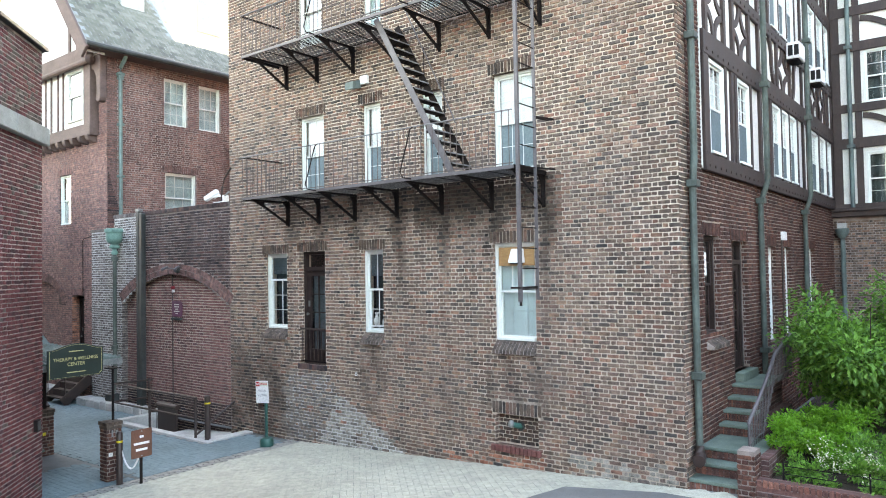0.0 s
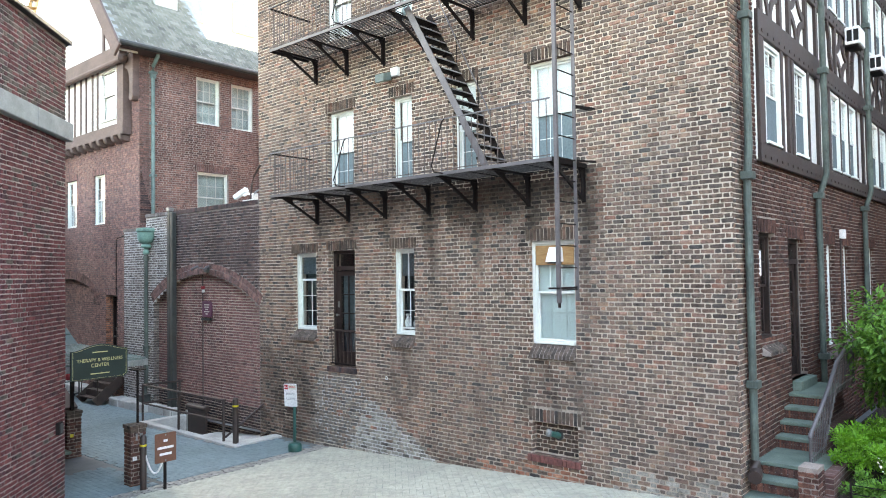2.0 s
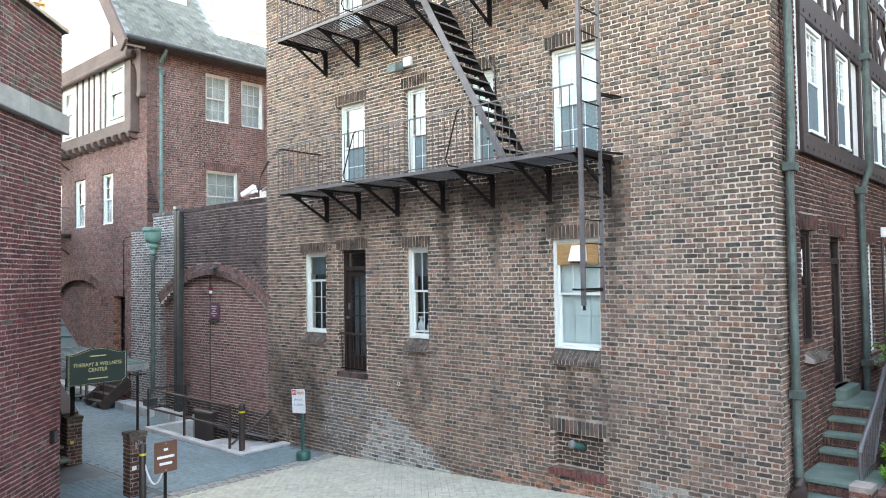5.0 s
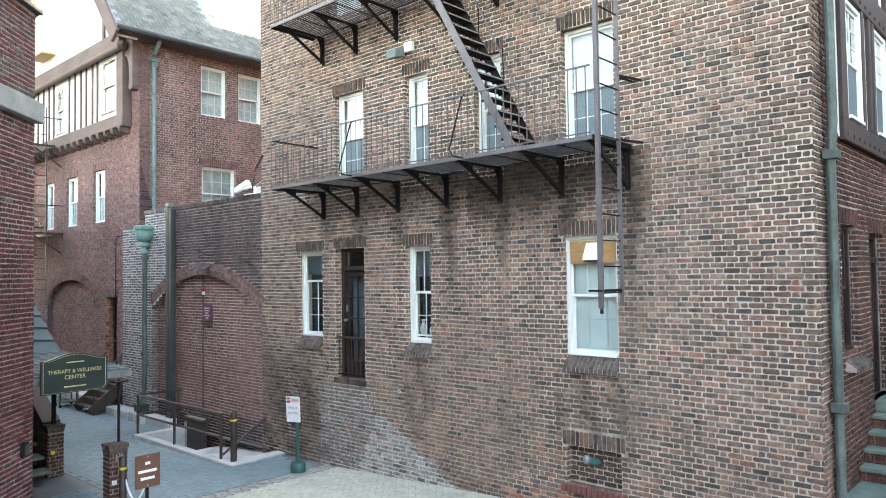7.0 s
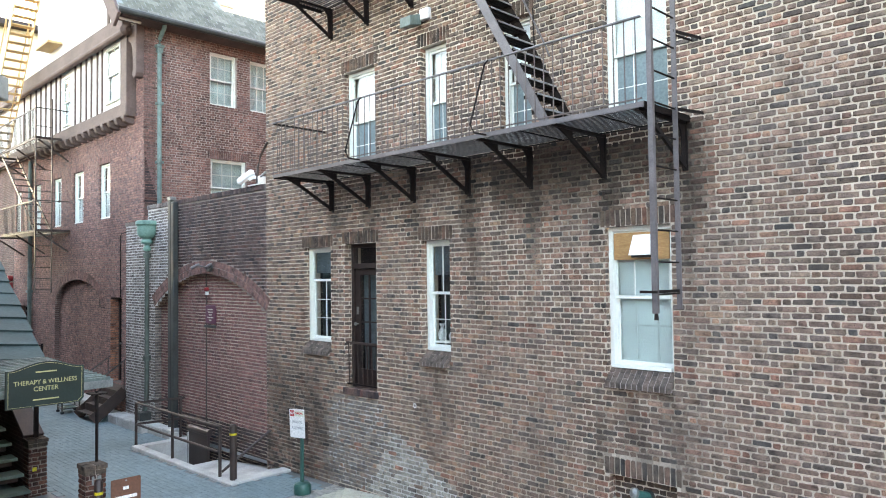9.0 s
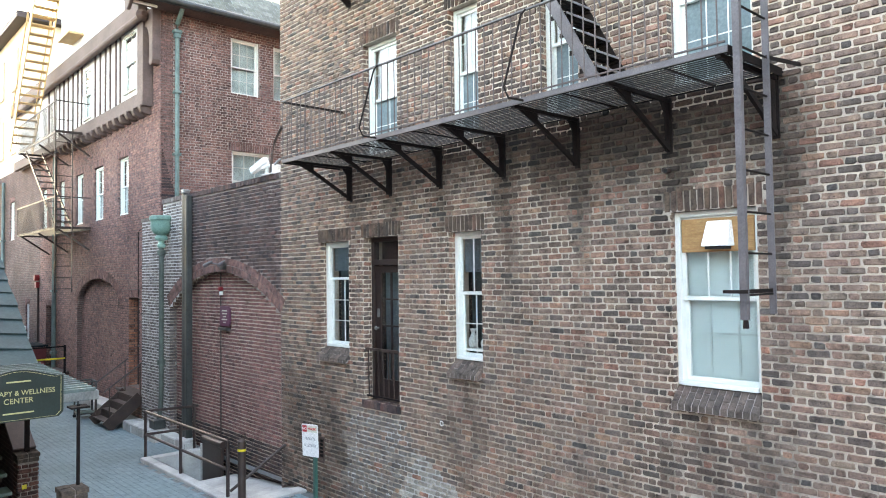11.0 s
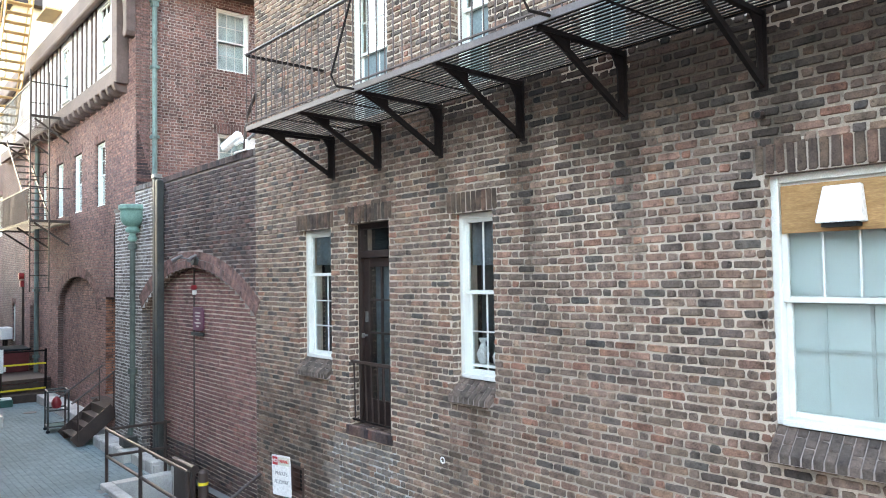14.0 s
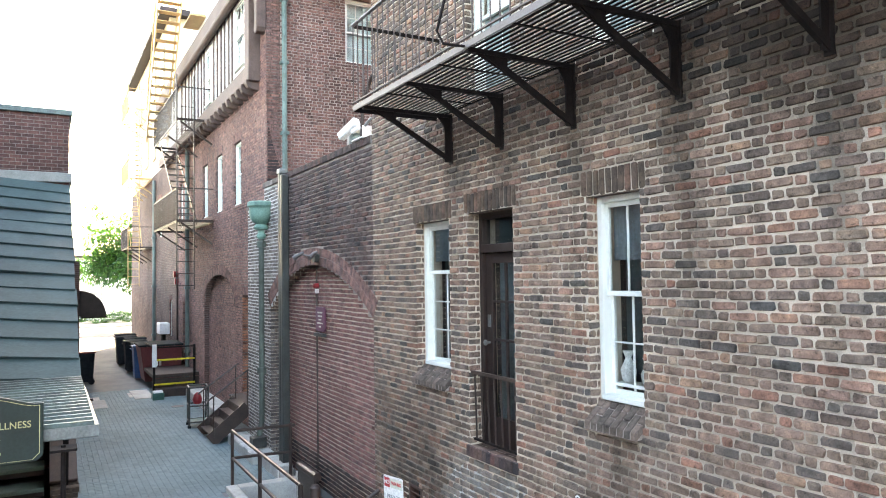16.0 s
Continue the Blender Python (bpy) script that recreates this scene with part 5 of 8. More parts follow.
# ---- fire escape on the front ----
FE = thing("fire_escape", "black iron fire escape with two slatted balconies, stair and drop ladder", "fire escape", (-8.6, F, 4.9))
BX0, BX1, BY = -11.76, -5.42, 8.65
for zb in (4.9, 7.74):
    plat = Mesher()
    part("platform_edge", Mesher().box(BX0, BX1, BY - 0.006, BY + 0.008, zb + 0.0, zb + 0.05), M_IRONGREY, FE, "grey front edge bar")
    plat.box(BX0, BX1, F - 0.05, F - 0.035, zb + 0.022, zb + 0.036)
    for x in (BX0, BX1 - 0.012):
        plat.box(x, x + 0.012, BY + 0.01, F - 0.06, zb - 0.01, zb + 0.055)
    part("platform_frame", plat, M_IRON, FE)
    hole = (-8.5, -7.5) if zb > 7 else None
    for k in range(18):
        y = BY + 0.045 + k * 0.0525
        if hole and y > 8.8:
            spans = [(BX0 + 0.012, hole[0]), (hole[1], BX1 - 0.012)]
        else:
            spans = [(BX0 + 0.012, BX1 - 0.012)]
        # pale strip on each slat front paints in the reflected sky
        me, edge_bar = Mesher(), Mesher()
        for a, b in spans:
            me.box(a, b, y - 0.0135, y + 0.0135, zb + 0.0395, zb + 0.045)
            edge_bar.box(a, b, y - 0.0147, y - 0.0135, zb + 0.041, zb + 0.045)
        part("skylit_edge", edge_bar, M_SLATEDGE, part("slat", me, M_IRON, FE), "front edge toned pale as if skylit")
    for x in (-11.08, -10.1, -9.07, -8.62, -6.98, -5.98):
        part("cross_bar", Mesher().box(x - 0.008, x + 0.008, BY + 0.03, F - 0.052, zb + 0.019, zb + 0.0295), M_IRON, FE)
    for x in (-11.54, -10.61, -9.6, -8.53, -7.5, -6.46, -5.5):
        me = Mesher()
        me.box(x - 0.02, x + 0.02, BY + 0.01, F - 0.012, zb - 0.022, zb + 0.012)
        me.box(x - 0.03, x + 0.03, F - 0.022, F - 0.01, zb - 0.5, zb + 0.02)
        me.beam((x, BY + 0.16, zb - 0.01), (x, F - 0.02, zb - 0.46), 0.03, 0.045)
        me.box(x - 0.006, x + 0.006, F - 0.09, F - 0.012, zb - 0.48, zb - 0.02)
        gus = [(F - 0.03, zb), (F - 0.2, zb), (F - 0.15, zb - 0.04), (F - 0.1, zb - 0.11), (F - 0.085, zb - 0.2), (F - 0.03, zb - 0.26)]
        me.prism(gus, 0.016, Matrix(((0, 0, 1, x - 0.008), (1, 0, 0, 0), (0, 1, 0, 0), (0, 0, 0, 1))))
        gus = [(BY + 0.02, zb + 0.01), (BY + 0.36, zb + 0.01), (BY + 0.36, zb - 0.13), (BY + 0.3, zb - 0.12), (BY + 0.1, zb - 0.03)]
        me.prism(gus, 0.012, Matrix(((0, 0, 1, x - 0.006), (1, 0, 0, 0), (0, 1, 0, 0), (0, 0, 0, 1))))
        part("bracket", me, M_IRON, FE)
    rt = zb + 0.86
    x1 = BX1 - 0.02
    rail = Mesher().box(BX0, x1, BY - 0.02, BY + 0.018, rt - 0.012, rt)
    part("top_rail", rail, M_IRONPALE, FE)
    part("bottom_rail", Mesher().box(BX0, x1, BY - 0.008, BY + 0.01, zb + 0.075, zb + 0.087), M_IRONRAIL, FE)
    for k in range(int((x1 - BX0) / 0.118) + 1):
        x = BX0 + 0.012 + k * 0.118
        part("baluster", Mesher().tube([(x, BY, zb + 0.04), (x, BY, rt - 0.012)], 0.0062, 6), M_IRONRAIL, FE)
    part("end_rail", Mesher().box(BX0 - 0.02, BX0 + 0.03, BY + 0.02, F - 0.01, rt - 0.02, rt), M_IRON, FE)
    for k in range(1, 9):
        y = BY + k * 0.118
        part("baluster", Mesher().tube([(BX0, y, zb + 0.04), (BX0, y, rt - 0.012)], 0.0062, 6), M_IRONRAIL, FE)
    part("end_rail", Mesher().tube([(BX1 - 0.03, 9.3, rt - 0.02), (BX1 + 0.02, F - 0.0, rt - 0.02)], 0.012, 6), M_IRON, FE)
    for x in (-9.55, -7.3):
        part("rail_brace", Mesher().tube([(x, BY - 0.02, rt - 0.01), (x - 0.03, BY - 0.05, rt - 0.06), (x - 0.12, BY - 0.2, zb + 0.12), (x - 0.1, BY - 0.16, zb + 0.03), (x - 0.06, BY, zb + 0.02)], 0.011, 6), M_IRON, FE)
# stair between the balconies
SB, ST = Vector((-6.68, 0, 4.95)), Vector((-8.28, 0, 7.78))
for y, mt in ((8.86, M_IRONGREY), (9.4, M_IRON)):
    part("stringer", Mesher().beam((SB.x, y, SB.z), (ST.x, y, ST.z), 0.014, 0.11), mt, FE)
for k in range(1, 15):
    c = SB.lerp(ST, k / 15)
    me = Mesher()
    for j in range(4):
        me.box(c.x - 0.1 + j * 0.05, c.x - 0.065 + j * 0.05, 8.87, 9.39, c.z - 0.01, c.z + 0.006)
    me.box(c.x - 0.1, c.x + 0.085, 8.87, 8.885, c.z - 0.035, c.z + 0.006).box(c.x - 0.1, c.x + 0.085, 9.375, 9.39, c.z - 0.035, c.z + 0.006)
    # pale nosing puts the sunlit look of the tread fronts into colour
    part("nosing", Mesher().box(c.x + 0.086, c.x + 0.091, 8.87, 9.39, c.z - 0.014, c.z + 0.007), M_IRONPALE, part("tread", me, M_IRON, FE), "nosing toned pale as if sunlit")
hr = [(SB.x - 0.35, 9.42, SB.z + 0.95), (SB.x - 0.42, 9.42, SB.z + 1.12), (ST.x + 0.1, 9.42, ST.z + 0.45)]
part("handrail", Mesher().tube(hr, 0.011, 6), M_IRONGREY, FE)
for t in (0.35, 0.62):
    c = SB.lerp(ST, t)
    part("handrail_post", Mesher().tube([(c.x, 9.41, c.z), (c.x - 0.02, 9.42, c.z + 0.6)], 0.009, 6), M_IRON, FE)
# drop ladder at the end
lad = Mesher().prism([(0.0, 0.0), (0.05, 0.0), (0.05, 0.045), (0.043, 0.045), (0.043, 0.007), (0.007, 0.007), (0.007, 0.045), (0.0, 0.045)], 7.2, Matrix.Translation((BX1 + 0.05, BY - 0.03, 2.98)))
L1 = part("ladder_rail", lad, M_IRONGREY, FE)
part("ladder_foot", Mesher().tube([(BX1 + 0.075, BY, 3.0), (BX1 + 0.075, BY, 2.92)], [0.016, 0.022], 8), M_IRON, FE)
part("ladder_rail", Mesher().box(BX1 + 0.02, BX1 + 0.07, 9.17, 9.185, 3.0, 10.2), M_IRONGREY, FE)
for k in range(24):
    z = 3.15 + k * 0.3
    part("rung", Mesher().tube([(BX1 + 0.045, BY + 0.01, z), (BX1 + 0.045, 9.17, z)], 0.009, 6), M_IRON, FE)
part("ladder_guide", Mesher().box(BX1 - 0.07, BX1 + 0.11, BY - 0.035, BY - 0.03, 3.165, 3.19).box(BX1 + 0.03, BX1 + 0.05, BY, 9.2, 3.16, 3.19), M_IRON, FE)
for z in (5.72, 4.95, 7.7):
    part("ladder_guide", Mesher().beam((BX1 + 0.05, 9.17, z), (BX1 + 0.12, F, z + 0.02), 0.012, 0.03), M_IRON, FE)

# ---- lamps, alarm and camera on the walls ----
fl = thing("floodlight", "green-grey wall floodlight with a white junction box", "floodlight", (-9.35, F, 6.95))
part("junction_box", Mesher().box(-9.38, -9.2, F - 0.09, F - 0.008, 6.98, 7.14), M_SIGNWHITE, fl, bevel=0.01)
me = Mesher().add([(-9.56, F - 0.3, 6.86), (-9.34, F - 0.3, 6.86), (-9.34, F - 0.3, 7.0), (-9.56, F - 0.3, 7.0), (-9.54, F - 0.06, 6.92), (-9.36, F - 0.06, 6.92), (-9.36, F - 0.06, 7.08), (-9.54, F - 0.06, 7.08)],
                  [(0, 1, 2, 3), (7, 6, 5, 4), (3, 2, 6, 7), (1, 0, 4, 5), (0, 3, 7, 4), (2, 1, 5, 6)])
part("lamp_housing", me, M_PIPEGREY, fl, bevel=0.008)
tw = thing("wall_light", "twin-head security floodlight over the arch", "wall light", (-15.7, F, 3.55))
part("base", Mesher().tube([(-15.66, F - 0.012, 3.56), (-15.66, F - 0.09, 3.56)], 0.07, 14), M_PIPEDARK, tw, smooth=True)
for x, y2 in ((-16.02, F - 0.28), (-15.45, F - 0.16)):
    me = Mesher().tube([(-15.66, F - 0.06, 3.58), ((x - 15.66) / 2, y2 + 0.05, 3.62)], 0.015, 6)
    me.tube([((x - 15.66) / 2 + 0.03, y2 + 0.09, 3.65), ((x - 15.66) / 2, y2 + 0.04, 3.62), ((x * 2 - 15.66) / 3, y2 - 0.04, 3.56)], [0.02, 0.028, 0.038], 12)
    part("lamp_head", me, M_IRONGREY, tw, smooth=True)
al = thing("fire_alarm", "red fire alarm bell with strobe on brick", "alarm", (-16.1, 9.8, 3.1))
part("bell", Mesher().tube([(-16.1, 9.79, 3.13), (-16.1, 9.72, 3.13), (-16.1, 9.7, 3.13)], [0.042, 0.042, 0.02], 14), M_ALARM, al, smooth=True)
part("box", Mesher().box(-16.13, -16.07, 9.74, 9.795, 3.01, 3.08), M_SIGNWHITE, al, bevel=0.006)
pq = thing("plaque", "purple plaque with unreadable white lines on a conduit", "plaque", (-15.95, 9.8, 2.4))
out = [(-16.14, 2.42), (-15.76, 2.42), (-15.72, 2.46), (-15.72, 2.74), (-15.78, 2.8), (-16.14, 2.8)]
pm = Matrix(((1, 0, 0, 0), (0, 0, -1, 9.785), (0, 1, 0, 0), (0, 0, 0, 1)))
part("plate", Mesher().prism(out, 0.03, pm), M_PLAQUE, pq, bevel=0.004)
for k, w in enumerate((0.22, 0.2, 0.12, 0.24, 0.1)):
    part("text_bar", Mesher().box(-15.93 - w / 2, -15.93 + w / 2, 9.75, 9.754, 2.7 - k * 0.055, 2.722 - k * 0.055), M_CREAMLINE, pq)
part("tray", Mesher().box(-16.14, -15.74, 9.72, 9.79, 2.34, 2.39), M_PIPEDARK, pq)
tagged(part("conduit", Mesher().tube([(-16.16, 9.785, 3.45), (-16.16, 9.785, 0.2)], 0.014, 8), M_IRONBROWN), "thin brown conduit down the arch filling", "conduit")
sc = thing("security_camera", "white bracketed security camera on the wall coping", "security camera", (-14.0, F, 5.08))
part("bracket", Mesher().box(-14.15, -13.75, F - 0.06, F + 0.12, 5.08, 5.1).box(-13.8, -13.76, F - 0.05, F + 0.1, 5.08, 5.24), M_SIGNWHITE, sc, bevel=0.004)
part("arm", Mesher().tube([(-13.8, F, 5.2), (-13.95, F - 0.04, 5.24), (-14.05, F - 0.08, 5.2)], 0.03, 8), M_SIGNWHITE, sc, smooth=True)
part("housing", Mesher().beam((-13.98, F - 0.04, 5.34), (-14.3, F - 0.16, 5.16), 0.11, 0.12), M_SIGNWHITE, sc, bevel=0.02)
part("wall_arm", Mesher().tube([(-13.58, F - 0.01, 5.3), (-13.7, F - 0.05, 5.22)], 0.02, 8), M_GREYMETAL, sc)

# ---- rainwater pipes ----
def downpipe(label, x, y, z0, z1, r=0.055, mat=None, straps=(), shoe=True, head=None):
    d = thing("downpipe", label, "downpipe", (x, y, z0))
    mt = mat or M_PIPEGREY
    pts = [(x, y, z1), (x, y, z0 + 0.15)]
    if shoe:
        pts += [(x, y, z0 + 0.1), (x + shoe[0], y + shoe[1], z0 + 0.03)] if isinstance(shoe, tuple) else [(x, y, z0)]
    part("pipe", Mesher().tube(pts, r, 10), mt, d, smooth=True)
    for z in straps:
        part("strap", Mesher().tube([(x, y, z - 0.035), (x, y, z - 0.03), (x, y, z + 0.03), (x, y, z + 0.035)], [r + 0.004, r + 0.016, r + 0.016, r + 0.004], 10), mt, d)
    return d


for y, z0 in ((9.93, 0.85), (13.56, 1.4), (17.34, 0.9)):
    zt = 12
    dp = thing("downpipe", "verdigris-grey copper downpipe on the side wall", "downpipe", (SX + 0.1, y, z0), group="downpipes of the side wall")
    off = 0.0 if y < 11 else 0.1
    part("pipe", Mesher().tube([(SX + 0.12 + off, y, zt), (SX + 0.12 + off, y, 4.95), (SX + 0.09, y, 4.55), (SX + 0.09, y, z0 + 0.1), (SX + 0.09, y, z0)], 0.05, 10), M_COPPERDIM, dp, smooth=True)
    for z in (4.6, 1.93, 6.68, 8.4):
        ox = SX + (0.12 + off if z > 4.8 else 0.1)
        part("strap", Mesher().box(ox - 0.075, ox + 0.075, y - 0.08, y + 0.08, z - 0.05, z + 0.05), M_COPPERDIM, dp, bevel=0.008)
    if y < 11:
        part("shoe", Mesher().tube([(SX + 0.09, y, z0 + 0.12), (SX + 0.1, y - 0.02, z0), (SX + 0.13, y - 0.12, z0 - 0.04), (SX + 0.14, y - 0.2, z0 - 0.05)], [0.06, 0.075, 0.08, 0.085], 12), M_IRONBROWN, dp, smooth=True)
dp = thing("downpipe", "dark bronze twin downpipe beside the arch", "downpipe", (-17.2, F - 0.1, -0.05))
part("pipe", Mesher().box(-17.42, -17.29, F - 0.13, F - 0.01, -0.02, 5.08), M_PIPEDARK, dp, bevel=0.02)
part("pipe", Mesher().box(-17.26, -17.13, F - 0.14, F - 0.01, -0.02, 5.04), M_PIPEDARK, dp, bevel=0.02)
part("cap", Mesher().box(-17.43, -17.28, F - 0.14, F, 5.08, 5.16), M_GREYMETAL, dp, bevel=0.01)
dp = thing("downpipe", "green copper downpipe on the corner house", "downpipe", (LX + 0.08, 10.3, 5.0))
part("pipe", Mesher().tube([(LX + 0.42, 10.36, 9.78), (LX + 0.36, 10.36, 9.66), (LX + 0.1, 10.36, 9.45), (LX + 0.09, 10.36, 9.3), (LX + 0.09, 10.36, 5.0)], 0.055, 10), M_COPPERMID, dp, smooth=True)
part("leader_head", Mesher().box(LX + 0.01, LX + 0.17, 10.26, 10.46, 9.22, 9.3).box(LX + 0.025, LX + 0.155, 10.29, 10.43, 9.1, 9.22), M_COPPERMID, dp, bevel=0.01)
for z in (6.3, 7.8):
    part("strap", Mesher().box(LX, LX + 0.16, 10.28, 10.44, z - 0.03, z + 0.03), M_COPPERMID, dp)
# copper downpipe with an urn-shaped head, in front of the whitewashed end of the arch wall
UX, UY = -18.5, 9.52
dp = thing("downpipe", "verdigris copper downpipe with an urn-shaped leader head", "downpipe", (UX, UY, 0.2))
part("leader_head", Mesher().lathe([(0.055, 4.0), (0.085, 4.03), (0.085, 4.08), (0.06, 4.11), (0.06, 4.16), (0.12, 4.18), (0.135, 4.22), (0.115, 4.26), (0.09, 4.28), (0.16, 4.32), (0.205, 4.39), (0.222, 4.48), (0.212, 4.56), (0.225, 4.59), (0.25, 4.61), (0.25, 4.68), (0.215, 4.7)], UX, UY, 20), M_COPPER, dp, smooth=True)
part("pipe", Mesher().tube([(UX, UY, 4.1), (UX, UY, 0.9), (UX - 0.02, UY, 0.6), (UX, UY - 0.05, 0.35)], 0.052, 12), M_COPPERDIM, dp, smooth=True)
for z in (3.9, 1.55):
    part("strap", Mesher().lathe([(0.065, z - 0.06), (0.085, z - 0.05), (0.085, z + 0.05), (0.065, z + 0.06)], UX, UY, 14), M_COPPERDIM, dp)
part("gully_box", Mesher().box(UX - 0.14, UX + 0.14, UY - 0.2, UY + 0.05, 0.16, 0.34), M_PIPEDARK, dp, bevel=0.01)

# ---- areaway below the arch, its kerbs, rails and hatch ----
me = Mesher()
wx0, wx1, wy0, wy1 = WELL
me.box(wx0 - 0.15, wx1 + 0.15, wy0 - 0.02, wy0 + 0.15, -0.9, 0.02).box(wx0 - 0.15, wx0 + 0.05, wy0 + 0.15, wy1 - 0.02, -0.9, 0.02)
me.box(wx1 - 0.1, wx1 + 0.15, wy0 + 0.15, wy1 - 0.02, -0.9, 0.03)
aw = tagged(part("areaway_kerb", me, M_CONCRETE, bevel=0.012), "pale concrete kerb round the sunken areaway", "kerb", kind="structure")
me = Mesher()
for xa, za, xb, zb in ((wx0, -0.85, -15.6, -0.85), (-15.6, -0.85, -15.58, -0.3), (-15.58, -0.3, wx1, -0.05)):
    me.add([(xa, wy0, za), (xb, wy0, zb), (xb, 9.9, zb), (xa, 9.9, za)], [(0, 1, 2, 3)])
tagged(part("areaway_floor", me, M_CONCRETE), "worn concrete floor of the areaway", "areaway", kind="structure")
hx = thing("cellar_hatch", "dark steel cellar door standing in the areaway", "hatch", (-16.1, 9.6, -0.85))
part("door", Mesher().box(-16.5, -15.68, 9.56, 9.62, -0.85, 0.2), M_IRONBROWN, hx, bevel=0.01)
part("frame", Mesher().box(-16.57, -16.5, 9.55, 9.63, -0.85, 0.14), M_CONCRETE, hx, "pale rough jamb")
part("hood", Mesher().tube([(-16.52, 9.6, 0.24), (-15.66, 9.6, 0.24)], 0.07, 10), M_IRONBROWN, hx, "dark rounded head of the cellar door")
rl = thing("areaway_railing", "dark brown pipe railing round the areaway", "railing", (-15.2, 8.8, 0))
posts = [(-16.82, 8.6), (-15.16, 8.6), (-13.36, 8.6), (-16.85, 9.55)]
for x, y in posts:
    part("post", Mesher().tube([(x, y, -0.05), (x, y, 0.86)], 0.028, 10), M_IRONBROWN, rl, smooth=True)
for z in (0.85, 0.42):
    part("rail", Mesher().tube([(-16.85, 9.63, z - 0.03), (-16.82, 8.6, z), (-13.36, 8.6, z)], 0.024, 8), M_IRONBROWN, rl, smooth=True)
part("brace", Mesher().tube([(-13.4, 8.66, 0.08), (-13.42, 9.62, 0.62)], 0.024, 8), M_IRONBROWN, rl)


def bollard(label, x, y, h=0.92, r=0.06):
    b = thing("bollard", label, "bollard", (x, y, gz(x)), group="brown bollards")
    z = gz(x)
    part("post", Mesher().tube([(x, y, z - 0.02), (x, y, z + h), (x, y, z + h + 0.03)], [r, r, r * 0.6], 14), M_IRONBROWN, b, smooth=True)
    part("reflector", Mesher().tube([(x, y, z + h - 0.15), (x, y, z + h - 0.115)], r + 0.003, 14), M_YELLOW, b, "yellow reflective band")
    return b


bollard("brown steel bollard with a yellow band beside the railing", -13.02, 8.66)
bollard("brown steel bollard with a yellow band holding the chain", -11.48, 5.98, 0.85, 0.05)

# ---- no-parking sign ----
ns = thing("no_parking_sign", "white and red notice on a green post in a weighted base", "sign", (-11.55, 9.02, gz(-11.5)))
part("base", Mesher().lathe([(0.125, 0.0), (0.135, 0.03), (0.135, 0.13), (0.115, 0.17), (0.05, 0.19)], -11.55, 9.02, 20), M_POSTGREEN, ns, smooth=True)
part("post", Mesher().box(-11.585, -11.535, 9.0, 9.04, 0.18, 0.95), M_POSTGREEN, ns)
SM = Matrix.Translation((-11.63, 8.985, 1.08)) @ Matrix.Rotation(radians(8), 4, "Z") @ Matrix.Rotation(radians(90), 4, "X")
def sign_plate(me, m, w, h, d=0.004, r=0.02):
    o = []
    for cx, cy, a0 in ((w / 2 - r, h / 2 - r, 0), (-w / 2 + r, h / 2 - r, 90), (-w / 2 + r, -h / 2 + r, 180), (w / 2 - r, -h / 2 + r, 270)):
        o += [(cx + r * math.cos(radians(a0 + q)), cy + r * math.sin(radians(a0 + q))) for q in (0, 30, 60, 90)]
    return me.prism(o, d, m)
TILTED = SM @ Matrix.Rotation(radians(3), 4, "Z")
part("plate", sign_plate(Mesher(), TILTED, 0.34, 0.44), M_SIGNWHITE, ns)
bx = lambda a, b, c, d: Mesher().prism([(a, c), (b, c), (b, d), (a, d)], 0.002, TILTED @ Matrix.Translation((0, 0, 0.004)))
part("red_square", bx(-0.155, -0.06, 0.11, 0.2), M_SIGNRED, ns)
part("border", Mesher().prism([(-0.05, 0.11), (0.155, 0.11), (0.155, 0.2), (-0.05, 0.2)], 0.0012, TILTED @ Matrix.Translation((0, 0, 0.004))), M_CREAMLINE, ns)
TL = lambda x, y: TILTED @ Matrix.Translation((x, y, 0.0065))
text_part("letters", "NO", 0.055, TL(-0.108, 0.155), M_SIGNWHITE, ns)
text_part("letters", "PARKING", 0.05, TL(0.052, 0.155), M_SIGNRED, ns, squeeze=0.85)
text_part("letters", "PRIVATE", 0.06, TL(0, 0.02), M_SIGNGREY, ns)
text_part("letters", "ALLEYWAY", 0.06, TL(0, -0.07), M_SIGNGREY, ns, squeeze=0.85)

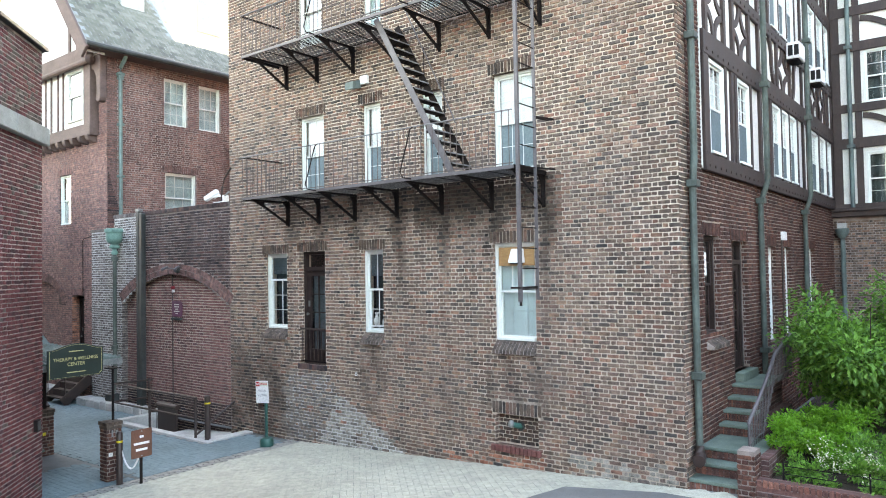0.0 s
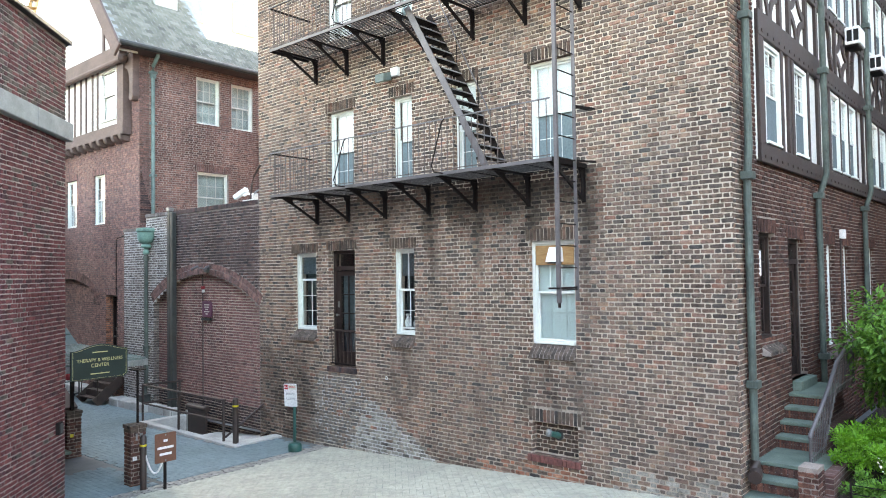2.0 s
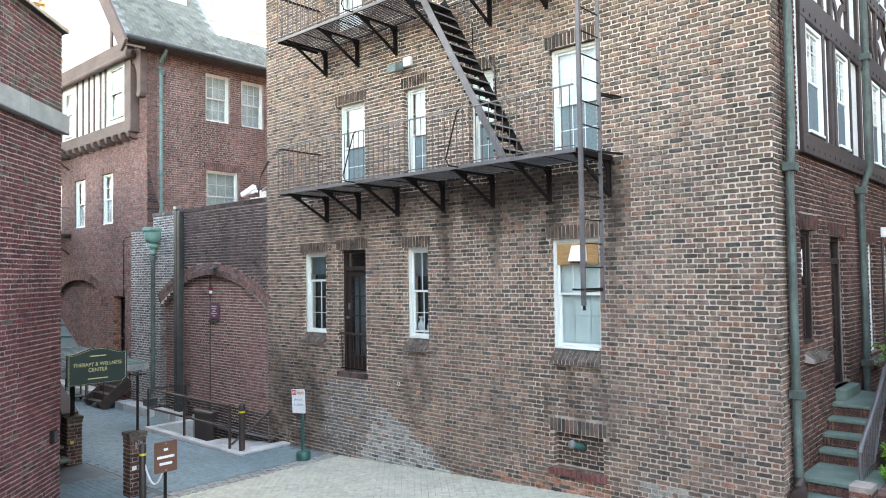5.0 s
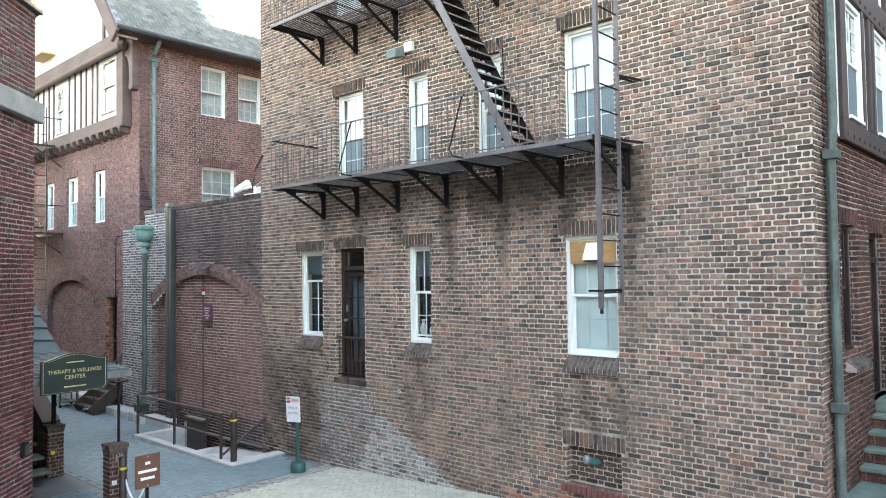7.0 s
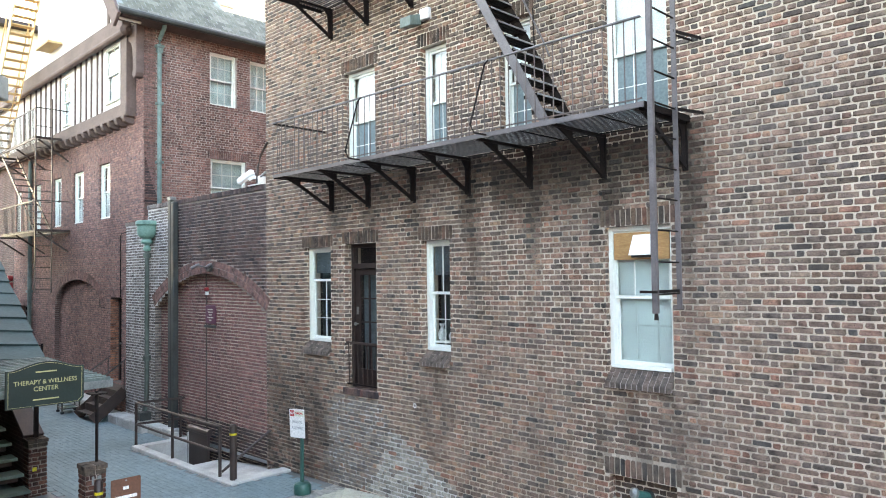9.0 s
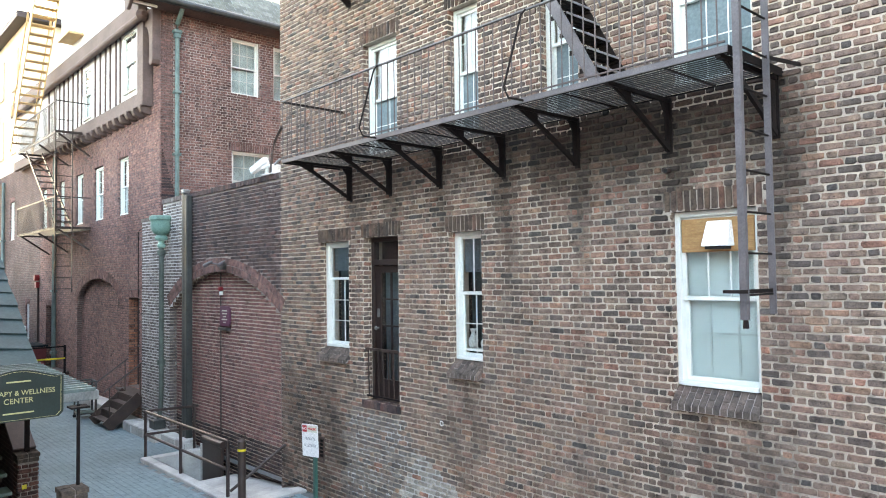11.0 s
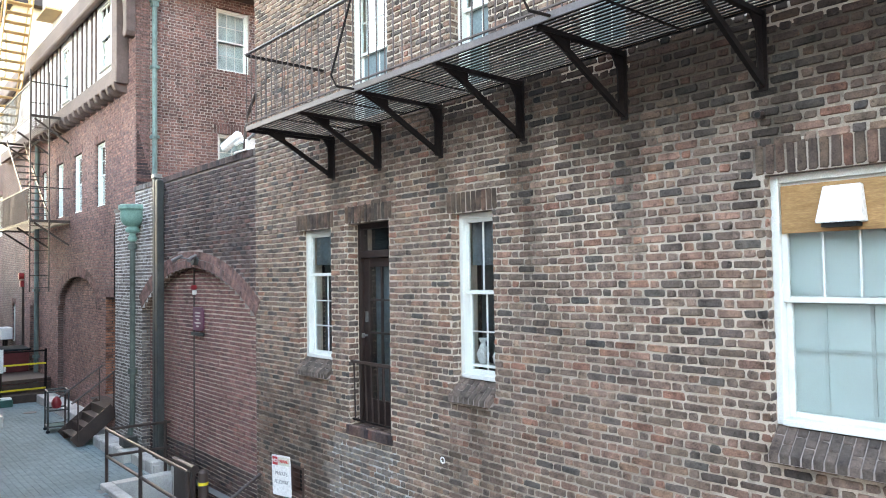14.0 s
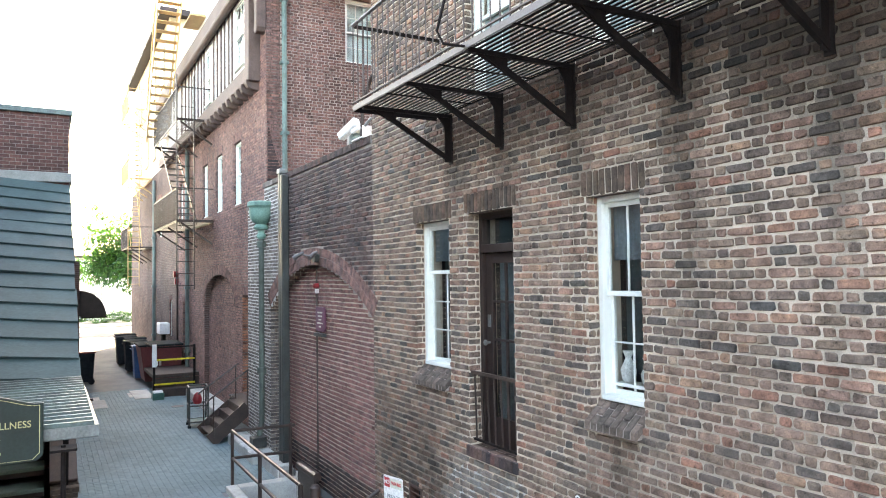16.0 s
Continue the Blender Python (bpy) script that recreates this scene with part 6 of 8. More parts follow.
# ---- gate piers, chain, brown notice ----
def brick_pier(label, x, y, w, d, h, cap=True):
    z = gz(x) - 0.03
    p = thing("brick_pier", label, "pier", (x, y, z), group="brick gate piers")
    part("core", Mesher().box(x - w / 2 + 0.006, x + w / 2 - 0.006, y - d / 2 + 0.006, y + d / 2 - 0.006, z, z + h), M_MORTARMID, p)
    me = Mesher()
    for o, u, nn, ww in (((x - w / 2, y - d / 2), (1, 0, 0), (0, -1, 0), w), ((x + w / 2, y - d / 2), (0, 1, 0), (1, 0, 0), d), ((x + w / 2, y + d / 2), (-1, 0, 0), (0, 1, 0), w), ((x - w / 2, y + d / 2), (0, -1, 0), (-1, 0, 0), d)):
        pl = Plane((o[0], o[1], z), u, nn)
        lay(me, pl, 0, ww, 0, h, proud=0.006)
    tagged(part("bricks", me, M_BRICKDEEP, p), kind="stuff")
    if cap:
        for r in range(2):
            o = 0.012 + 0.012 * r
            for k in range(2):
                for m in range(2):
                    part("cap_brick", Mesher().box(x - w / 2 - o + k * (w / 2 + o) + 0.004, x - w / 2 - o + (k + 1) * (w / 2 + o) - 0.004, y - d / 2 - o + m * (d / 2 + o) + 0.004, y - d / 2 - o + (m + 1) * (d / 2 + o) - 0.004,
                                                   z + h + r * 0.064, z + h + 0.058 + r * 0.064 + rng.uniform(-0.004, 0.004)), M_BRICKDIM, p, bevel=0.005)
        part("cap_bed", Mesher().box(x - w / 2, x + w / 2, y - d / 2, y + d / 2, z + h, z + h + 0.115), M_MORTARMID, p)
    return p


pa = brick_pier("red brick gate pier with a roof post on it", -11.93, 6.06, 0.245, 0.245, 0.9)
for k in range(2):
    part("number_bar", Mesher().box(-11.802, -11.796, 6.01 + k * 0.07, 6.04 + k * 0.085, 0.74, 0.85), M_GREYMETAL, pa)
part("step_light", Mesher().box(-11.802, -11.792, 5.96, 6.03, 0.42, 0.48), M_SIGNWHITE, pa)
pb = brick_pier("red brick pier at the foot of the covered stair", -14.84, 6.21, 0.26, 0.26, 0.8)
part("step_light", Mesher().box(-14.704, -14.695, 6.13, 6.19, 0.36, 0.42), M_YELLOW, pb)
ch = Mesher()
pts = []
for k in range(25):
    t = k / 24
    x, y = -11.48 + t * 0.3, 5.98 + t * 0.22
    pts.append((x, y, 0.72 - 0.42 * (1 - (2 * t - 1) ** 2) - 0.05 * t))
ch.tube(pts, 0.014, 6)
tagged(part("chain", ch, M_CHAIN), "white plastic chain hanging from the bollard", "chain")
bs = thing("brown_sign", "brown sheet metal notice with plain bars on a black post", "sign", (-11.17, 6.2, 0))
BM = Matrix.Translation((-11.17, 6.19, 0.69)) @ Matrix.Rotation(radians(90), 4, "Z") @ Matrix.Rotation(radians(90), 4, "X")
part("plate", sign_plate(Mesher(), BM, 0.36, 0.46), M_BROWNSIGN, bs)
for w, y in ((0.07, 0.11), (0.27, 0.0), (0.2, -0.1)):
    part("text_bar", Mesher().prism([(-w / 2, y - 0.019), (w / 2, y - 0.019), (w / 2, y + 0.019), (-w / 2, y + 0.019)], 0.002, BM @ Matrix.Translation((0, 0, 0.004))), M_SIGNWHITE, bs)
for y in (0.2, -0.2):
    part("bolt", Mesher().tube([BM @ Vector((0, y, 0.004)), BM @ Vector((0, y, 0.012))], 0.012, 8), M_GREYMETAL, bs)
part("post", Mesher().box(-11.2, -11.175, 6.17, 6.21, gz(-11.2) - 0.02, 0.6), M_IRON, bs)

# ---- entrance of the covered stair: sign, porch roof, stair ----
gs = thing("hanging_sign", "dark green shaped sign with gold lettering and line border", "sign", (-12.4, 5.69, 1.7))
GM = Matrix.Translation((-12.08, 5.545, 2.03)) @ Matrix.Rotation(radians(90), 4, "Z") @ Matrix.Rotation(radians(90), 4, "X")
def sign_outline(s):
    w, h = 0.45 * s, 0.245 * s
    o = [(-w, -h), (w - 0.05, -h), (w, -h + 0.05), (w, h - 0.02)]
    for k in range(13):
        t = k / 12
        o.append((w * 0.86 - 1.72 * w * t, h - 0.02 + 0.09 * s * math.sin(math.pi * t) ** 1.3))
    return o + [(-w, h - 0.02)]
part("board", Mesher().prism(sign_outline(1.0), 0.035, GM), M_GREENSIGN, gs, bevel=0.004)
inner, outer = sign_outline(0.93), sign_outline(0.942)
me = Mesher()
for k in range(len(inner)):
    k2 = (k + 1) % len(inner)
    me.add([GM @ Vector((*q, 0.0375)) for q in (inner[k], inner[k2], outer[k2], outer[k])], [(0, 1, 2, 3)])
part("border", me, M_GOLD, gs)
GT = lambda y: GM @ Matrix.Translation((0, y, 0.037))
text_part("letters", "THERAPY & WELLNESS", 0.078, GT(0.06), M_GOLD, gs, squeeze=0.92)
text_part("letters", "CENTER", 0.082, GT(-0.025), M_GOLD, gs, squeeze=0.95)
part("text_bar", Mesher().prism([(-0.12, 0.178), (0.12, 0.178), (0.12, 0.194), (-0.12, 0.194)], 0.0015, GM @ Matrix.Translation((0, 0, 0.036))), M_GOLD, gs)
part("text_bar", Mesher().prism([(-0.15, -0.164), (0.15, -0.164), (0.15, -0.148), (-0.15, -0.148)], 0.0015, GM @ Matrix.Translation((0, 0, 0.036))), M_GOLD, gs)
part("hanger", Mesher().tube([(-12.1, 5.3, 1.85), (-12.2, 5.3, 1.9)], 0.012, 6).tube([(-12.1, 5.8, 1.85), (-12.2, 5.8, 1.9)], 0.012, 6), M_IRON, gs)

PR = thing("porch_roof", "grey-green shingled lean-to roof with a ribbed metal eave", "porch roof", (-13, 5.6, 2.0))
rx0, rz0, rx1, rz1, ry0, ry1 = -14.95, 2.06, -19.85, 5.01, 3.2, 6.38
nb = 14
for k in range(nb):
    ta, tb = k / nb, (k + 1.12) / nb
    xa, za, xb, zb2 = rx0 + (rx1 - rx0) * ta, rz0 + (rz1 - rz0) * ta, rx0 + (rx1 - rx0) * min(tb, 1), rz0 + (rz1 - rz0) * min(tb, 1)
    nx, nz = 0.52, 0.855
    j = rng.uniform(-0.012, 0.012)
    h = 0.28 - 0.06 * (k % 5 == 0)
    me = Mesher().add([(xa + nx * 0.035, ry0, za + nz * 0.035 + h), (xa + nx * 0.035, ry1 + j, za + nz * 0.035), (xb, ry1 + j, zb2), (xb, ry0, zb2 + h), (xa, ry0, za + h), (xa, ry1 + j, za), (xb, ry1 + j, zb2 - 0.03), (xb, ry0, zb2 - 0.03 + h)],
                      [(0, 1, 2, 3), (7, 6, 5, 4), (0, 4, 5, 1), (1, 5, 6, 2), (2, 6, 7, 3), (3, 7, 4, 0)])
    part("shingle_board", me, M_SHINGLE, PR)
me = Mesher()
for k in range(17):
    x = rx0 - 0.02 + k * 0.163
    z = 2.1 - k * 0.005
    me.box(x, x + 0.16, ry0, ry1 + 0.0, z - 0.02, z).box(x + 0.13, x + 0.17, ry0, ry1 + 0.002, z - 0.005, z + 0.025)
part("ribbed_eave", me, M_PIPEGREY, PR)
part("fascia", Mesher().box(-12.25, -12.2, ry0, ry1 + 0.04, 1.9, 2.01).box(-14.95, -12.25, ry1 - 0.02, ry1 + 0.04, 1.9, 2.01), M_GREYMETAL, PR, "dull metal fascia", bevel=0.008)
part("soffit", Mesher().box(-14.95, -12.25, ry0, ry1 - 0.02, 1.95, 1.98), M_TIMBER, PR)
part("roof_post", Mesher().tube([(-12.0, 6.14, 0.96), (-12.0, 6.14, 1.9)], 0.02, 10).box(-12.1, -11.9, 6.04, 6.24, 1.86, 1.88), M_IRON, PR)
part("roof_post", Mesher().box(-14.88, -14.82, 6.19, 6.25, 0.86, 1.95), M_IRON, PR)
CS = thing("covered_stair", "dark timber stair rising under the porch roof", "stair", (-13.5, 5.3, 0))
for k in range(13):
    x = -14.3 - k * 0.34
    z = 0.0 + (k + 1) * 0.185
    part("tread", Mesher().box(x - 0.36, x, 4.4, 6.0, z - 0.05, z), M_BLUESTONE, CS, bevel=0.006)
    part("riser", Mesher().box(x - 0.36, x - 0.34, 4.4, 6.0, z - 0.19, z - 0.05), M_WOODSTAIR, CS)
me = Mesher().add([(-14.97, 6.08, 0.82), (-19.85, 6.08, 3.36), (-19.85, 6.08, -0.15), (-14.97, 6.08, -0.15), (-14.97, 6.32, 0.82), (-19.85, 6.32, 3.36), (-19.85, 6.32, -0.15), (-14.97, 6.32, -0.15)],
                  [(0, 1, 2, 3), (7, 6, 5, 4), (0, 4, 5, 1), (1, 5, 6, 2), (2, 6, 7, 3), (3, 7, 4, 0)])
part("side_wall", me, M_FARBRICK, CS)
part("capping", Mesher().beam((-14.9, 6.2, 0.88), (-19.85, 6.2, 3.46), 0.3, 0.05), M_TIMBER, CS, "brown sloping handrail board", bevel=0.008)
# unseen panel added to keep daylight off the stair
part("shade_panel", Mesher().box(-19.85, -14.4, 4.3, 4.38, -0.1, 4.9), M_TIMBER, CS)
part("back_wall", Mesher().box(-19.89, -19.86, 3.2, 6.3, 0, 4.9), M_TIMBER, CS)

ob = thing("outlet_box", "small black electric box on dark red brick", "electric box", P_SKEW.p(0.28, 1.1, 0))
part("case", slab(Mesher(), P_SKEW, 0.2, 0.34, 1.08, 1.26, 0.002, 0.06), M_IRON, ob, bevel=0.008)
part("cover", slab(Mesher(), P_SKEW, 0.22, 0.32, 1.1, 1.24, 0.06, 0.07), M_PIPEDARK, ob)

# ---- small fixings on the front ----
st = thing("pipe_stub", "short rusty pipe stub out of the brick wall", "pipe", (-6.48, F, 4.25))
part("pipe", Mesher().tube([(-6.48, F + 0.03, 4.26), (-6.48, F - 0.07, 4.25)], 0.026, 12), M_IRONBROWN, st, smooth=True)
# black disc paints the dark of the pipe's hollow
part("bore_shade", Mesher().tube([(-6.48, F - 0.068, 4.25), (-6.48, F - 0.0715, 4.25)], 0.019, 12), M_DARKROOM, st)
st = thing("wall_anchor", "small pale metal ring anchor on the brick wall", "anchor", (-9.64, F, 1.5))
ring = [(-9.64 + 0.028 * math.cos(a * 0.524), F - 0.016, 1.5 + 0.028 * math.sin(a * 0.524)) for a in range(13)]
part("ring", Mesher().tube(ring, 0.008, 6), M_SIGNWHITE, st, smooth=True)
part("plate", Mesher().tube([(-9.64, F + 0.0, 1.5), (-9.64, F - 0.012, 1.5)], 0.026, 12), M_GREYMETAL, st)
st = thing("bent_conduit", "rusty brown bent conduit from the wall to the coping", "conduit", (-13.85, F - 0.02, 5.07))
part("tube", Mesher().tube([(-13.5, F - 0.03, 5.83), (-13.6, F - 0.03, 5.74), (-13.74, F - 0.03, 5.6), (-13.82, F - 0.03, 5.42), (-13.87, F - 0.03, 5.06)], 0.024, 8), M_IRONBROWN, st, smooth=True)
w = OPEN["w3"]
gb = thing("inner_sash", "pale inner sash bars behind the storm pane", "window bars", P_MAIN.p(w[0], 2.4, -0.18))
for k in (1, 2):
    c = w[0] + (w[1] - w[0]) * k / 3
    part("bar", slab(Mesher(), P_MAIN, c - 0.01, c + 0.01, 2.4, 3.05, -0.196, -0.186), M_PALEBAR, gb)
part("bar", slab(Mesher(), P_MAIN, w[0] + 0.1, w[1] - 0.1, 2.76, 2.78, -0.185, -0.18), M_PALEBAR, gb)


# ---- closing of the buildings, out of sight ----
# unseen walls and roofs added so no sun leaks through the openings
me = Mesher()
me.box(XL, XL + 0.3, F + 0.33, 34, 0, 12).box(XL, SX + 0.3, 33.7, 34, 0, 12).box(SX - 0.33, SX, YR, 34, 0, 12).box(SX - 0.33, 8, YR + 0.33, YR + 0.6, 0, 13).box(XL, SX, F, 34, 12.0, 12.2)
tagged(part("wall_closing_main", me, M_FARBRICKY), "unseen plain walls and flat roof added to keep sun out of the main building", "wall", kind="structure")
me = Mesher()
me.box(-46.5, LX, LY + 3.9, LY + 4.2, 0, 7.7).box(-46.5, LX - 0.3, LY + 0.3, LY + 4.2, 7.6, 7.7).box(-46.5, -46.2, LY + 0.3, LY + 4, 0, 7.7).box(LX - 9, LX - 0.3, 24, 24.3, 0, 9.9)
tagged(part("wall_closing_house", me, M_FARBRICKY), "unseen plain walls added to keep sun out of the corner house", "wall", kind="structure")

# unseen wall added to cut skylight on the side wall and bed
tagged(part("wall_shading_east", Mesher().box(7.0, 7.3, 12.0, YR, 0, 11).box(7.0, 20, 11.7, 12, 0, 11), M_FARBRICKY), "unseen plain wall added to shade the garden court", "wall", kind="structure")
# unseen walls added to show in the panes and dim the ground
tagged(part("wall_closing_south", Mesher().box(-24, 26, -16.3, -16, -0.5, 8).box(25.7, 26, -16, 12, -0.5, 8), M_FARBRICK), "unseen plain walls added for window reflections and a darker court", "wall", kind="structure")

# ---- half-timbering of the side wall ----
P_HT = Plane((SX + 0.03, 0, 0), (0, 1, 0), (1, 0, 0))
me = Mesher()
backing(me, P_HT, TIMBER0, YR, 4.9, 12.0, TIMH, 0.028)
ht = tagged(part("wall_stucco_side", me, M_STUCCO), "white stucco between dark brown timbers", "wall", kind="structure")
for za, zb in ((4.86, 5.13), (6.62, 6.98), (7.86, 8.08), (9.62, 9.95)):
    me = Mesher()
    slab(me, P_HT, TIMBER0, YR, za, zb, 0.0, 0.055)
    part("beam", me, M_TIMBER, ht, bevel=0.008)
    for k in range(40):
        q = TIMBER0 + 0.15 + k * 0.27
        if q < YR:
            part("peg", slab(Mesher(), P_HT, q - 0.018, q + 0.018, za + 0.06, za + 0.1, 0.05, 0.068), M_TIMBER, ht)
stiles = [(10.6, 10.84), (11.64, 11.76), (12.02, 12.14), (12.22, 12.34), (13.12, 13.24), (13.78, 13.92), (14.2, 14.32), (14.56, 14.7), (15.41, 15.49), (16.11, 16.19), (16.87, 16.99), (17.5, 17.62), (17.98, 18.1),
          (18.28, 18.4), (19.22, 19.38), (20.22, 20.33), (20.97, 21.1), (21.18, 21.3)]
for a, b in stiles:
    for za, zb in ((5.13, 6.62), (8.08, 9.62)):
        part("post", slab(Mesher(), P_HT, a, b, za, zb, 0.0, 0.05), M_TIMBER, ht, bevel=0.006)


def star_panel(pl, a, b, za, zb, parent):
    """Four curved braces that leave a white pointed star between them."""
    w, h = b - a, zb - za
    for cu, cz, a0 in ((a, za, 0), (b, za, 90), (b, zb, 180), (a, zb, 270)):
        me = Mesher()
        n = 8
        pts = []
        for k in range(n + 1):
            t = radians(a0 + 90 * k / n)
            pts.append((math.cos(t), math.sin(t)))
        for k in range(n):
            q = []
            for (c, s), r in ((pts[k], 0.38), (pts[k + 1], 0.38), (pts[k + 1], 0.51), (pts[k], 0.51)):
                q.append((cu + c * r * w, cz + s * r * h))
            f = [pl.p(u, z, 0.03) for u, z in q]
            g = [pl.p(u, z, 0.0) for u, z in q]
            me.add(g + f, [(4, 5, 6, 7), (0, 1, 5, 4), (1, 2, 6, 5), (2, 3, 7, 6), (3, 0, 4, 7)])
        part("curved_brace", me, M_TIMBER, parent)


for za, zb in ((6.98, 7.86), (9.95, 10.8)):
    for a, b in ((10.84, 11.64), (12.25, 13.12), (15.3, 16.3), (18.4, 19.25), (19.4, 20.2)):
        star_panel(P_HT, a, b, za, zb, ht)
        for q in (a - 0.12, b):
            part("post", slab(Mesher(), P_HT, q, q + 0.12, za, zb, 0.0, 0.052), M_TIMBER, ht)
    for a, b in ((14.55, 15.18), (17.05, 16.42)):
        me = Mesher()
        for k in range(8):
            t0, t1 = k / 8, (k + 1) / 8
            f = lambda t: (a + (b - a) * (0.15 + 0.6 * t + 0.1 * math.sin(2 * math.pi * t)), zb - (zb - za) * t)
            p0, p1 = f(t0), f(t1)
            me.beam(P_HT.p(*p0, 0.025), P_HT.p(*p1, 0.025), 0.12, 0.05, up=(1, 0, 0))
        part("curved_brace", me, M_TIMBER, ht)
    for q in (13.78, 14.2, 17.5, 17.98, 20.6, 21.18):
        part("post", slab(Mesher(), P_HT, q, q + 0.12, za, zb, 0.0, 0.05), M_TIMBER, ht)

# ---- half-timbering of the rear wing ----
P_RT = Plane((0, YR - 0.03, 0), (1, 0, 0), (0, -1, 0))
me = Mesher()
backing(me, P_RT, SX + 0.09, 8.0, 4.9, 13.0, REARW, 0.028)
rt = tagged(part("wall_stucco_rear", me, M_STUCCO), "white stucco of the rear wing between dark timbers", "wall", kind="structure")
for za, zb in ((4.88, 5.0), (6.45, 6.72), (7.4, 7.62), (9.0, 9.25), (9.95, 10.2)):
    part("beam", slab(Mesher(), P_RT, SX + 0.09, 8, za, zb, 0.0, 0.06), M_TIMBER, rt, bevel=0.008)
for a, b in ((SX + 0.09, -3.1), (-2.78, -2.62), (-1.35, -1.2), (-0.2, -0.05), (1.45, 1.6)):
    part("post", slab(Mesher(), P_RT, a, b, 4.9, 13.0, 0.0, 0.05), M_TIMBER, rt, bevel=0.006)
for za, zb in ((6.72, 7.4), (9.25, 9.95)):
    me = Mesher()
    for k in range(10):
        t0, t1 = k / 10, (k + 1) / 10
        f = lambda t: (-2.6 + 1.2 * t, zb - 0.1 - (zb - za - 0.2) * (3 * t * t - 2 * t ** 3))
        me.beam(P_RT.p(*f(t0), 0.025), P_RT.p(*f(t1), 0.025), 0.05, 0.14, up=(0, 0, 1))
    part("curved_brace", me, M_TIMBER, rt)
dp = thing("downpipe", "dark verdigris downpipe on the rear wing", "downpipe", (-2.85, YR - 0.15, 4.9))
part("pipe", Mesher().tube([(-2.88, YR - 0.16, 12.5), (-2.88, YR - 0.16, 4.9)], 0.055, 10), M_PIPEGREY, dp, smooth=True)
for z in (6.5, 9.1):
    part("strap", Mesher().box(-2.97, -2.79, YR - 0.24, YR - 0.08, z - 0.04, z + 0.04), M_PIPEGREY, dp)
dp = thing("downpipe", "dark copper downpipe with a funnel head by the rear wall", "downpipe", (-3.28, YR - 0.12, 0.8))
part("pipe", Mesher().tube([(-3.15, YR - 0.13, 4.2), (-3.15, YR - 0.13, 0.8)], 0.06, 10), M_PIPEGREY, dp, smooth=True)
part("leader_head", Mesher().lathe([(0.06, 4.1), (0.14, 4.2), (0.17, 4.3), (0.17, 4.36), (0.1, 4.36)], -3.15, YR - 0.19, 12), M_PIPEGREY, dp, smooth=True)
part("outlet", Mesher().box(-3.25, -3.05, YR - 0.3, YR - 0.02, 4.36, 4.5), M_CONCRETE, dp)


def window_ac(y, z):
    a = thing("air_conditioner", "white window air conditioner with dark grilles", "air conditioner", (SX + 0.1, y, z), group="window air conditioners")
    d = 0.34
    part("case", Mesher().box(SX + 0.08, SX + d, y - 0.27, y + 0.27, z, z + 0.34), M_SIGNWHITE, a, bevel=0.015)
    part("side_grille", Mesher().box(SX + 0.12, SX + 0.21, y - 0.276, y - 0.26, z + 0.06, z + 0.28), M_DARKROOM, a)
    part("side_grille", Mesher().box(SX + 0.235, SX + 0.325, y - 0.276, y - 0.26, z + 0.06, z + 0.28), M_DARKROOM, a)
    part("support", Mesher().box(SX + 0.08, SX + 0.3, y - 0.25, y + 0.25, z - 0.03, z - 0.002), M_IRON, a)


window_ac(16.28, 7.72)
window_ac(18.58, 7.68)

# ---- side door, steps, rail ----
u0, u1, z0, z1 = SIDE["sdoor"]
glazed_door("door_2", "dark brown glazed side door above stone steps", P_SIDE, u0, u1, z0, z1, 0.1, 3.5, 2, 4, M_DOORPAINT)
glazed_door("door_3", "dark door in the alley front", P_FRONT, *FRW["hdoor"], 0.22, 2.75, 1, 2, M_DOORPAINT)
glazed_door("door_4", "dark service door of the alley front", P_FRONT, *FRW["hdoor2"], 0.15, 2.3, 1, 2, M_DOORPAINT)
notice = thing("paper_notice", "white notice sheets fixed inside the side window", "notice", P_SIDE.p(10.75, 3.3, -0.08))
for k in range(3):
    part("sheet", slab(Mesher(), P_SIDE, 10.68, 10.98, 3.3 + k * 0.12, 3.41 + k * 0.12, -0.088, -0.083), M_SIGNWHITE, notice)
jb = thing("junction_box", "small white electric box with a conduit on the side wall", "electric box", P_SIDE.p(15.42, 3.95, 0.01))
part("case", slab(Mesher(), P_SIDE, 15.34, 15.5, 3.93, 4.1, 0.012, 0.1), M_SIGNWHITE, jb, bevel=0.008)
part("conduit", Mesher().tube([P_SIDE.p(15.36, 3.95, 0.03), P_SIDE.p(15.36, 1.3, 0.03)], 0.018, 8), M_IRONBROWN, jb, smooth=True)
w = OPEN["w2"]
tagged(part("window_shelf", slab(Mesher(), P_MAIN, w[0] + 0.05, w[1] - 0.05, 2.4, 2.425, -0.32, -0.18), M_WHITE), "white inner sill behind the window panes", "shelf")
for x, z, h in ((-9.33, 2.425, 0.24), (-9.12, 2.425, 0.2)):
    y = F + 0.25
    tagged(part("vase", Mesher().lathe([(0.03, z), (0.05, z + 0.02 * h / 0.2), (0.062, z + h * 0.4), (0.03, z + h * 0.7), (0.022, z + h * 0.8), (0.045, z + h)], x, y, 14), M_SIGNWHITE, smooth=True), "small white pottery vase inside the window", "vase")
steps = thing("entrance_steps", "bluestone and brick steps up to the side door", "steps", (-2.97, 10.5, 0.4))
SWID = (SX + 0.01, -2.55)
levels = [(9.72, 10.0, 0.57), (9.98, 10.26, 0.735), (10.24, 11.12, 0.9), (11.08, 11.36, 1.065), (11.32, 11.6, 1.23), (11.56, 11.84, 1.395), (11.8, 13.1, 1.56)]
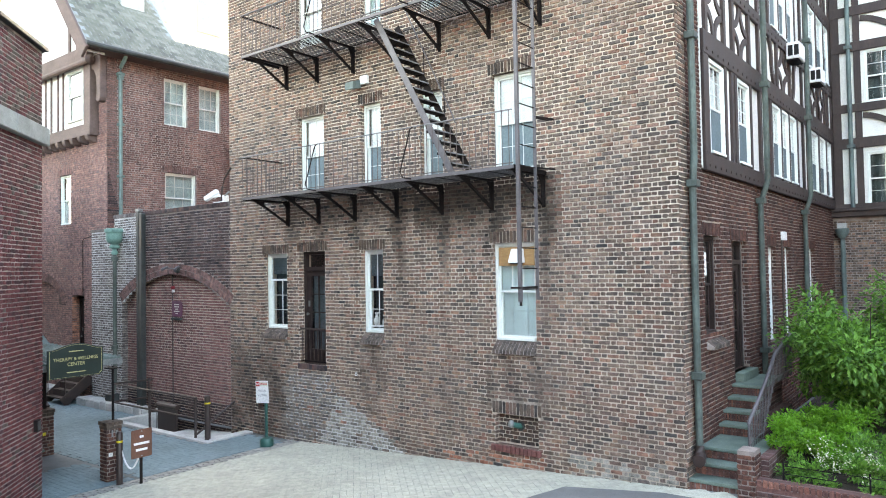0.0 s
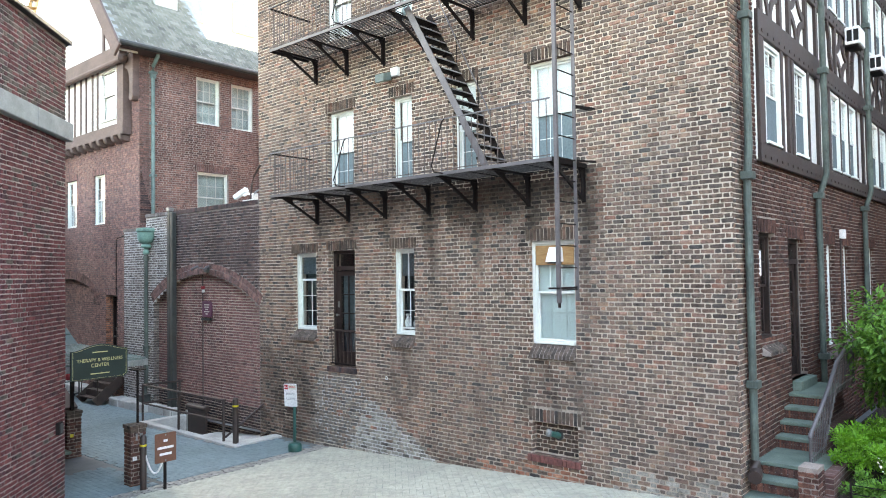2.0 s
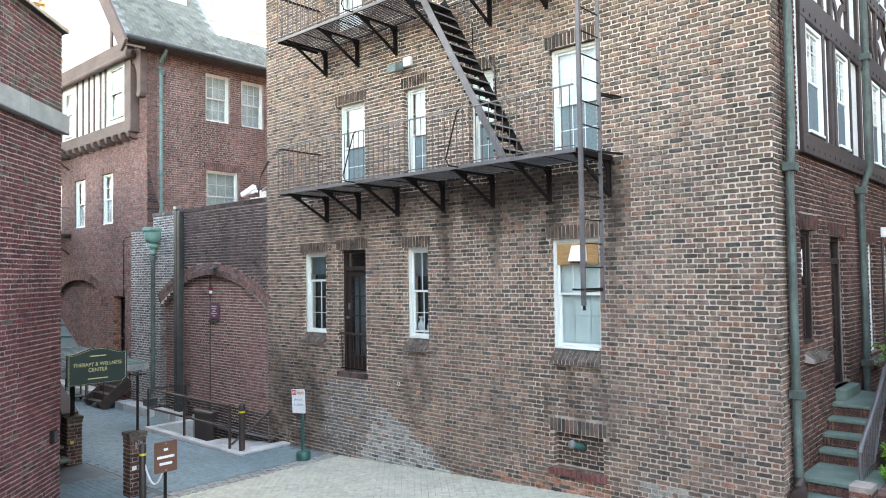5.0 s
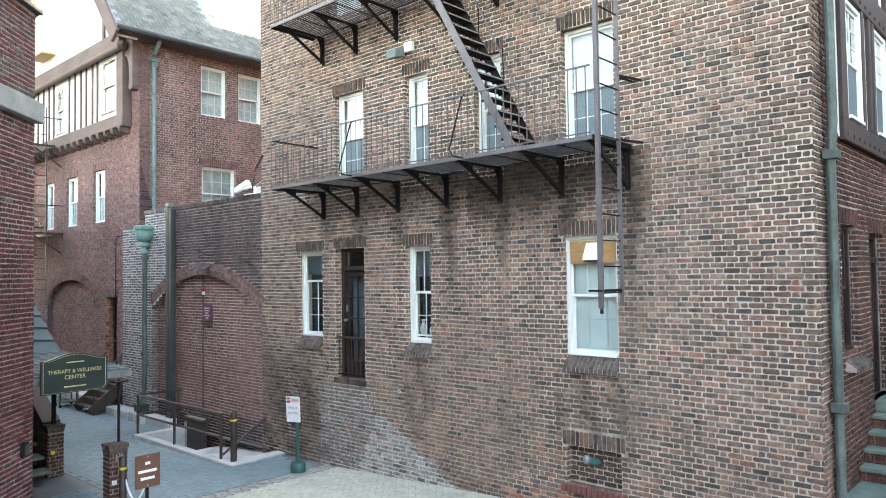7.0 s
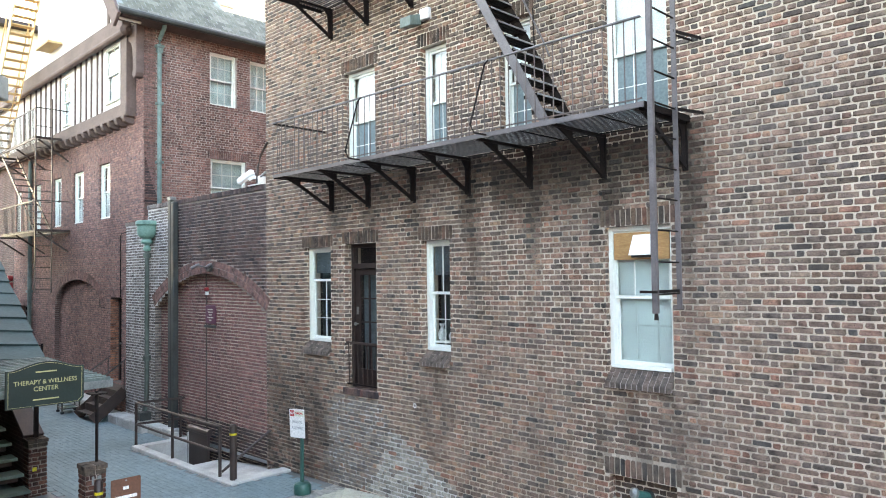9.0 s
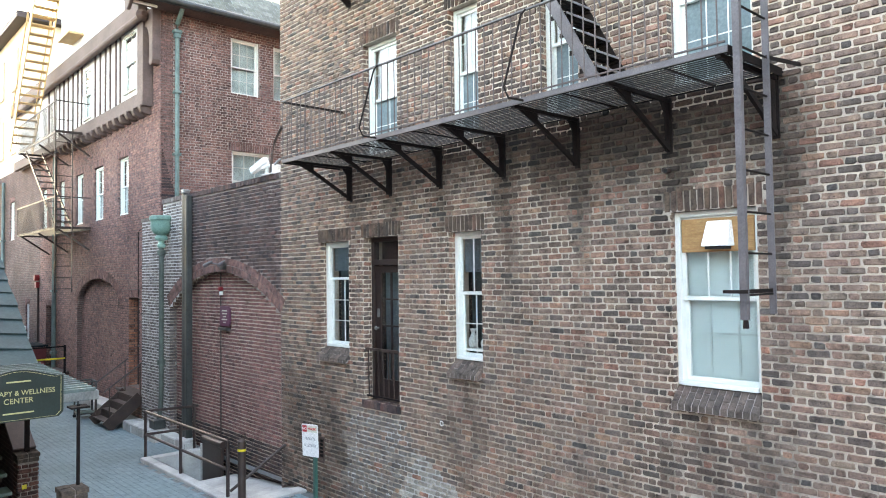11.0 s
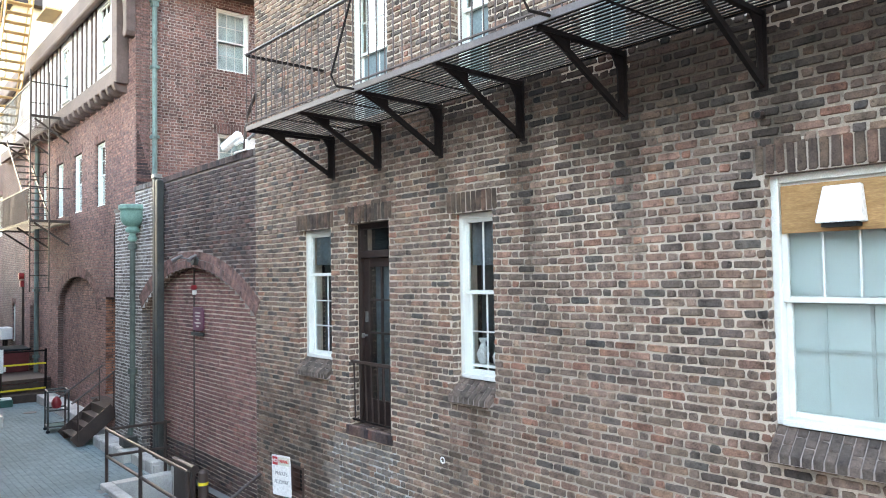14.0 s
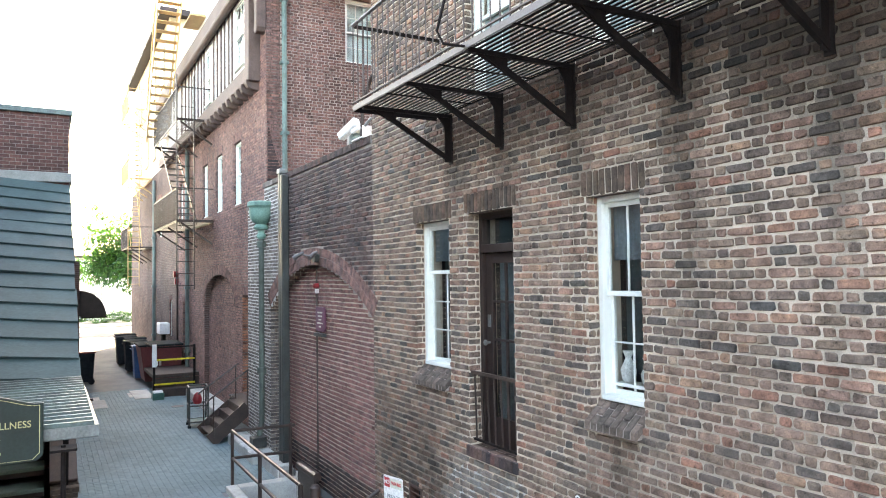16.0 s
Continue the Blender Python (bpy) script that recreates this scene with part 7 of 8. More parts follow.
for k, (ya, yb, z) in enumerate(levels):
    SWID = (SX + 0.01, -2.55 if k < 3 else -2.93)
    part("tread", Mesher().box(SWID[0], SWID[1] + 0.02, ya - 0.03, yb, z - 0.05, z), M_BLUESTONE, steps, bevel=0.008)
    me = Mesher()
    n = 11
    for i in range(n):
        a = SWID[0] + (SWID[1] - SWID[0]) * i / n
        add_brick(me, Plane((0, ya, z - 0.05 - 0.115), (1, 0, 0), (0, -1, 0)), a + 0.006, a + (SWID[1] - SWID[0]) / n - 0.006, 0.002, 0.112, 0.008)
    part("riser_bricks", me, M_BRICKRED, steps)
    part("core", Mesher().box(SWID[0], SWID[1], ya, 13.1, z - 0.19, z - 0.052), M_FARBRICKY, steps)
part("threshold", Mesher().box(SX - 0.1, SX + 0.14, 12.0, 12.9, 1.56, 1.7), M_BLUESTONE, steps, bevel=0.01)
sr = thing("step_railing", "dark grey iron handrail beside the steps", "railing", (-2.7, 10.6, 1.0))
rx = lambda y: -2.76
rp = [(rx(y), y, z) for y, z in ((10.36, 1.24), (10.4, 1.29), (10.9, 1.51), (11.3, 1.7), (11.9, 2.04), (13.0, 2.3))]
part("handrail", Mesher().tube(rp, 0.028, 8), M_IRONGREY, sr, smooth=True)
part("bottom_rail", Mesher().tube([(rx(10.4), 10.36, 0.98), (rx(10.4), 11.1, 1.0), (rx(10.4), 11.85, 1.68), (rx(10.4), 13.0, 1.7)], 0.011, 6), M_IRONGREY, sr)
for k in range(30):
    y = 10.36 + k * 0.091
    zt = 1.27 + (y - 10.36) * 0.46 if y < 11.3 else (1.7 + (y - 11.3) * 0.56 if y < 11.9 else 2.04 + (y - 11.9) * 0.235)
    zb = 0.9 if y < 11.1 else 0.9 + (min(y, 11.85) - 11.1) * 0.93
    part("baluster", Mesher().tube([(rx(y), y, zb), (rx(y), y, zt)], 0.016 if k in (0, 29) else 0.007, 6), M_IRONGREY, sr)

# ---- garden bed ----
brick_pier("weathered brick end pier of the garden wall", -2.6, 9.72, 0.22, 0.3, 0.63, cap=False)
gw = tagged(part("garden_wall", Mesher().box(-2.49, 6.0, 9.58, 9.76, 0.2, 0.72).box(-2.53, -2.4, 9.88, 11.1, 0.2, 0.93).box(-2.92, -2.79, 11.1, 13.1, 0.2, 1.1), M_FARBRICKY), "low brick edging wall of the garden bed", "wall", kind="structure")
me = Mesher()
lay(me, Plane((0, 9.58, 0), (1, 0, 0), (0, -1, 0)), -2.48, 2.5, 0.3, 0.62)
for k in range(70):
    a = -2.48 + k * 0.068
    add_brick(me, Plane((0, 9.58, 0.6), (1, 0, 0), (0, -1, 0)), a + 0.004, a + 0.064, 0.035, 0.125, 0.01)
tagged(part("brickwork", me, M_BRICKRED, gw), kind="stuff")
me = Mesher()
nx, ny = 24, 30
for i in range(nx):
    for j in range(ny):
        f = lambda a, b: (-2.36 - (0.42 if b > 3 and a == 0 else 0) + a * 0.36, 9.76 + b * 0.38, 0.66 + 0.25 * min(1, b / 6) + 0.05 * math.sin(a * 1.7) * math.cos(b * 1.3))
        me.add([f(i, j), f(i + 1, j), f(i + 1, j + 1), f(i, j + 1)], [(0, 1, 2, 3)])
tagged(part("garden_bed", me, M_SOIL), "dark soil of the raised garden bed", "soil", kind="structure")


def leaves(me, n, where, size, droop=0.3, mi=0):
    """Many small folded leaves; where gives a place for each."""
    for _ in range(n):
        p, out = where()
        d = (Vector(out) + Vector(rng.normal(0, 0.55, 3)) + Vector((0, 0, -droop))).normalized()
        s = d.cross(Vector((0, 0, 1)))
        if s.length < 0.05:
            s = Vector((1, 0, 0))
        s = (s.normalized() + Vector(rng.normal(0, 0.3, 3))).normalized()
        L = size * rng.uniform(0.6, 1.3)
        up = s.cross(d) * (L * 0.12)
        a, b = Vector(p), Vector(p) + d * L
        m = (a + b) / 2
        me.add([a, m + s * L * 0.27 + up, b, m - s * L * 0.27 + up, m], [(0, 4, 1), (4, 2, 1), (0, 3, 4), (4, 3, 2)], mi)


def clump_field(centres, shell=0.55):
    """Places in a set of clumps: (x, y, z, radius)."""
    w = np.array([c[3] ** 2 for c in centres])
    w = w / w.sum()

    def where():
        c = centres[rng.choice(len(centres), p=w)]
        v = Vector(rng.normal(0, 1, 3)).normalized()
        r = c[3] * (shell + (1 - shell) * rng.random())
        return (c[0] + v.x * r, c[1] + v.y * r, c[2] + v.z * r * 0.85), v
    return where


def shrub(label, x, y, z0, width, height, n, size, mat, seed, stems=9):
    r = np.random.default_rng(seed)
    s = thing("shrub", label, "shrub", (x, y, z0), group="garden shrubs")
    cl = []
    for k in range(stems):
        a = r.uniform(0, 6.28)
        d = width * r.uniform(0.2, 0.9)
        top = Vector((x + math.cos(a) * d, y + math.sin(a) * d, z0 + height * r.uniform(0.55, 0.98) * (1 - 0.25 * (d / width) ** 2)))
        mid = Vector((x + math.cos(a) * d * 0.45, y + math.sin(a) * d * 0.45, z0 + height * 0.4))
        part("stem", Mesher().tube([(x + math.cos(a) * 0.06, y + math.sin(a) * 0.06, z0 - 0.05), mid, top], [0.018, 0.012, 0.005], 6), M_BARK, s)
        for q in range(4):
            t = r.uniform(-0.55, 1.0)
            c = mid.lerp(top, t) if t > 0 else mid.lerp(Vector((mid.x, mid.y, z0)), -t) + Vector(r.normal(0, width * 0.16, 3))
            cl.append((c.x, c.y, max(c.z, z0 + 0.2), width * r.uniform(0.16, 0.34)))
    me = Mesher()
    leaves(me, n, clump_field(cl, 0.35), size)
    tagged(part("foliage", me, mat, s), kind="stuff")
    return s


shrub("large leafy green shrub in the garden bed", -1.6, 12.75, 0.75, 1.6, 2.7, 26000, 0.1, M_LEAF, 3, stems=32)
shrub("deep green shrub behind the garden bed", -0.8, 16.2, 0.8, 1.5, 2.8, 5000, 0.12, M_LEAFDARK, 5, stems=14)
shrub("tall green shrub at the far end of the bed", 1.6, 13.5, 0.8, 1.6, 2.6, 5000, 0.12, M_LEAFDARK, 6, stems=14)


def ground_plants(name, label, cat, xs, ys, z, h, n, size, mat, seed):
    r = np.random.default_rng(seed)
    cl = [(r.uniform(*xs), r.uniform(*ys), z + r.uniform(0.05, h), r.uniform(0.1, 0.2)) for _ in range(46)]
    me = Mesher()
    leaves(me, n, clump_field(cl, 0.3), size, droop=-0.2)
    return tagged(part(name, me, mat), label, cat, kind="stuff")


ground_plants("groundcover", "lime green feathery groundcover in the bed", "plants", (-2.5, -1.5), (10.3, 12.5), 0.8, 0.45, 11000, 0.05, M_LEAFLIME, 8)
ground_plants("flower_foliage", "dark green foliage of the flowering plants", "plants", (-2.25, 0.6), (9.8, 10.9), 0.6, 0.45, 13000, 0.055, M_LEAF, 9)
ground_plants("low_foliage", "mixed low green foliage in the bed", "plants", (-1.6, 1.5), (10.8, 12.5), 0.75, 0.5, 4500, 0.08, M_LEAF, 10)
ground_plants("edge_foliage", "leafy green plants spilling to the wire fence", "plants", (-2.25, 1.6), (9.8, 10.15), 0.52, 0.34, 9000, 0.055, M_LEAF, 12)
me = Mesher()
r9 = np.random.default_rng(11)
for _ in range(110):
    c = Vector((r9.uniform(-2.0, 0.9), r9.uniform(9.72, 10.6), 0.0))
    c.z = 0.9 + 0.1 * math.sin(c.x * 5) + r9.uniform(0, 0.3)
    for q in range(int(r9.uniform(6, 22))):
        o = c + Vector(r9.normal(0, 0.034, 3))
        v = Vector(r9.normal(0, 1, 3)).normalized() * r9.uniform(0.009, 0.016)
        w = v.cross(Vector((0.3, 0.5, 0.8))).normalized() * 0.012
        me.add([o - v, o + w, o + v, o - w], [(0, 1, 2, 3)])
tagged(part("blossom", me, M_PETAL), "white flower heads over the garden bed", "flowers", kind="stuff")
fn = thing("wire_fence", "low black wire fence round the bed", "fence", (-1.5, 9.75, 0.6))
for x in np.arange(-2.2, 2.6, 0.95):
    part("post", Mesher().tube([(x, 9.76, 0.55), (x, 9.76, 0.95)], 0.012, 6), M_IRON, fn)
for z in (0.7, 0.8, 0.9):
    part("wire", Mesher().tube([(-2.2, 9.76, z), (2.6, 9.76, z)], 0.006, 5), M_IRON, fn)

# ---- corner house: jettied front, roof, gutter, chimney ----
JY, JX = 9.82, -20.36
HSE = thing("house_jetty", "half-timbered jettied storey of the corner house on carved corbels", "house front", (-24, LY, 7.5))
P_J = Plane((0, JY, 0), (1, 0, 0), (0, -1, 0))
JW = [(-21.85, -20.85, 8.02, 9.55), (-25.3, -24.5, 7.95, 9.45)]
me = Mesher()
backing(me, P_J, -34.0, JX, 7.55, 9.9, JW, 0.15)
part("stucco", me, M_STUCCO, HSE)
part("sill_beam", Mesher().box(-34, JX + 0.02, JY - 0.08, JY + 0.02, 7.52, 7.85), M_TIMBERPALE, HSE, bevel=0.01)
part("fascia", Mesher().box(-34, JX + 0.1, JY - 0.2, JY + 0.02, 9.62, 10.05), M_TIMBERPALE, HSE, "weathered brown fascia beam", bevel=0.02)
part("bressummer", Mesher().tube([(-34, JY - 0.14, 9.62), (JX + 0.15, JY - 0.14, 9.62)], 0.09, 10), M_TIMBERPALE, HSE, smooth=True)
part("boss", Mesher().tube([(JX + 0.1, JY - 0.14, 9.62), (JX + 0.2, JY - 0.14, 9.62), (JX + 0.32, JY - 0.14, 9.62)], [0.1, 0.15, 0.06], 12), M_TIMBERPALE, HSE, smooth=True)
part("corner_post", Mesher().box(JX - 0.35, JX + 0.04, JY - 0.07, LY - 0.002, 7.5, 9.62), M_TIMBERPALE, HSE, bevel=0.01)
for x in (-22.1, -22.45, -22.9, -23.3, -23.75, -24.2, -25.5, -25.9, -26.4, -26.9, -27.4, -27.9, -28.5, -29.2):
    part("stud", Mesher().box(x - 0.04, x + 0.04, JY - 0.035, JY + 0.01, 7.85, 9.62), M_TIMBERPALE, HSE, bevel=0.005)
for k in range(16):
    x = JX - 0.12 - k * 0.48
    me = Mesher()
    pr = [(0.0, 0.0), (0.28, 0.0), (0.28, -0.08), (0.24, -0.17), (0.14, -0.21), (0.0, -0.22)]
    mm = Matrix(((0, 0, 1, x - 0.1), (-1, 0, 0, LY), (0, 1, 0, 7.54), (0, 0, 0, 1)))
    me.prism(pr, 0.17, mm)
    part("corbel", me, M_TIMBERPALE, HSE, bevel=0.012)
mm = Matrix(((1, 0, 0, LX), (0, 0, -1, LY - 0.004), (0, 1, 0, 0), (0, 0, 0, 1)))
pr = [(-0.55, 9.4), (-0.36, 9.36), (-0.24, 9.18), (-0.19, 8.9), (-0.19, 8.62), (-0.24, 8.5), (-0.16, 8.4), (-0.03, 8.42), (0.02, 8.52), (0.02, 9.76), (-0.55, 9.76)]
part("eave_bracket", Mesher().prism(pr, 0.2, mm), M_TIMBERPALE, HSE, "curved brown timber bracket", bevel=0.015)
for i, (a, b, c, d) in enumerate(JW):
    sash_window("window_" + str(91 + i), "white sash window of the jettied storey", P_J, a, b, c, d, recess=-0.03, upper="blind", lower="grey" if i else "blind", deep=0.0 + 0.3)
RF = thing("house_roof", "steep grey slate roof with a verdigris gutter and bargeboard", "roof", (-23, 14, 9.9))
ex, ez, sl = LX + 0.5, 9.86, math.tan(radians(50))
cosr, sinr = math.cos(radians(50)), math.sin(radians(50))
part("deck", Mesher().add([(ex, 9.2, ez), (ex, 12.3, ez), (ex - 5.6, 12.3, ez + 5.6 * sl), (ex - 5.6, 9.2, ez + 5.6 * sl), (ex - 0.1, 9.2, ez - 0.1), (ex - 0.1, 12.3, ez - 0.1), (ex - 5.7, 12.3, ez + 5.6 * sl - 0.1), (ex - 5.7, 9.2, ez + 5.6 * sl - 0.1)],
                          [(0, 1, 2, 3), (7, 6, 5, 4), (0, 4, 5, 1), (1, 5, 6, 2), (2, 6, 7, 3), (3, 7, 4, 0)]), M_SLATE, RF)
part("deck", Mesher().add([(ex, 12.3, ez), (ex, 24, ez), (ex - 0.75, 24, ez + 0.75 * sl), (ex - 0.75, 12.3, ez + 0.75 * sl), (ex - 0.1, 12.3, ez - 0.1), (ex - 0.1, 24, ez - 0.1), (ex - 0.85, 24, ez + 0.75 * sl - 0.1), (ex - 0.85, 12.3, ez + 0.75 * sl - 0.1)],
                          [(0, 1, 2, 3), (7, 6, 5, 4), (0, 4, 5, 1), (1, 5, 6, 2), (2, 6, 7, 3), (3, 7, 4, 0)]), M_SLATE, RF)
part("flat_top", Mesher().box(ex - 8.6, ex - 0.75, 12.3, 24, ez + 0.75 * sl - 0.14, ez + 0.75 * sl - 0.02), M_SLATE, RF)
part("far_slope", Mesher().add([(ex - 5.6, 9.8, ez + 5.6 * sl), (ex - 5.6, 12.3, ez + 5.6 * sl), (ex - 8.6, 12.3, ez + 2.6 * sl), (ex - 8.6, 9.8, ez + 2.6 * sl)], [(0, 1, 2, 3)]), M_SLATE, RF)
part("gable", Mesher().add([(ex - 0.3, 9.86, 9.9), (ex - 8.6, 9.86, 9.9), (ex - 8.6, 9.86, 9.9 + 2.3 * sl), (ex - 5.6, 9.86, 9.9 + 5.3 * sl)], [(0, 1, 2, 3)]), M_STUCCO, RF)
for q in range(4):
    x = ex - 0.9 - q * 0.5
    part("gable_stud", Mesher().box(x - 0.06, x + 0.06, 9.81, 9.86, 10.0, 9.9 + (ex - 0.35 - x) * sl), M_TIMBERPALE, RF)
for k in range(24):
    for j in range(46):
        t = k * 0.17
        y = 9.22 + (j + 0.5 * (k % 2)) * 0.24
        if y > 20 or (y > 12.05 and k > 6):
            continue
        x0, zz = ex - t * cosr, ez + t * sinr
        lift = 0.012 + rng.uniform(0, 0.006)
        nx, nz = sinr * lift, cosr * lift
        me = Mesher().add([(x0 + nx, y + 0.004, zz + nz), (x0 + nx, y + 0.232, zz + nz), (x0 - 0.2 * cosr, y + 0.232, zz + 0.2 * sinr + 0.004), (x0 - 0.2 * cosr, y + 0.004, zz + 0.2 * sinr + 0.004)], [(0, 1, 2, 3)])
        if k == 0 and j == 0:
            slates = Mesher()
        slates.add(me.v, [(0, 1, 2, 3)])
M_SLATEPIECE = brick_mat("slate_piece", [(0.15, 0.16, 0.135), (0.2, 0.205, 0.175), (0.12, 0.128, 0.112), (0.23, 0.235, 0.205), (0.175, 0.182, 0.155)], soot=0.3, blotch=0.4)
tagged(part("slates", slates, M_SLATEPIECE, RF), kind="stuff")
part("gutter", Mesher().tube([(ex + 0.05, 9.15, ez - 0.06), (ex + 0.05, 24, ez - 0.06)], 0.085, 10), M_PIPEDARK, RF, "dark weathered half-round gutter", smooth=True)
part("soffit", Mesher().box(LX, ex, 9.3, 24, 9.72, 9.78), M_TIMBERPALE, RF)
part("bargeboard", Mesher().beam((ex - 0.02, 9.16, ez - 0.3), (ex - 4.6, 9.16, ez + 4.6 * sl - 0.05), 0.08, 0.42), M_TIMBERPALE, RF, "weathered brown bargeboard", bevel=0.015)
part("verge_soffit", Mesher().beam((ex - 0.2, 9.5, ez - 0.2), (ex - 4.6, 9.5, ez + 4.4 * sl), 0.62, 0.04), M_STUCCO, RF)
chm = thing("chimney", "pale rendered chimney rising from the slate roof", "chimney", (-21.4, 11.5, 11))
part("shaft", Mesher().box(-22.0, -20.9, 11.0, 11.75, 10.2, 15), M_CONCRETE, chm, bevel=0.02)
part("flashing", Mesher().box(-22.0, -20.86, 10.96, 11.79, 10.25, 11.0), M_PIPEDARK, chm)
tagged(part("cable", Mesher().tube([(-19.9, LY - 0.02, 4.7), (-21.2, LY - 0.02, 4.55), (-21.25, LY - 0.02, 4.5), (-21.25, LY - 0.02, 2.9)], 0.012, 6), M_IRON), "black cable run along the brick front", "cable")
me = Mesher()
for k in range(22):
    z = 4.95 + k * 0.0667
    w = 0.45 * (1 - k / 22) ** 1.3
    me.box(LX + 0.012, LX + 0.02 + 0.0, LY + 0.02, LY + 0.05 + w, z, z + 0.055)
tagged(part("trim", me, M_BRICKDARK), "dark brick spur of a lost wall on the house side", "brick spur", kind="structure")

# ---- alley: kerb, steel stair, railing cart, platform, bins ----
kb = tagged(part("kerb", Mesher().box(-20.1, -16.95, 9.4, F - 0.014, -0.12, 0.08), M_CONCRETE), "pale stone kerb along the wall foot", "kerb", kind="structure")
x = -20.1
while x < -17.0:
    w = min(rng.uniform(0.26, 0.42), -16.95 - x)
    y = 9.24 if x < -18.4 else 9.36
    part("stone", Mesher().box(x + 0.006, x + w - 0.006, y + rng.uniform(-0.012, 0.012), F - 0.013, -0.1, 0.13 + rng.uniform(-0.015, 0.02)), M_CONCRETE, kb, bevel=0.018)
    x += w
tagged(part("kerb", Mesher().box(-27.4, -22.6, 9.55, LY, -0.12, 0.12), M_CONCRETE, bevel=0.015), "concrete plinth along the alley front", "kerb", kind="structure")
ss = thing("steel_stair", "dark brown steel steps with pipe handrails to the alley door", "stair", (-20.9, 9.2, -0.08))
sx0, sx1 = -21.2, -20.16
bot, top = Vector((0, 8.92, -0.06)), Vector((0, 9.68, 0.62))
for x in (sx0, sx1):
    part("stringer", Mesher().beam((x, bot.y, bot.z + 0.05), (x, top.y, top.z - 0.02), 0.012, 0.28), M_IRONBROWN, ss)
    part("handrail", Mesher().tube([(x, 8.86, 0.8), (x, 9.72, 1.4)], 0.018, 8), M_IRONBROWN, ss)
    part("rail_post", Mesher().tube([(x, 8.98, 0.05), (x, 8.98, 0.88)], 0.014, 6), M_IRONBROWN, ss)
    part("rail_post", Mesher().tube([(x, 9.66, 0.6), (x, 9.66, 1.36)], 0.014, 6), M_IRONBROWN, ss)
for k in range(4):
    y, z = 8.92 + k * 0.19, 0.09 + k * 0.172
    part("tread", Mesher().box(sx0, sx1, y, y + 0.2, z, z + 0.025), M_IRONBROWN, ss)
    part("riser", Mesher().box(sx0, sx1, y + 0.19, y + 0.2, z, z + 0.17), M_IRONBROWN, ss) if k < 3 else None
part("landing", Mesher().box(-21.95, sx1 + 0.02, 9.67, LY, 0.58, 0.625).box(-21.9, -21.84, 9.7, 9.76, -0.05, 0.58), M_IRONBROWN, ss)
ct = thing("hand_cart", "dark green tubular hand cart with a red bag", "cart", (-22.3, 9.1, -0.08))
cart = [(-22.45, 8.86), (-22.0, 8.82), (-21.95, 9.22), (-22.42, 9.26)]
for x, y in cart:
    part("upright", Mesher().tube([(x, y, -0.02), (x, y, 0.84)], 0.022, 8), M_PIPEDARK, ct)
    part("caster", Mesher().tube([(x - 0.012, y, -0.04), (x + 0.012, y, -0.04)], 0.04, 12), M_BINBLACK, ct)
for a, b in zip(cart, cart[1:] + cart[:1]):
    for z in (0.83, 0.42, 0.06):
        part("bar", Mesher().tube([(*a, z), (*b, z)], 0.018, 8), M_PIPEDARK, ct)
part("shelf", Mesher().box(-22.44, -21.98, 8.86, 9.24, 0.05, 0.065), M_POSTGREEN, ct, "green painted lower shelf")
part("bag", Mesher().lathe([(0.04, 0.43), (0.09, 0.45), (0.11, 0.55), (0.07, 0.66), (0.02, 0.7)], -22.15, 9.02, 10), M_ALARM, ct, "crumpled red bag", smooth=True)
pf = thing("loading_platform", "dark timber loading platform roped with yellow tape", "platform", (-28.2, 9.2, -0.08))
part("deck", Mesher().box(-29.4, -27.3, 8.7, LY, 0.42, 0.52), M_WOODSTAIR, pf, bevel=0.01)
part("front", Mesher().box(-27.34, -27.3, 8.7, LY, -0.02, 0.4), M_WOODSTAIR, pf)
part("step", Mesher().box(-27.3, -26.9, 8.75, LY, -0.08, 0.14), M_WOODSTAIR, pf)
for y in (8.74, 9.85):
    part("post", Mesher().tube([(-27.28, y, -0.05), (-27.28, y, 1.35)], 0.035, 8), M_IRON, pf)
part("rail", Mesher().tube([(-29.4, 8.74, 1.3), (-27.28, 8.74, 1.3), (-27.28, 9.85, 1.3)], 0.022, 6), M_IRON, pf)
part("tape", Mesher().box(-27.25, -27.245, 8.74, 9.85, 0.92, 0.97), M_YELLOW, pf, "yellow caution tape")
part("tape", Mesher().box(-27.25, -27.245, 8.74, 9.85, 0.22, 0.27), M_YELLOW, pf, "yellow caution tape")
part("wrapped_sign", Mesher().box(-27.26, -27.22, 8.68, 8.8, 0.75, 1.4), M_SIGNWHITE, pf)
gp = thing("green_box", "small green and white utility box on the ground", "box", (-26.6, 8.75, -0.08))
part("body", Mesher().box(-26.75, -26.4, 8.6, 8.9, -0.08, 0.12), M_POSTGREEN, gp, bevel=0.02)
part("lid", Mesher().box(-26.72, -26.43, 8.63, 8.87, 0.12, 0.16), M_SIGNWHITE, gp)
tagged(part("pad", Mesher().box(-28.6, -26.9, 8.2, 8.7, -0.09, -0.055), M_CONCRETE), "pale concrete pad in the alley paving", "pad", kind="structure")
tagged(part("pad", Mesher().box(-27.3, -25.9, 7.05, 7.45, -0.09, -0.06), M_STONE), "dark cellar plate framed in concrete", "plate", kind="structure")


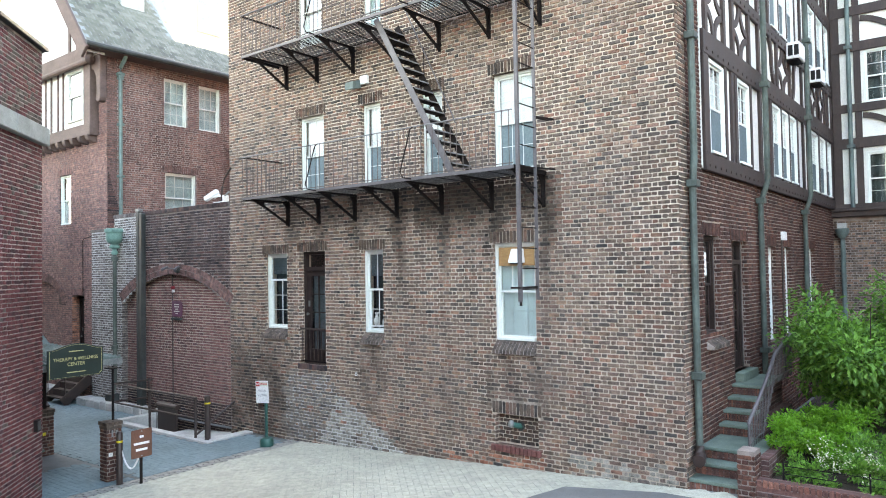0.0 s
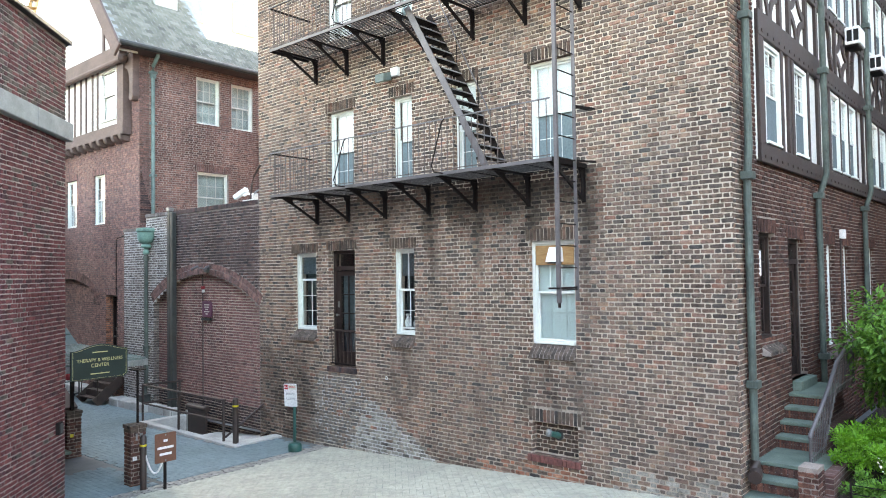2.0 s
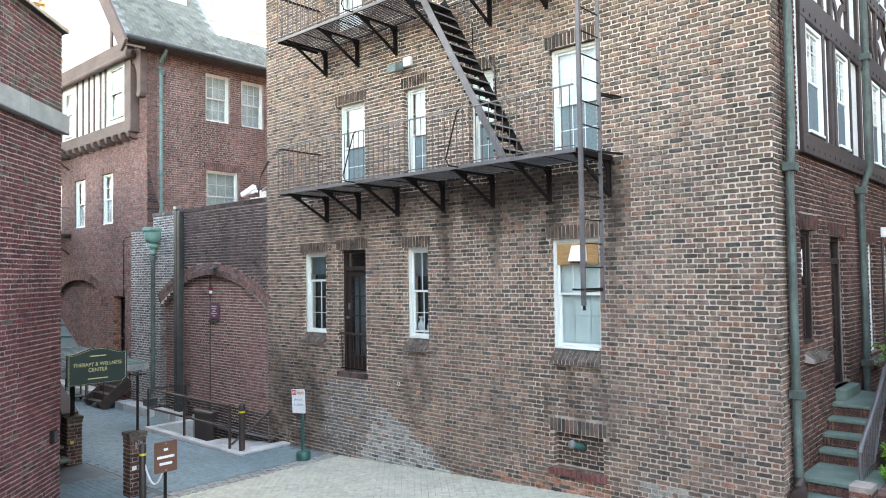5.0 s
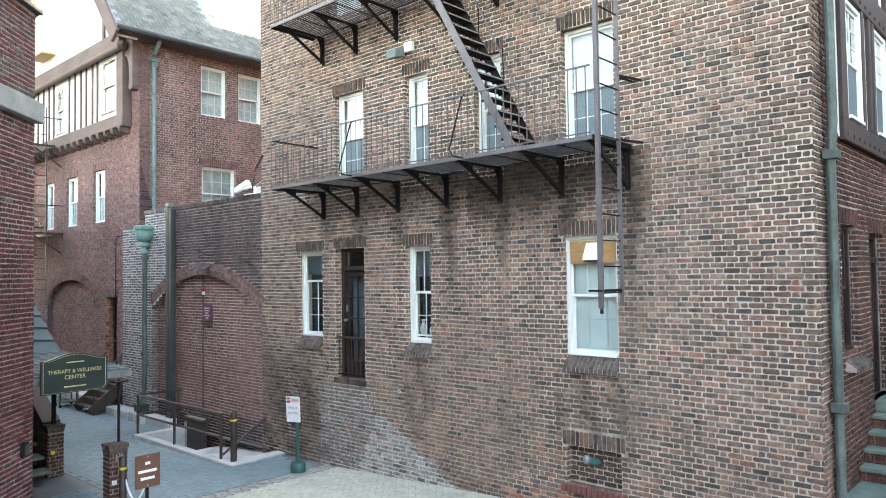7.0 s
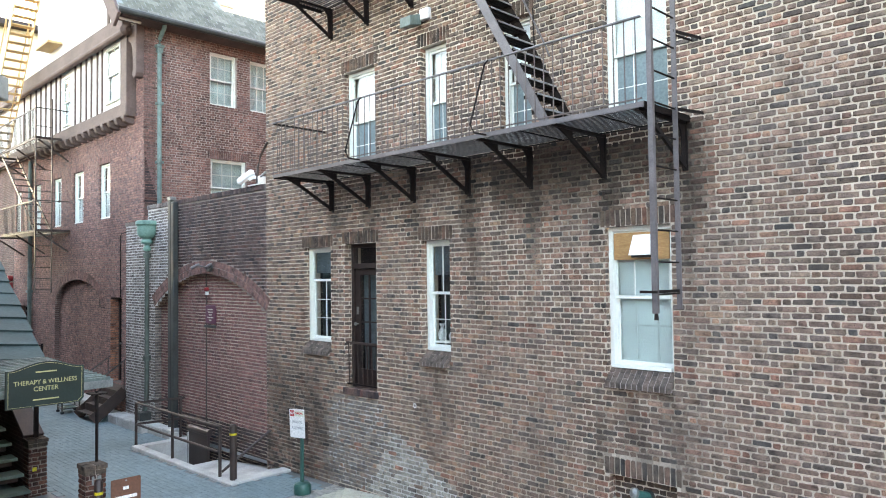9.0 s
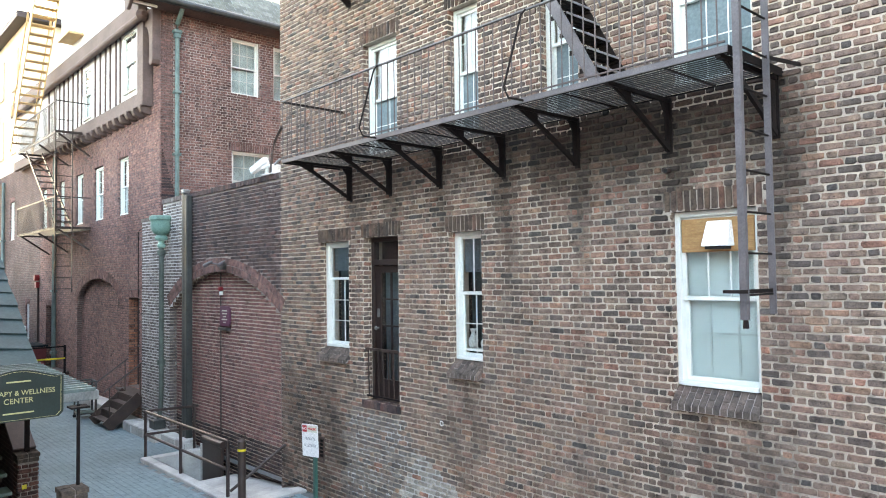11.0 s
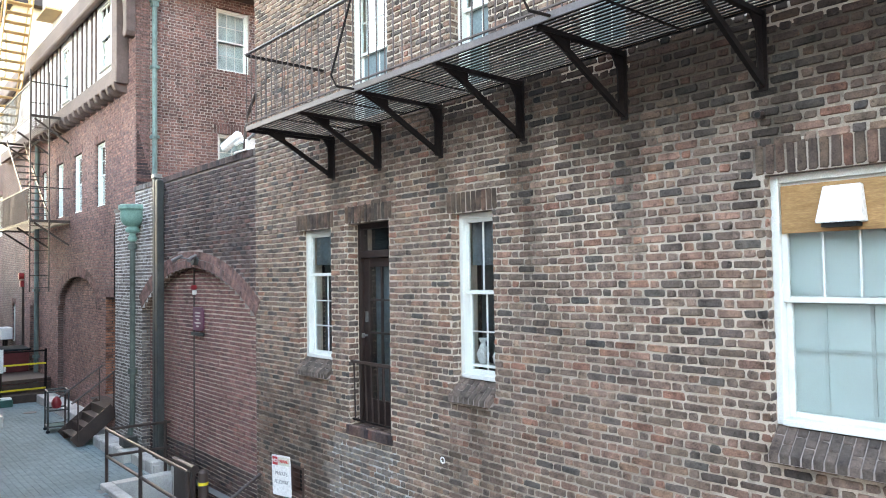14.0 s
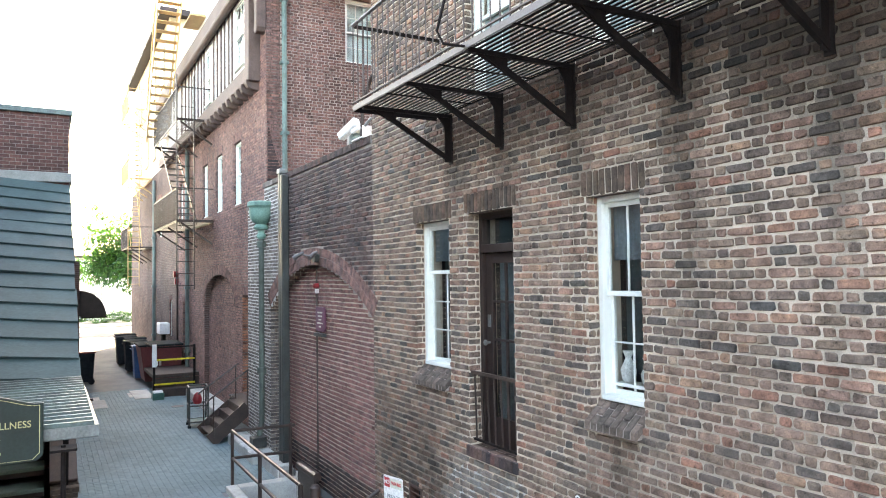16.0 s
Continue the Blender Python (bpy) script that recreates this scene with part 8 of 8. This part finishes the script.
def wheelie(label, x, y, mat, w=0.6, h=1.05, lid=None, rz=0):
    b = thing("wheelie_bin", label, "bin", (x, y, gz(x)), group="bins along the alley")
    z = gz(x)
    t = w * 0.42
    me = Mesher().add([(x - t, y - t, z + 0.08), (x + t, y - t, z + 0.08), (x + t, y + t, z + 0.08), (x - t, y + t, z + 0.08), (x - w / 2, y - w / 2, z + h), (x + w / 2, y - w / 2, z + h), (x + w / 2, y + w / 2, z + h), (x - w / 2, y + w / 2, z + h)],
                      [(3, 2, 1, 0), (4, 5, 6, 7), (0, 1, 5, 4), (1, 2, 6, 5), (2, 3, 7, 6), (3, 0, 4, 7)])
    part("body", me, mat, b, bevel=0.02)
    part("lid", Mesher().box(x - w / 2 - 0.03, x + w / 2 + 0.03, y - w / 2 - 0.03, y + w / 2 + 0.03, z + h + 0.004, z + h + 0.06), lid or mat, b, bevel=0.02)
    for s in (-1, 1):
        part("wheel", Mesher().tube([(x + s * w * 0.36, y - 0.03 + w * 0.4, z + 0.1), (x + s * w * 0.44, y - 0.03 + w * 0.4, z + 0.1)], 0.1, 12), M_BINBLACK, b)
    part("handle", Mesher().tube([(x - w * 0.3, y - w / 2 - 0.05, z + h - 0.05), (x + w * 0.3, y - w / 2 - 0.05, z + h - 0.05)], 0.018, 6), mat, b)
    return b


wheelie("blue plastic wheeled bin in the row", -31.2, 8.85, M_BINBLUE, h=1.1)
for x, y in ((-32.4, 9.0), (-33.5, 8.85), (-34.7, 8.98), (-35.8, 8.75), (-37.1, 8.85)):
    wheelie("black plastic wheeled bin in the row", x, y, M_BINBLACK, w=0.72, h=1.1)
wheelie("black plastic bin with a red bag on its lid", -31.2, 7.05, M_BINBLACK, w=0.7, h=1.0, lid=M_BINRED)
dm = thing("dumpster", "dark red steel dumpster by the alley front", "dumpster", (-30, 9.3, -0.08))
part("body", Mesher().add([(-30.7, 8.75, 0.05), (-29.5, 8.75, 0.05), (-29.5, 9.8, 0.05), (-30.7, 9.8, 0.05), (-30.8, 8.6, 1.15), (-29.4, 8.6, 1.15), (-29.4, 9.85, 1.15), (-30.8, 9.85, 1.15)],
                          [(3, 2, 1, 0), (4, 5, 6, 7), (0, 1, 5, 4), (1, 2, 6, 5), (2, 3, 7, 6), (3, 0, 4, 7)]), M_BINRED, dm, bevel=0.015)
part("lid", Mesher().box(-30.85, -29.35, 8.55, 9.88, 1.16, 1.22), M_BINBLACK, dm, bevel=0.01)
for y in (8.95, 9.05, 9.15):
    part("text_bar", Mesher().box(-29.4, -29.385, y, y + 0.06, 0.55, 0.75), M_SIGNWHITE, dm)
mb = thing("meter_box", "pale grey electric box on a dark post by the alley wall", "electric box", (-33.3, 9.7, -0.08))
part("case", Mesher().box(-33.7, -32.9, 9.62, LY - 0.03, 1.28, 1.68), M_SIGNWHITE, mb, bevel=0.015)
part("post", Mesher().box(-33.45, -33.35, 9.75, 9.85, -0.08, 1.28).box(-33.15, -33.05, 9.75, 9.85, -0.08, 1.28), M_IRON, mb, "dark steel leg")
a2 = thing("fire_alarm", "red alarm bell high on the alley wall", "alarm", (-31.2, LY, 3.35))
part("bell", Mesher().tube([(-31.2, LY - 0.01, 3.45), (-31.2, LY - 0.16, 3.45)], 0.11, 12), M_ALARM, a2)
part("box", Mesher().box(-31.3, -31.1, LY - 0.12, LY - 0.01, 3.1, 3.3), M_ALARM, a2)
tagged(part("conduit", Mesher().tube([(-31.2, LY - 0.03, 3.1), (-31.2, LY - 0.03, 0)], 0.03, 6), M_IRONBROWN), "red-brown conduit on the alley wall", "conduit")
for x in (-28.85, -36.8):
    dp = thing("downpipe", "grey-green downpipe on the alley front", "downpipe", (x, LY - 0.1, 0), group="downpipes of the alley front")
    part("pipe", Mesher().tube([(x, LY - 0.09, 7.4), (x, LY - 0.09, 0)], 0.065, 10), M_PIPEGREY, dp, smooth=True)
    for z in (1.0, 3.0, 5.0):
        part("strap", Mesher().box(x - 0.1, x + 0.1, LY - 0.18, LY - 0.005, z - 0.04, z + 0.04), M_PIPEGREY, dp)


def alley_escape(label, xa, xb, levels, mat, upper):
    fe = thing("fire_escape", label, "fire escape", ((xa + xb) / 2, LY, levels[0]), group="fire escapes of the alley")
    y0, y1 = LY - 0.95, LY - 0.02
    low = mat
    for z in levels:
        mat = low if z == levels[0] else upper
        part("platform_frame", Mesher().box(xa, xb, y0, y0 + 0.02, z - 0.02, z + 0.05).box(xa, xb, y1 - 0.02, y1, z - 0.02, z + 0.05).box(xa, xa + 0.02, y0, y1, z - 0.02, z + 0.05).box(xb - 0.02, xb, y0, y1, z - 0.02, z + 0.05), mat, fe)
        for k in range(14):
            y = y0 + 0.04 + k * 0.063
            part("slat", Mesher().box(xa, xb, y, y + 0.028, z + 0.03, z + 0.04), mat, fe)
        for x in (xa + 0.15, (xa + xb) / 2, xb - 0.15):
            part("bracket", Mesher().beam((x, y0 + 0.1, z - 0.02), (x, y1, z - 0.6), 0.035, 0.05), mat, fe)
        part("top_rail", Mesher().box(xa, xb, y0 - 0.01, y0 + 0.02, z + 0.88, z + 0.91).box(xb - 0.03, xb, y0, y1, z + 0.88, z + 0.91), mat, fe)
        n = int((xb - xa) / 0.13)
        for k in range(n + 1):
            x = xa + (xb - xa) * k / n
            part("baluster", Mesher().tube([(x, y0, z), (x, y0, z + 0.9)], 0.009, 5), mat, fe)
    for a, b in zip(levels, levels[1:]):
        for y in (y0 + 0.15, y0 + 0.6):
            part("stringer", Mesher().beam((xb - 0.6, y, a), (xa + 0.5, y, b), 0.02, 0.09), mat, fe)
        for k in range(1, 12):
            p = Vector((xb - 0.6, 0, a)).lerp(Vector((xa + 0.5, 0, b)), k / 12)
            part("tread", Mesher().box(p.x - 0.1, p.x + 0.1, y0 + 0.15, y0 + 0.6, p.z, p.z + 0.02), mat, fe)
    for y in (y0 - 0.04, y0 + 0.4):
        part("ladder_rail", Mesher().box(xb + 0.03, xb + 0.07, y, y + 0.03, 3.0, levels[-1] + 1.2), mat, fe)
    for k in range(int((levels[-1] - 2.2) / 0.32)):
        part("rung", Mesher().tube([(xb + 0.05, y0 - 0.03, 3.1 + k * 0.32), (xb + 0.05, y0 + 0.42, 3.1 + k * 0.32)], 0.011, 5), mat, fe)


# tan colour puts low sunlight on the upper ironwork; lower levels stay brown
M_IRONSUNLIT = surf("iron_sunlit_tan", (0.56, 0.36, 0.16), (0.66, 0.46, 0.23), rough=0.55, scale=5, bump=0.2, dirt=0.3)
alley_escape("rusty brown fire escape on the alley front", -29.9, -25.15, (4.82, 7.56), M_IRONBROWN, M_IRONBROWN)
alley_escape("brown iron fire escape farther along the alley, upper levels toned as if sunlit", -41.5, -38.0, (4.65, 7.6, 10.6), M_IRONBROWN, M_IRONSUNLIT)
tl = thing("iron_stair", "iron stair toned as if sunlit, climbing from the alley fire escape", "stair", (-29.6, 9.1, 7.6))
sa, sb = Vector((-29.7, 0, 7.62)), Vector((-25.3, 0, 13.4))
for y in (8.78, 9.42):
    part("stringer", Mesher().beam((sa.x, y, sa.z), (sb.x, y, sb.z), 0.03, 0.24), M_IRONSUNLIT, tl)
    part("handrail", Mesher().tube([(sa.x + 0.2, y, sa.z + 1.1), (sb.x, y, sb.z + 0.85)], 0.02, 6), M_IRONSUNLIT, tl)
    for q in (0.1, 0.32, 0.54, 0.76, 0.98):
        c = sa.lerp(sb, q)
        part("rail_post", Mesher().tube([(c.x, y, c.z), (c.x, y, c.z + 0.86)], 0.014, 6), M_IRONSUNLIT, tl)
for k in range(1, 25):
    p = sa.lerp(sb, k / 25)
    part("tread", Mesher().box(p.x - 0.13, p.x + 0.13, 8.79, 9.41, p.z - 0.012, p.z + 0.012), M_IRONSUNLIT, tl)
part("landing", Mesher().box(-26.7, -25.5, 9.44, 9.96, 10.58, 10.62), M_IRONSUNLIT, tl)
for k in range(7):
    part("landing_slat", Mesher().box(-26.7, -25.5, 9.46 + k * 0.07, 9.49 + k * 0.07, 10.62, 10.66), M_IRONSUNLIT, tl)

# ---- buildings farther off ----
# cream raised and warmed in colour, in place of sunlight on it
M_CREAM = surf("cream_sunlit_render", (0.82, 0.7, 0.46), (0.9, 0.79, 0.56), rough=0.9, scale=0.8, fine=60, bump=0.2, dirt=0.12)
# trim and panes paled in colour, for the glare that washes them out
M_TRIMFAR = surf("far_trim_glare", (0.5, 0.4, 0.3), (0.6, 0.5, 0.38), rough=0.8, bump=0.05, dirt=0.1)
M_GLASSFAR = surf("far_glass_glare", (0.3, 0.32, 0.32), (0.4, 0.42, 0.42), rough=0.15, bump=0, dirt=0.1)


def far_building(label, x0, x1, y0, y1, z0, z1, wins, mat):
    """A plain block with window openings on the faces towards the court: (face, u, z, w, h)."""
    b = thing("building", label, "building", ((x0 + x1) / 2, (y0 + y1) / 2, 0))
    part("wall", Mesher().box(x0, x1, y0, y1, z0, z1), mat, b)
    part("roof", Mesher().box(x0 - 0.4, x1 + 0.4, y0 - 0.4, y1 + 0.4, z1 + 0.004, z1 + 0.25), M_TIMBER, b)
    for face, u, z, w, h in wins:
        if face == "x":
            f = part("window", Mesher().box(x1, x1 + 0.05, u - w / 2 - 0.08, u + w / 2 + 0.08, z - 0.08, z + h + 0.08), M_TRIMFAR, b)
            part("pane", Mesher().box(x1 + 0.05, x1 + 0.06, u - w / 2, u + w / 2, z, z + h), M_GLASSFAR, f)
        else:
            f = part("window", Mesher().box(u - w / 2 - 0.08, u + w / 2 + 0.08, y0 - 0.05, y0, z - 0.08, z + h + 0.08), M_TRIMFAR, b)
            part("pane", Mesher().box(u - w / 2, u + w / 2, y0 - 0.06, y0 - 0.05, z, z + h), M_GLASSFAR, f)
    return b


far_building("cream rendered upper storeys over the alley front", -46.4, -34.2, 10.15, 14.0, 7.72, 13.5, [("y", -36 - 2.6 * k, z, 0.9, 1.5) for k in range(4) for z in (8.6, 11.2)], M_CREAM)
far_building("pale rendered building behind the corner house", -46, -32, 17, 30, 0, 21, [("x", 18.5 + 3 * k, z, 1.2, 1.8) for k in range(4) for z in (12.5, 16)] + [("y", -34 - 3 * k, z, 1.2, 1.8) for k in range(4) for z in (12.5, 16)], M_CREAM)
me = Mesher().box(-46, -31.0, -10, 6.95, -0.2, 3.9)
tagged(part("wall_alley_south", me, M_FARBRICK), "dark brick building along the far side of the alley", "building", kind="structure")
an = thing("door_awning", "dark brown rounded canvas door awning", "awning", (-31, 7.2, 2.2))
me = Mesher()
n = 8
ring = [(6.95 + 0.75 * math.sin(math.pi / 2 * k / n), 2.1 + 0.85 * math.cos(math.pi / 2 * k / n)) for k in range(n + 1)]
for k in range(n):
    (ya, za), (yb, zb) = ring[k], ring[k + 1]
    me.add([(-32.2, ya, za), (-30.4, ya, za), (-30.4, yb, zb), (-32.2, yb, zb)], [(0, 1, 2, 3)])
    for x in (-30.4, -32.2):
        me.add([(x, 6.95, 2.1), (x, ya, za), (x, yb, zb)], [(0, 1, 2)])
part("canvas", me, M_DOORPAINT, an)
part("frame", Mesher().tube([(-30.4, 6.95, 2.1), (-30.4, 7.7, 2.1), (-32.2, 7.7, 2.1), (-32.2, 6.95, 2.1)], 0.02, 6), M_IRON, an)

# ---- street at the end of the alley ----
M_ROAD = surf("street_asphalt", (0.06, 0.06, 0.062), (0.09, 0.09, 0.092), rough=0.9, scale=0.6, fine=40, bump=0.3)
zr = gz(-60)
tagged(part("road", Mesher().box(-62, -52.5, -80, 80, zr - 0.3, zr + 0.012), M_ROAD), "grey asphalt street across the alley end", "road", kind="structure")
tagged(part("kerb", Mesher().box(-62.4, -62, -80, 80, zr - 0.3, zr + 0.14), M_CONCRETE), "pale kerb of the far pavement", "kerb", kind="structure")
tagged(part("pavement", Mesher().box(-64.5, -62.4, -80, 80, zr - 0.3, zr + 0.13), M_CONCRETE), "pale concrete pavement across the street", "pavement", kind="structure")
for k in range(5):
    tagged(part("road_marking", Mesher().box(-57.1, -56.95, 4 + k * 3.0, 5.8 + k * 3.0, zr + 0.012, zr + 0.017), M_SIGNWHITE), "white lane line on the street", "road marking", kind="structure")
me = Mesher()
cl = [(-66 + rng.uniform(-0.3, 0.3), y, zr + 0.35 + rng.uniform(0, 0.3), 0.45) for y in np.arange(-2, 22, 0.35)]
leaves(me, 9000, clump_field(cl, 0.5), 0.16)
tagged(part("hedge", me, M_LEAFDARK), "clipped green hedge across the street", "hedge", kind="stuff")
fw = thing("picket_fence", "white board fence behind the hedge", "fence", (-68, 9, zr))
for k in range(6):
    part("rail", Mesher().box(-68.03, -67.97, 0, 22, zr + 0.3 + k * 0.42, zr + 0.5 + k * 0.42), M_SIGNWHITE, fw)
for k in range(10):
    part("post", Mesher().box(-68.1, -67.9, k * 2.4, k * 2.4 + 0.2, zr, zr + 2.9), M_SIGNWHITE, fw)


def tree(label, x, y, h, spread, n, size, mat, seed):
    r = np.random.default_rng(seed)
    z0 = gz(x)
    t = thing("tree", label, "tree", (x, y, z0), group="street trees")
    me = Mesher().tube([(x, y, z0 - 0.1), (x + 0.1, y, z0 + h * 0.2), (x, y + 0.1, z0 + h * 0.4), (x - 0.2, y, z0 + h * 0.75)], [0.35, 0.26, 0.2, 0.06], 10)
    cl = []
    for k in range(16):
        a = r.uniform(0, 6.28)
        b0 = Vector((x, y, z0 + h * r.uniform(0.25, 0.6)))
        e = b0 + Vector((math.cos(a) * spread * r.uniform(0.4, 0.95), math.sin(a) * spread * r.uniform(0.4, 0.95), h * r.uniform(0.05, 0.35)))
        me.tube([b0, b0.lerp(e, 0.5) + Vector((0, 0, 0.2)), e], [0.1, 0.06, 0.02], 6)
        for q in range(5):
            c = b0.lerp(e, r.uniform(0.4, 1.05)) + Vector(r.normal(0, spread * 0.12, 3))
            cl.append((c.x, c.y, c.z, spread * r.uniform(0.12, 0.26)))
    part("trunk", me, M_BARK, t, smooth=True)
    me = Mesher()
    leaves(me, n, clump_field(cl, 0.3), size)
    tagged(part("crown", me, mat, t), kind="stuff")


tree("broad green street tree beyond the alley", -64.8, 12.5, 9.5, 6.0, 12000, 0.34, M_LEAFDARK, 21)
tree("green street tree across the road", -72, 5.0, 8.5, 4.5, 6000, 0.34, M_LEAFDARK, 22)
far_building("pale house across the street behind trees", -95, -82, -5, 25, 0, 5.5, [("x", -2 + 4 * k, 1.5, 1.4, 1.6) for k in range(6)], M_STUCCO)

# ---- paving ----
PAVE_BEIGE = brick_mat("paver_buff", [(0.38, 0.39, 0.33), (0.41, 0.415, 0.35), (0.36, 0.365, 0.31), (0.395, 0.4, 0.34)], soot=0.25, soot_scale=0.5, chips=0.2, blotch=0.3)
PAVE_GREY = brick_mat("paver_grey", [(0.15, 0.212, 0.23), (0.163, 0.229, 0.248), (0.14, 0.199, 0.218), (0.155, 0.218, 0.237)], soot=0.25, soot_scale=0.5, chips=0.2, blotch=0.25)
PAVE_EDGE = brick_mat("paver_edge", [(0.34, 0.34, 0.31), (0.27, 0.275, 0.255), (0.38, 0.375, 0.34), (0.22, 0.225, 0.215)], soot=0.3, blotch=0.6)


def paver(me, x0, x1, y0, y1, h=0.01, turn=0.0):
    ct, st = math.cos(turn), math.sin(turn)
    t = rng.uniform(-0.001, 0.001, 4)
    c = 0.0015
    lo = [(x0, y0), (x1, y0), (x1, y1), (x0, y1)]
    hi = [(x0 + c, y0 + c), (x1 - c, y0 + c), (x1 - c, y1 - c), (x0 + c, y1 - c)]
    lo, hi = ([(x * ct - y * st, x * st + y * ct) for x, y in q] for q in (lo, hi))
    me.add([(x, y, gz(x) - 0.004) for x, y in lo] + [(x, y, gz(x) + h + t[i]) for i, (x, y) in enumerate(hi)], [(4, 5, 6, 7), (0, 1, 5, 4), (1, 2, 6, 5), (2, 3, 7, 6), (3, 0, 4, 7)])


def in_well(x, y):
    return WELL[0] - 0.2 < x < WELL[1] + 0.2 and WELL[2] - 0.08 < y


def herringbone(me, x0, x1, y0, y1, w=0.1, g=0.004, keep=None, turn=0.0):
    """Two-to-one blocks in a herringbone, turned by an angle within the field."""
    ct, st = math.cos(turn), math.sin(turn)
    box = [(x * ct + y * st, y * ct - x * st) for x in (x0, x1) for y in (y0, y1)]
    a0, a1, b0, b1 = min(p[0] for p in box), max(p[0] for p in box), min(p[1] for p in box), max(p[1] for p in box)
    for i in range(int((a1 - a0) / w) + 2):
        for j in range(int((b1 - b0) / w) + 2):
            k = (i - j) % 4
            a, b = a0 + i * w, b0 + j * w
            if k == 0:
                q = (a, a + 2 * w, b, b + w)
            elif k == 2:
                q = (a, a + w, b - w, b + w)
            else:
                continue
            ca, cb = (q[0] + q[1]) / 2, (q[2] + q[3]) / 2
            x, y = ca * ct - cb * st, ca * st + cb * ct
            if x0 + 0.04 < x < x1 - 0.02 and y0 < y < y1 and not in_well(x, y) and (keep is None or keep(x, y)):
                paver(me, q[0] + g / 2, q[1] - g / 2, q[2] + g / 2, q[3] - g / 2, turn=turn)


me = Mesher()
herringbone(me, -11.2, -2.7, 4.6, 9.66, g=0.003, turn=radians(45))
herringbone(me, -11.2, 2.4, -3.0, 4.6, turn=radians(45), keep=lambda x, y: (x + 11.9) * 0.68 + (y - 4.95) * 0.73 > 0.25)
tagged(part("paving_court", me, PAVE_BEIGE), "buff block paving of the court", "paving", kind="structure")
me = Mesher()
herringbone(me, -29.0, -11.55, 6.4, 9.5, g=0.0025)
herringbone(me, -13.5, -11.55, 4.9, 6.3, g=0.0025)
tagged(part("paving_alley", me, PAVE_GREY), "blue-grey block paving of the alley", "paving", kind="structure")
edge = tagged(part("paving_edge", Mesher().box(-11.56, -11.2, 4.6, 9.6, gz(-11.4) - 0.01, gz(-11.4) - 0.002), M_MORTARMID), "double row of rough setts between the pavings", "paving", kind="structure")
for k in range(44):
    for x in (-11.54, -11.37):
        y = 4.65 + k * 0.112 + (0.05 if x < -11.5 else 0)
        me = Mesher()
        paver(me, x, x + 0.155 + rng.uniform(-0.015, 0.005), y, y + 0.1, h=0.014 + rng.uniform(-0.006, 0.006))
        part("sett", me, PAVE_EDGE, edge)
tagged(part("asphalt_patch", Mesher().add([(x, y, gz(x) + 0.022) for x, y in ((-5.3, 7.6), (-4.9, 9.0), (-3.6, 9.3), (-2.7, 9.2), (2.8, 9.2), (2.8, -3.4), (-5.0, -3.4))], [(6, 5, 4, 3, 2, 1, 0)]), M_GROUND),
       "dark asphalt strip over the court paving", "asphalt", kind="structure")


# ---- drain grates in the alley ----
def drain(x0, x1, y0, y1, m=0.16):
    z = gz((x0 + x1) / 2)
    d = thing("drain_grate", "black iron drain grate in a pale concrete frame", "drain", (x0, y0, z), group="alley drains")
    for a, b, c, e in ((x0, x1, y0, y0 + m), (x0, x1, y1 - m, y1), (x0, x0 + m, y0 + m, y1 - m), (x1 - m, x1, y0 + m, y1 - m)):
        part("frame_side", Mesher().box(a, b, c, e, z - 0.02, z + 0.017), M_CONCRETE, d)
    # black slab paints the depth below the grate
    part("pit_shade", Mesher().box(x0 + m, x1 - m, y0 + m, y1 - m, z - 0.02, z + 0.012), M_DARKROOM, d)
    n = max(3, int((x1 - x0 - 2 * m) / 0.06))
    for k in range(n):
        x = x0 + m + (x1 - x0 - 2 * m) * (k + 0.5) / n
        part("bar", Mesher().box(x - 0.014, x + 0.014, y0 + m, y1 - m, z + 0.012, z + 0.019), M_IRON, d)


drain(-27.9, -26.0, 6.62, 7.34)
drain(-28.2, -27.36, 8.1, 8.66, 0.12)
mh = thing("manhole_cover", "small dark iron cover in the alley paving", "cover", (-25.1, 9.05, gz(-25.1)))
part("lid", Mesher().tube([(-25.1, 9.05, gz(-25.1)), (-25.1, 9.05, gz(-25.1) + 0.018)], 0.16, 18), M_IRONBROWN, mh)
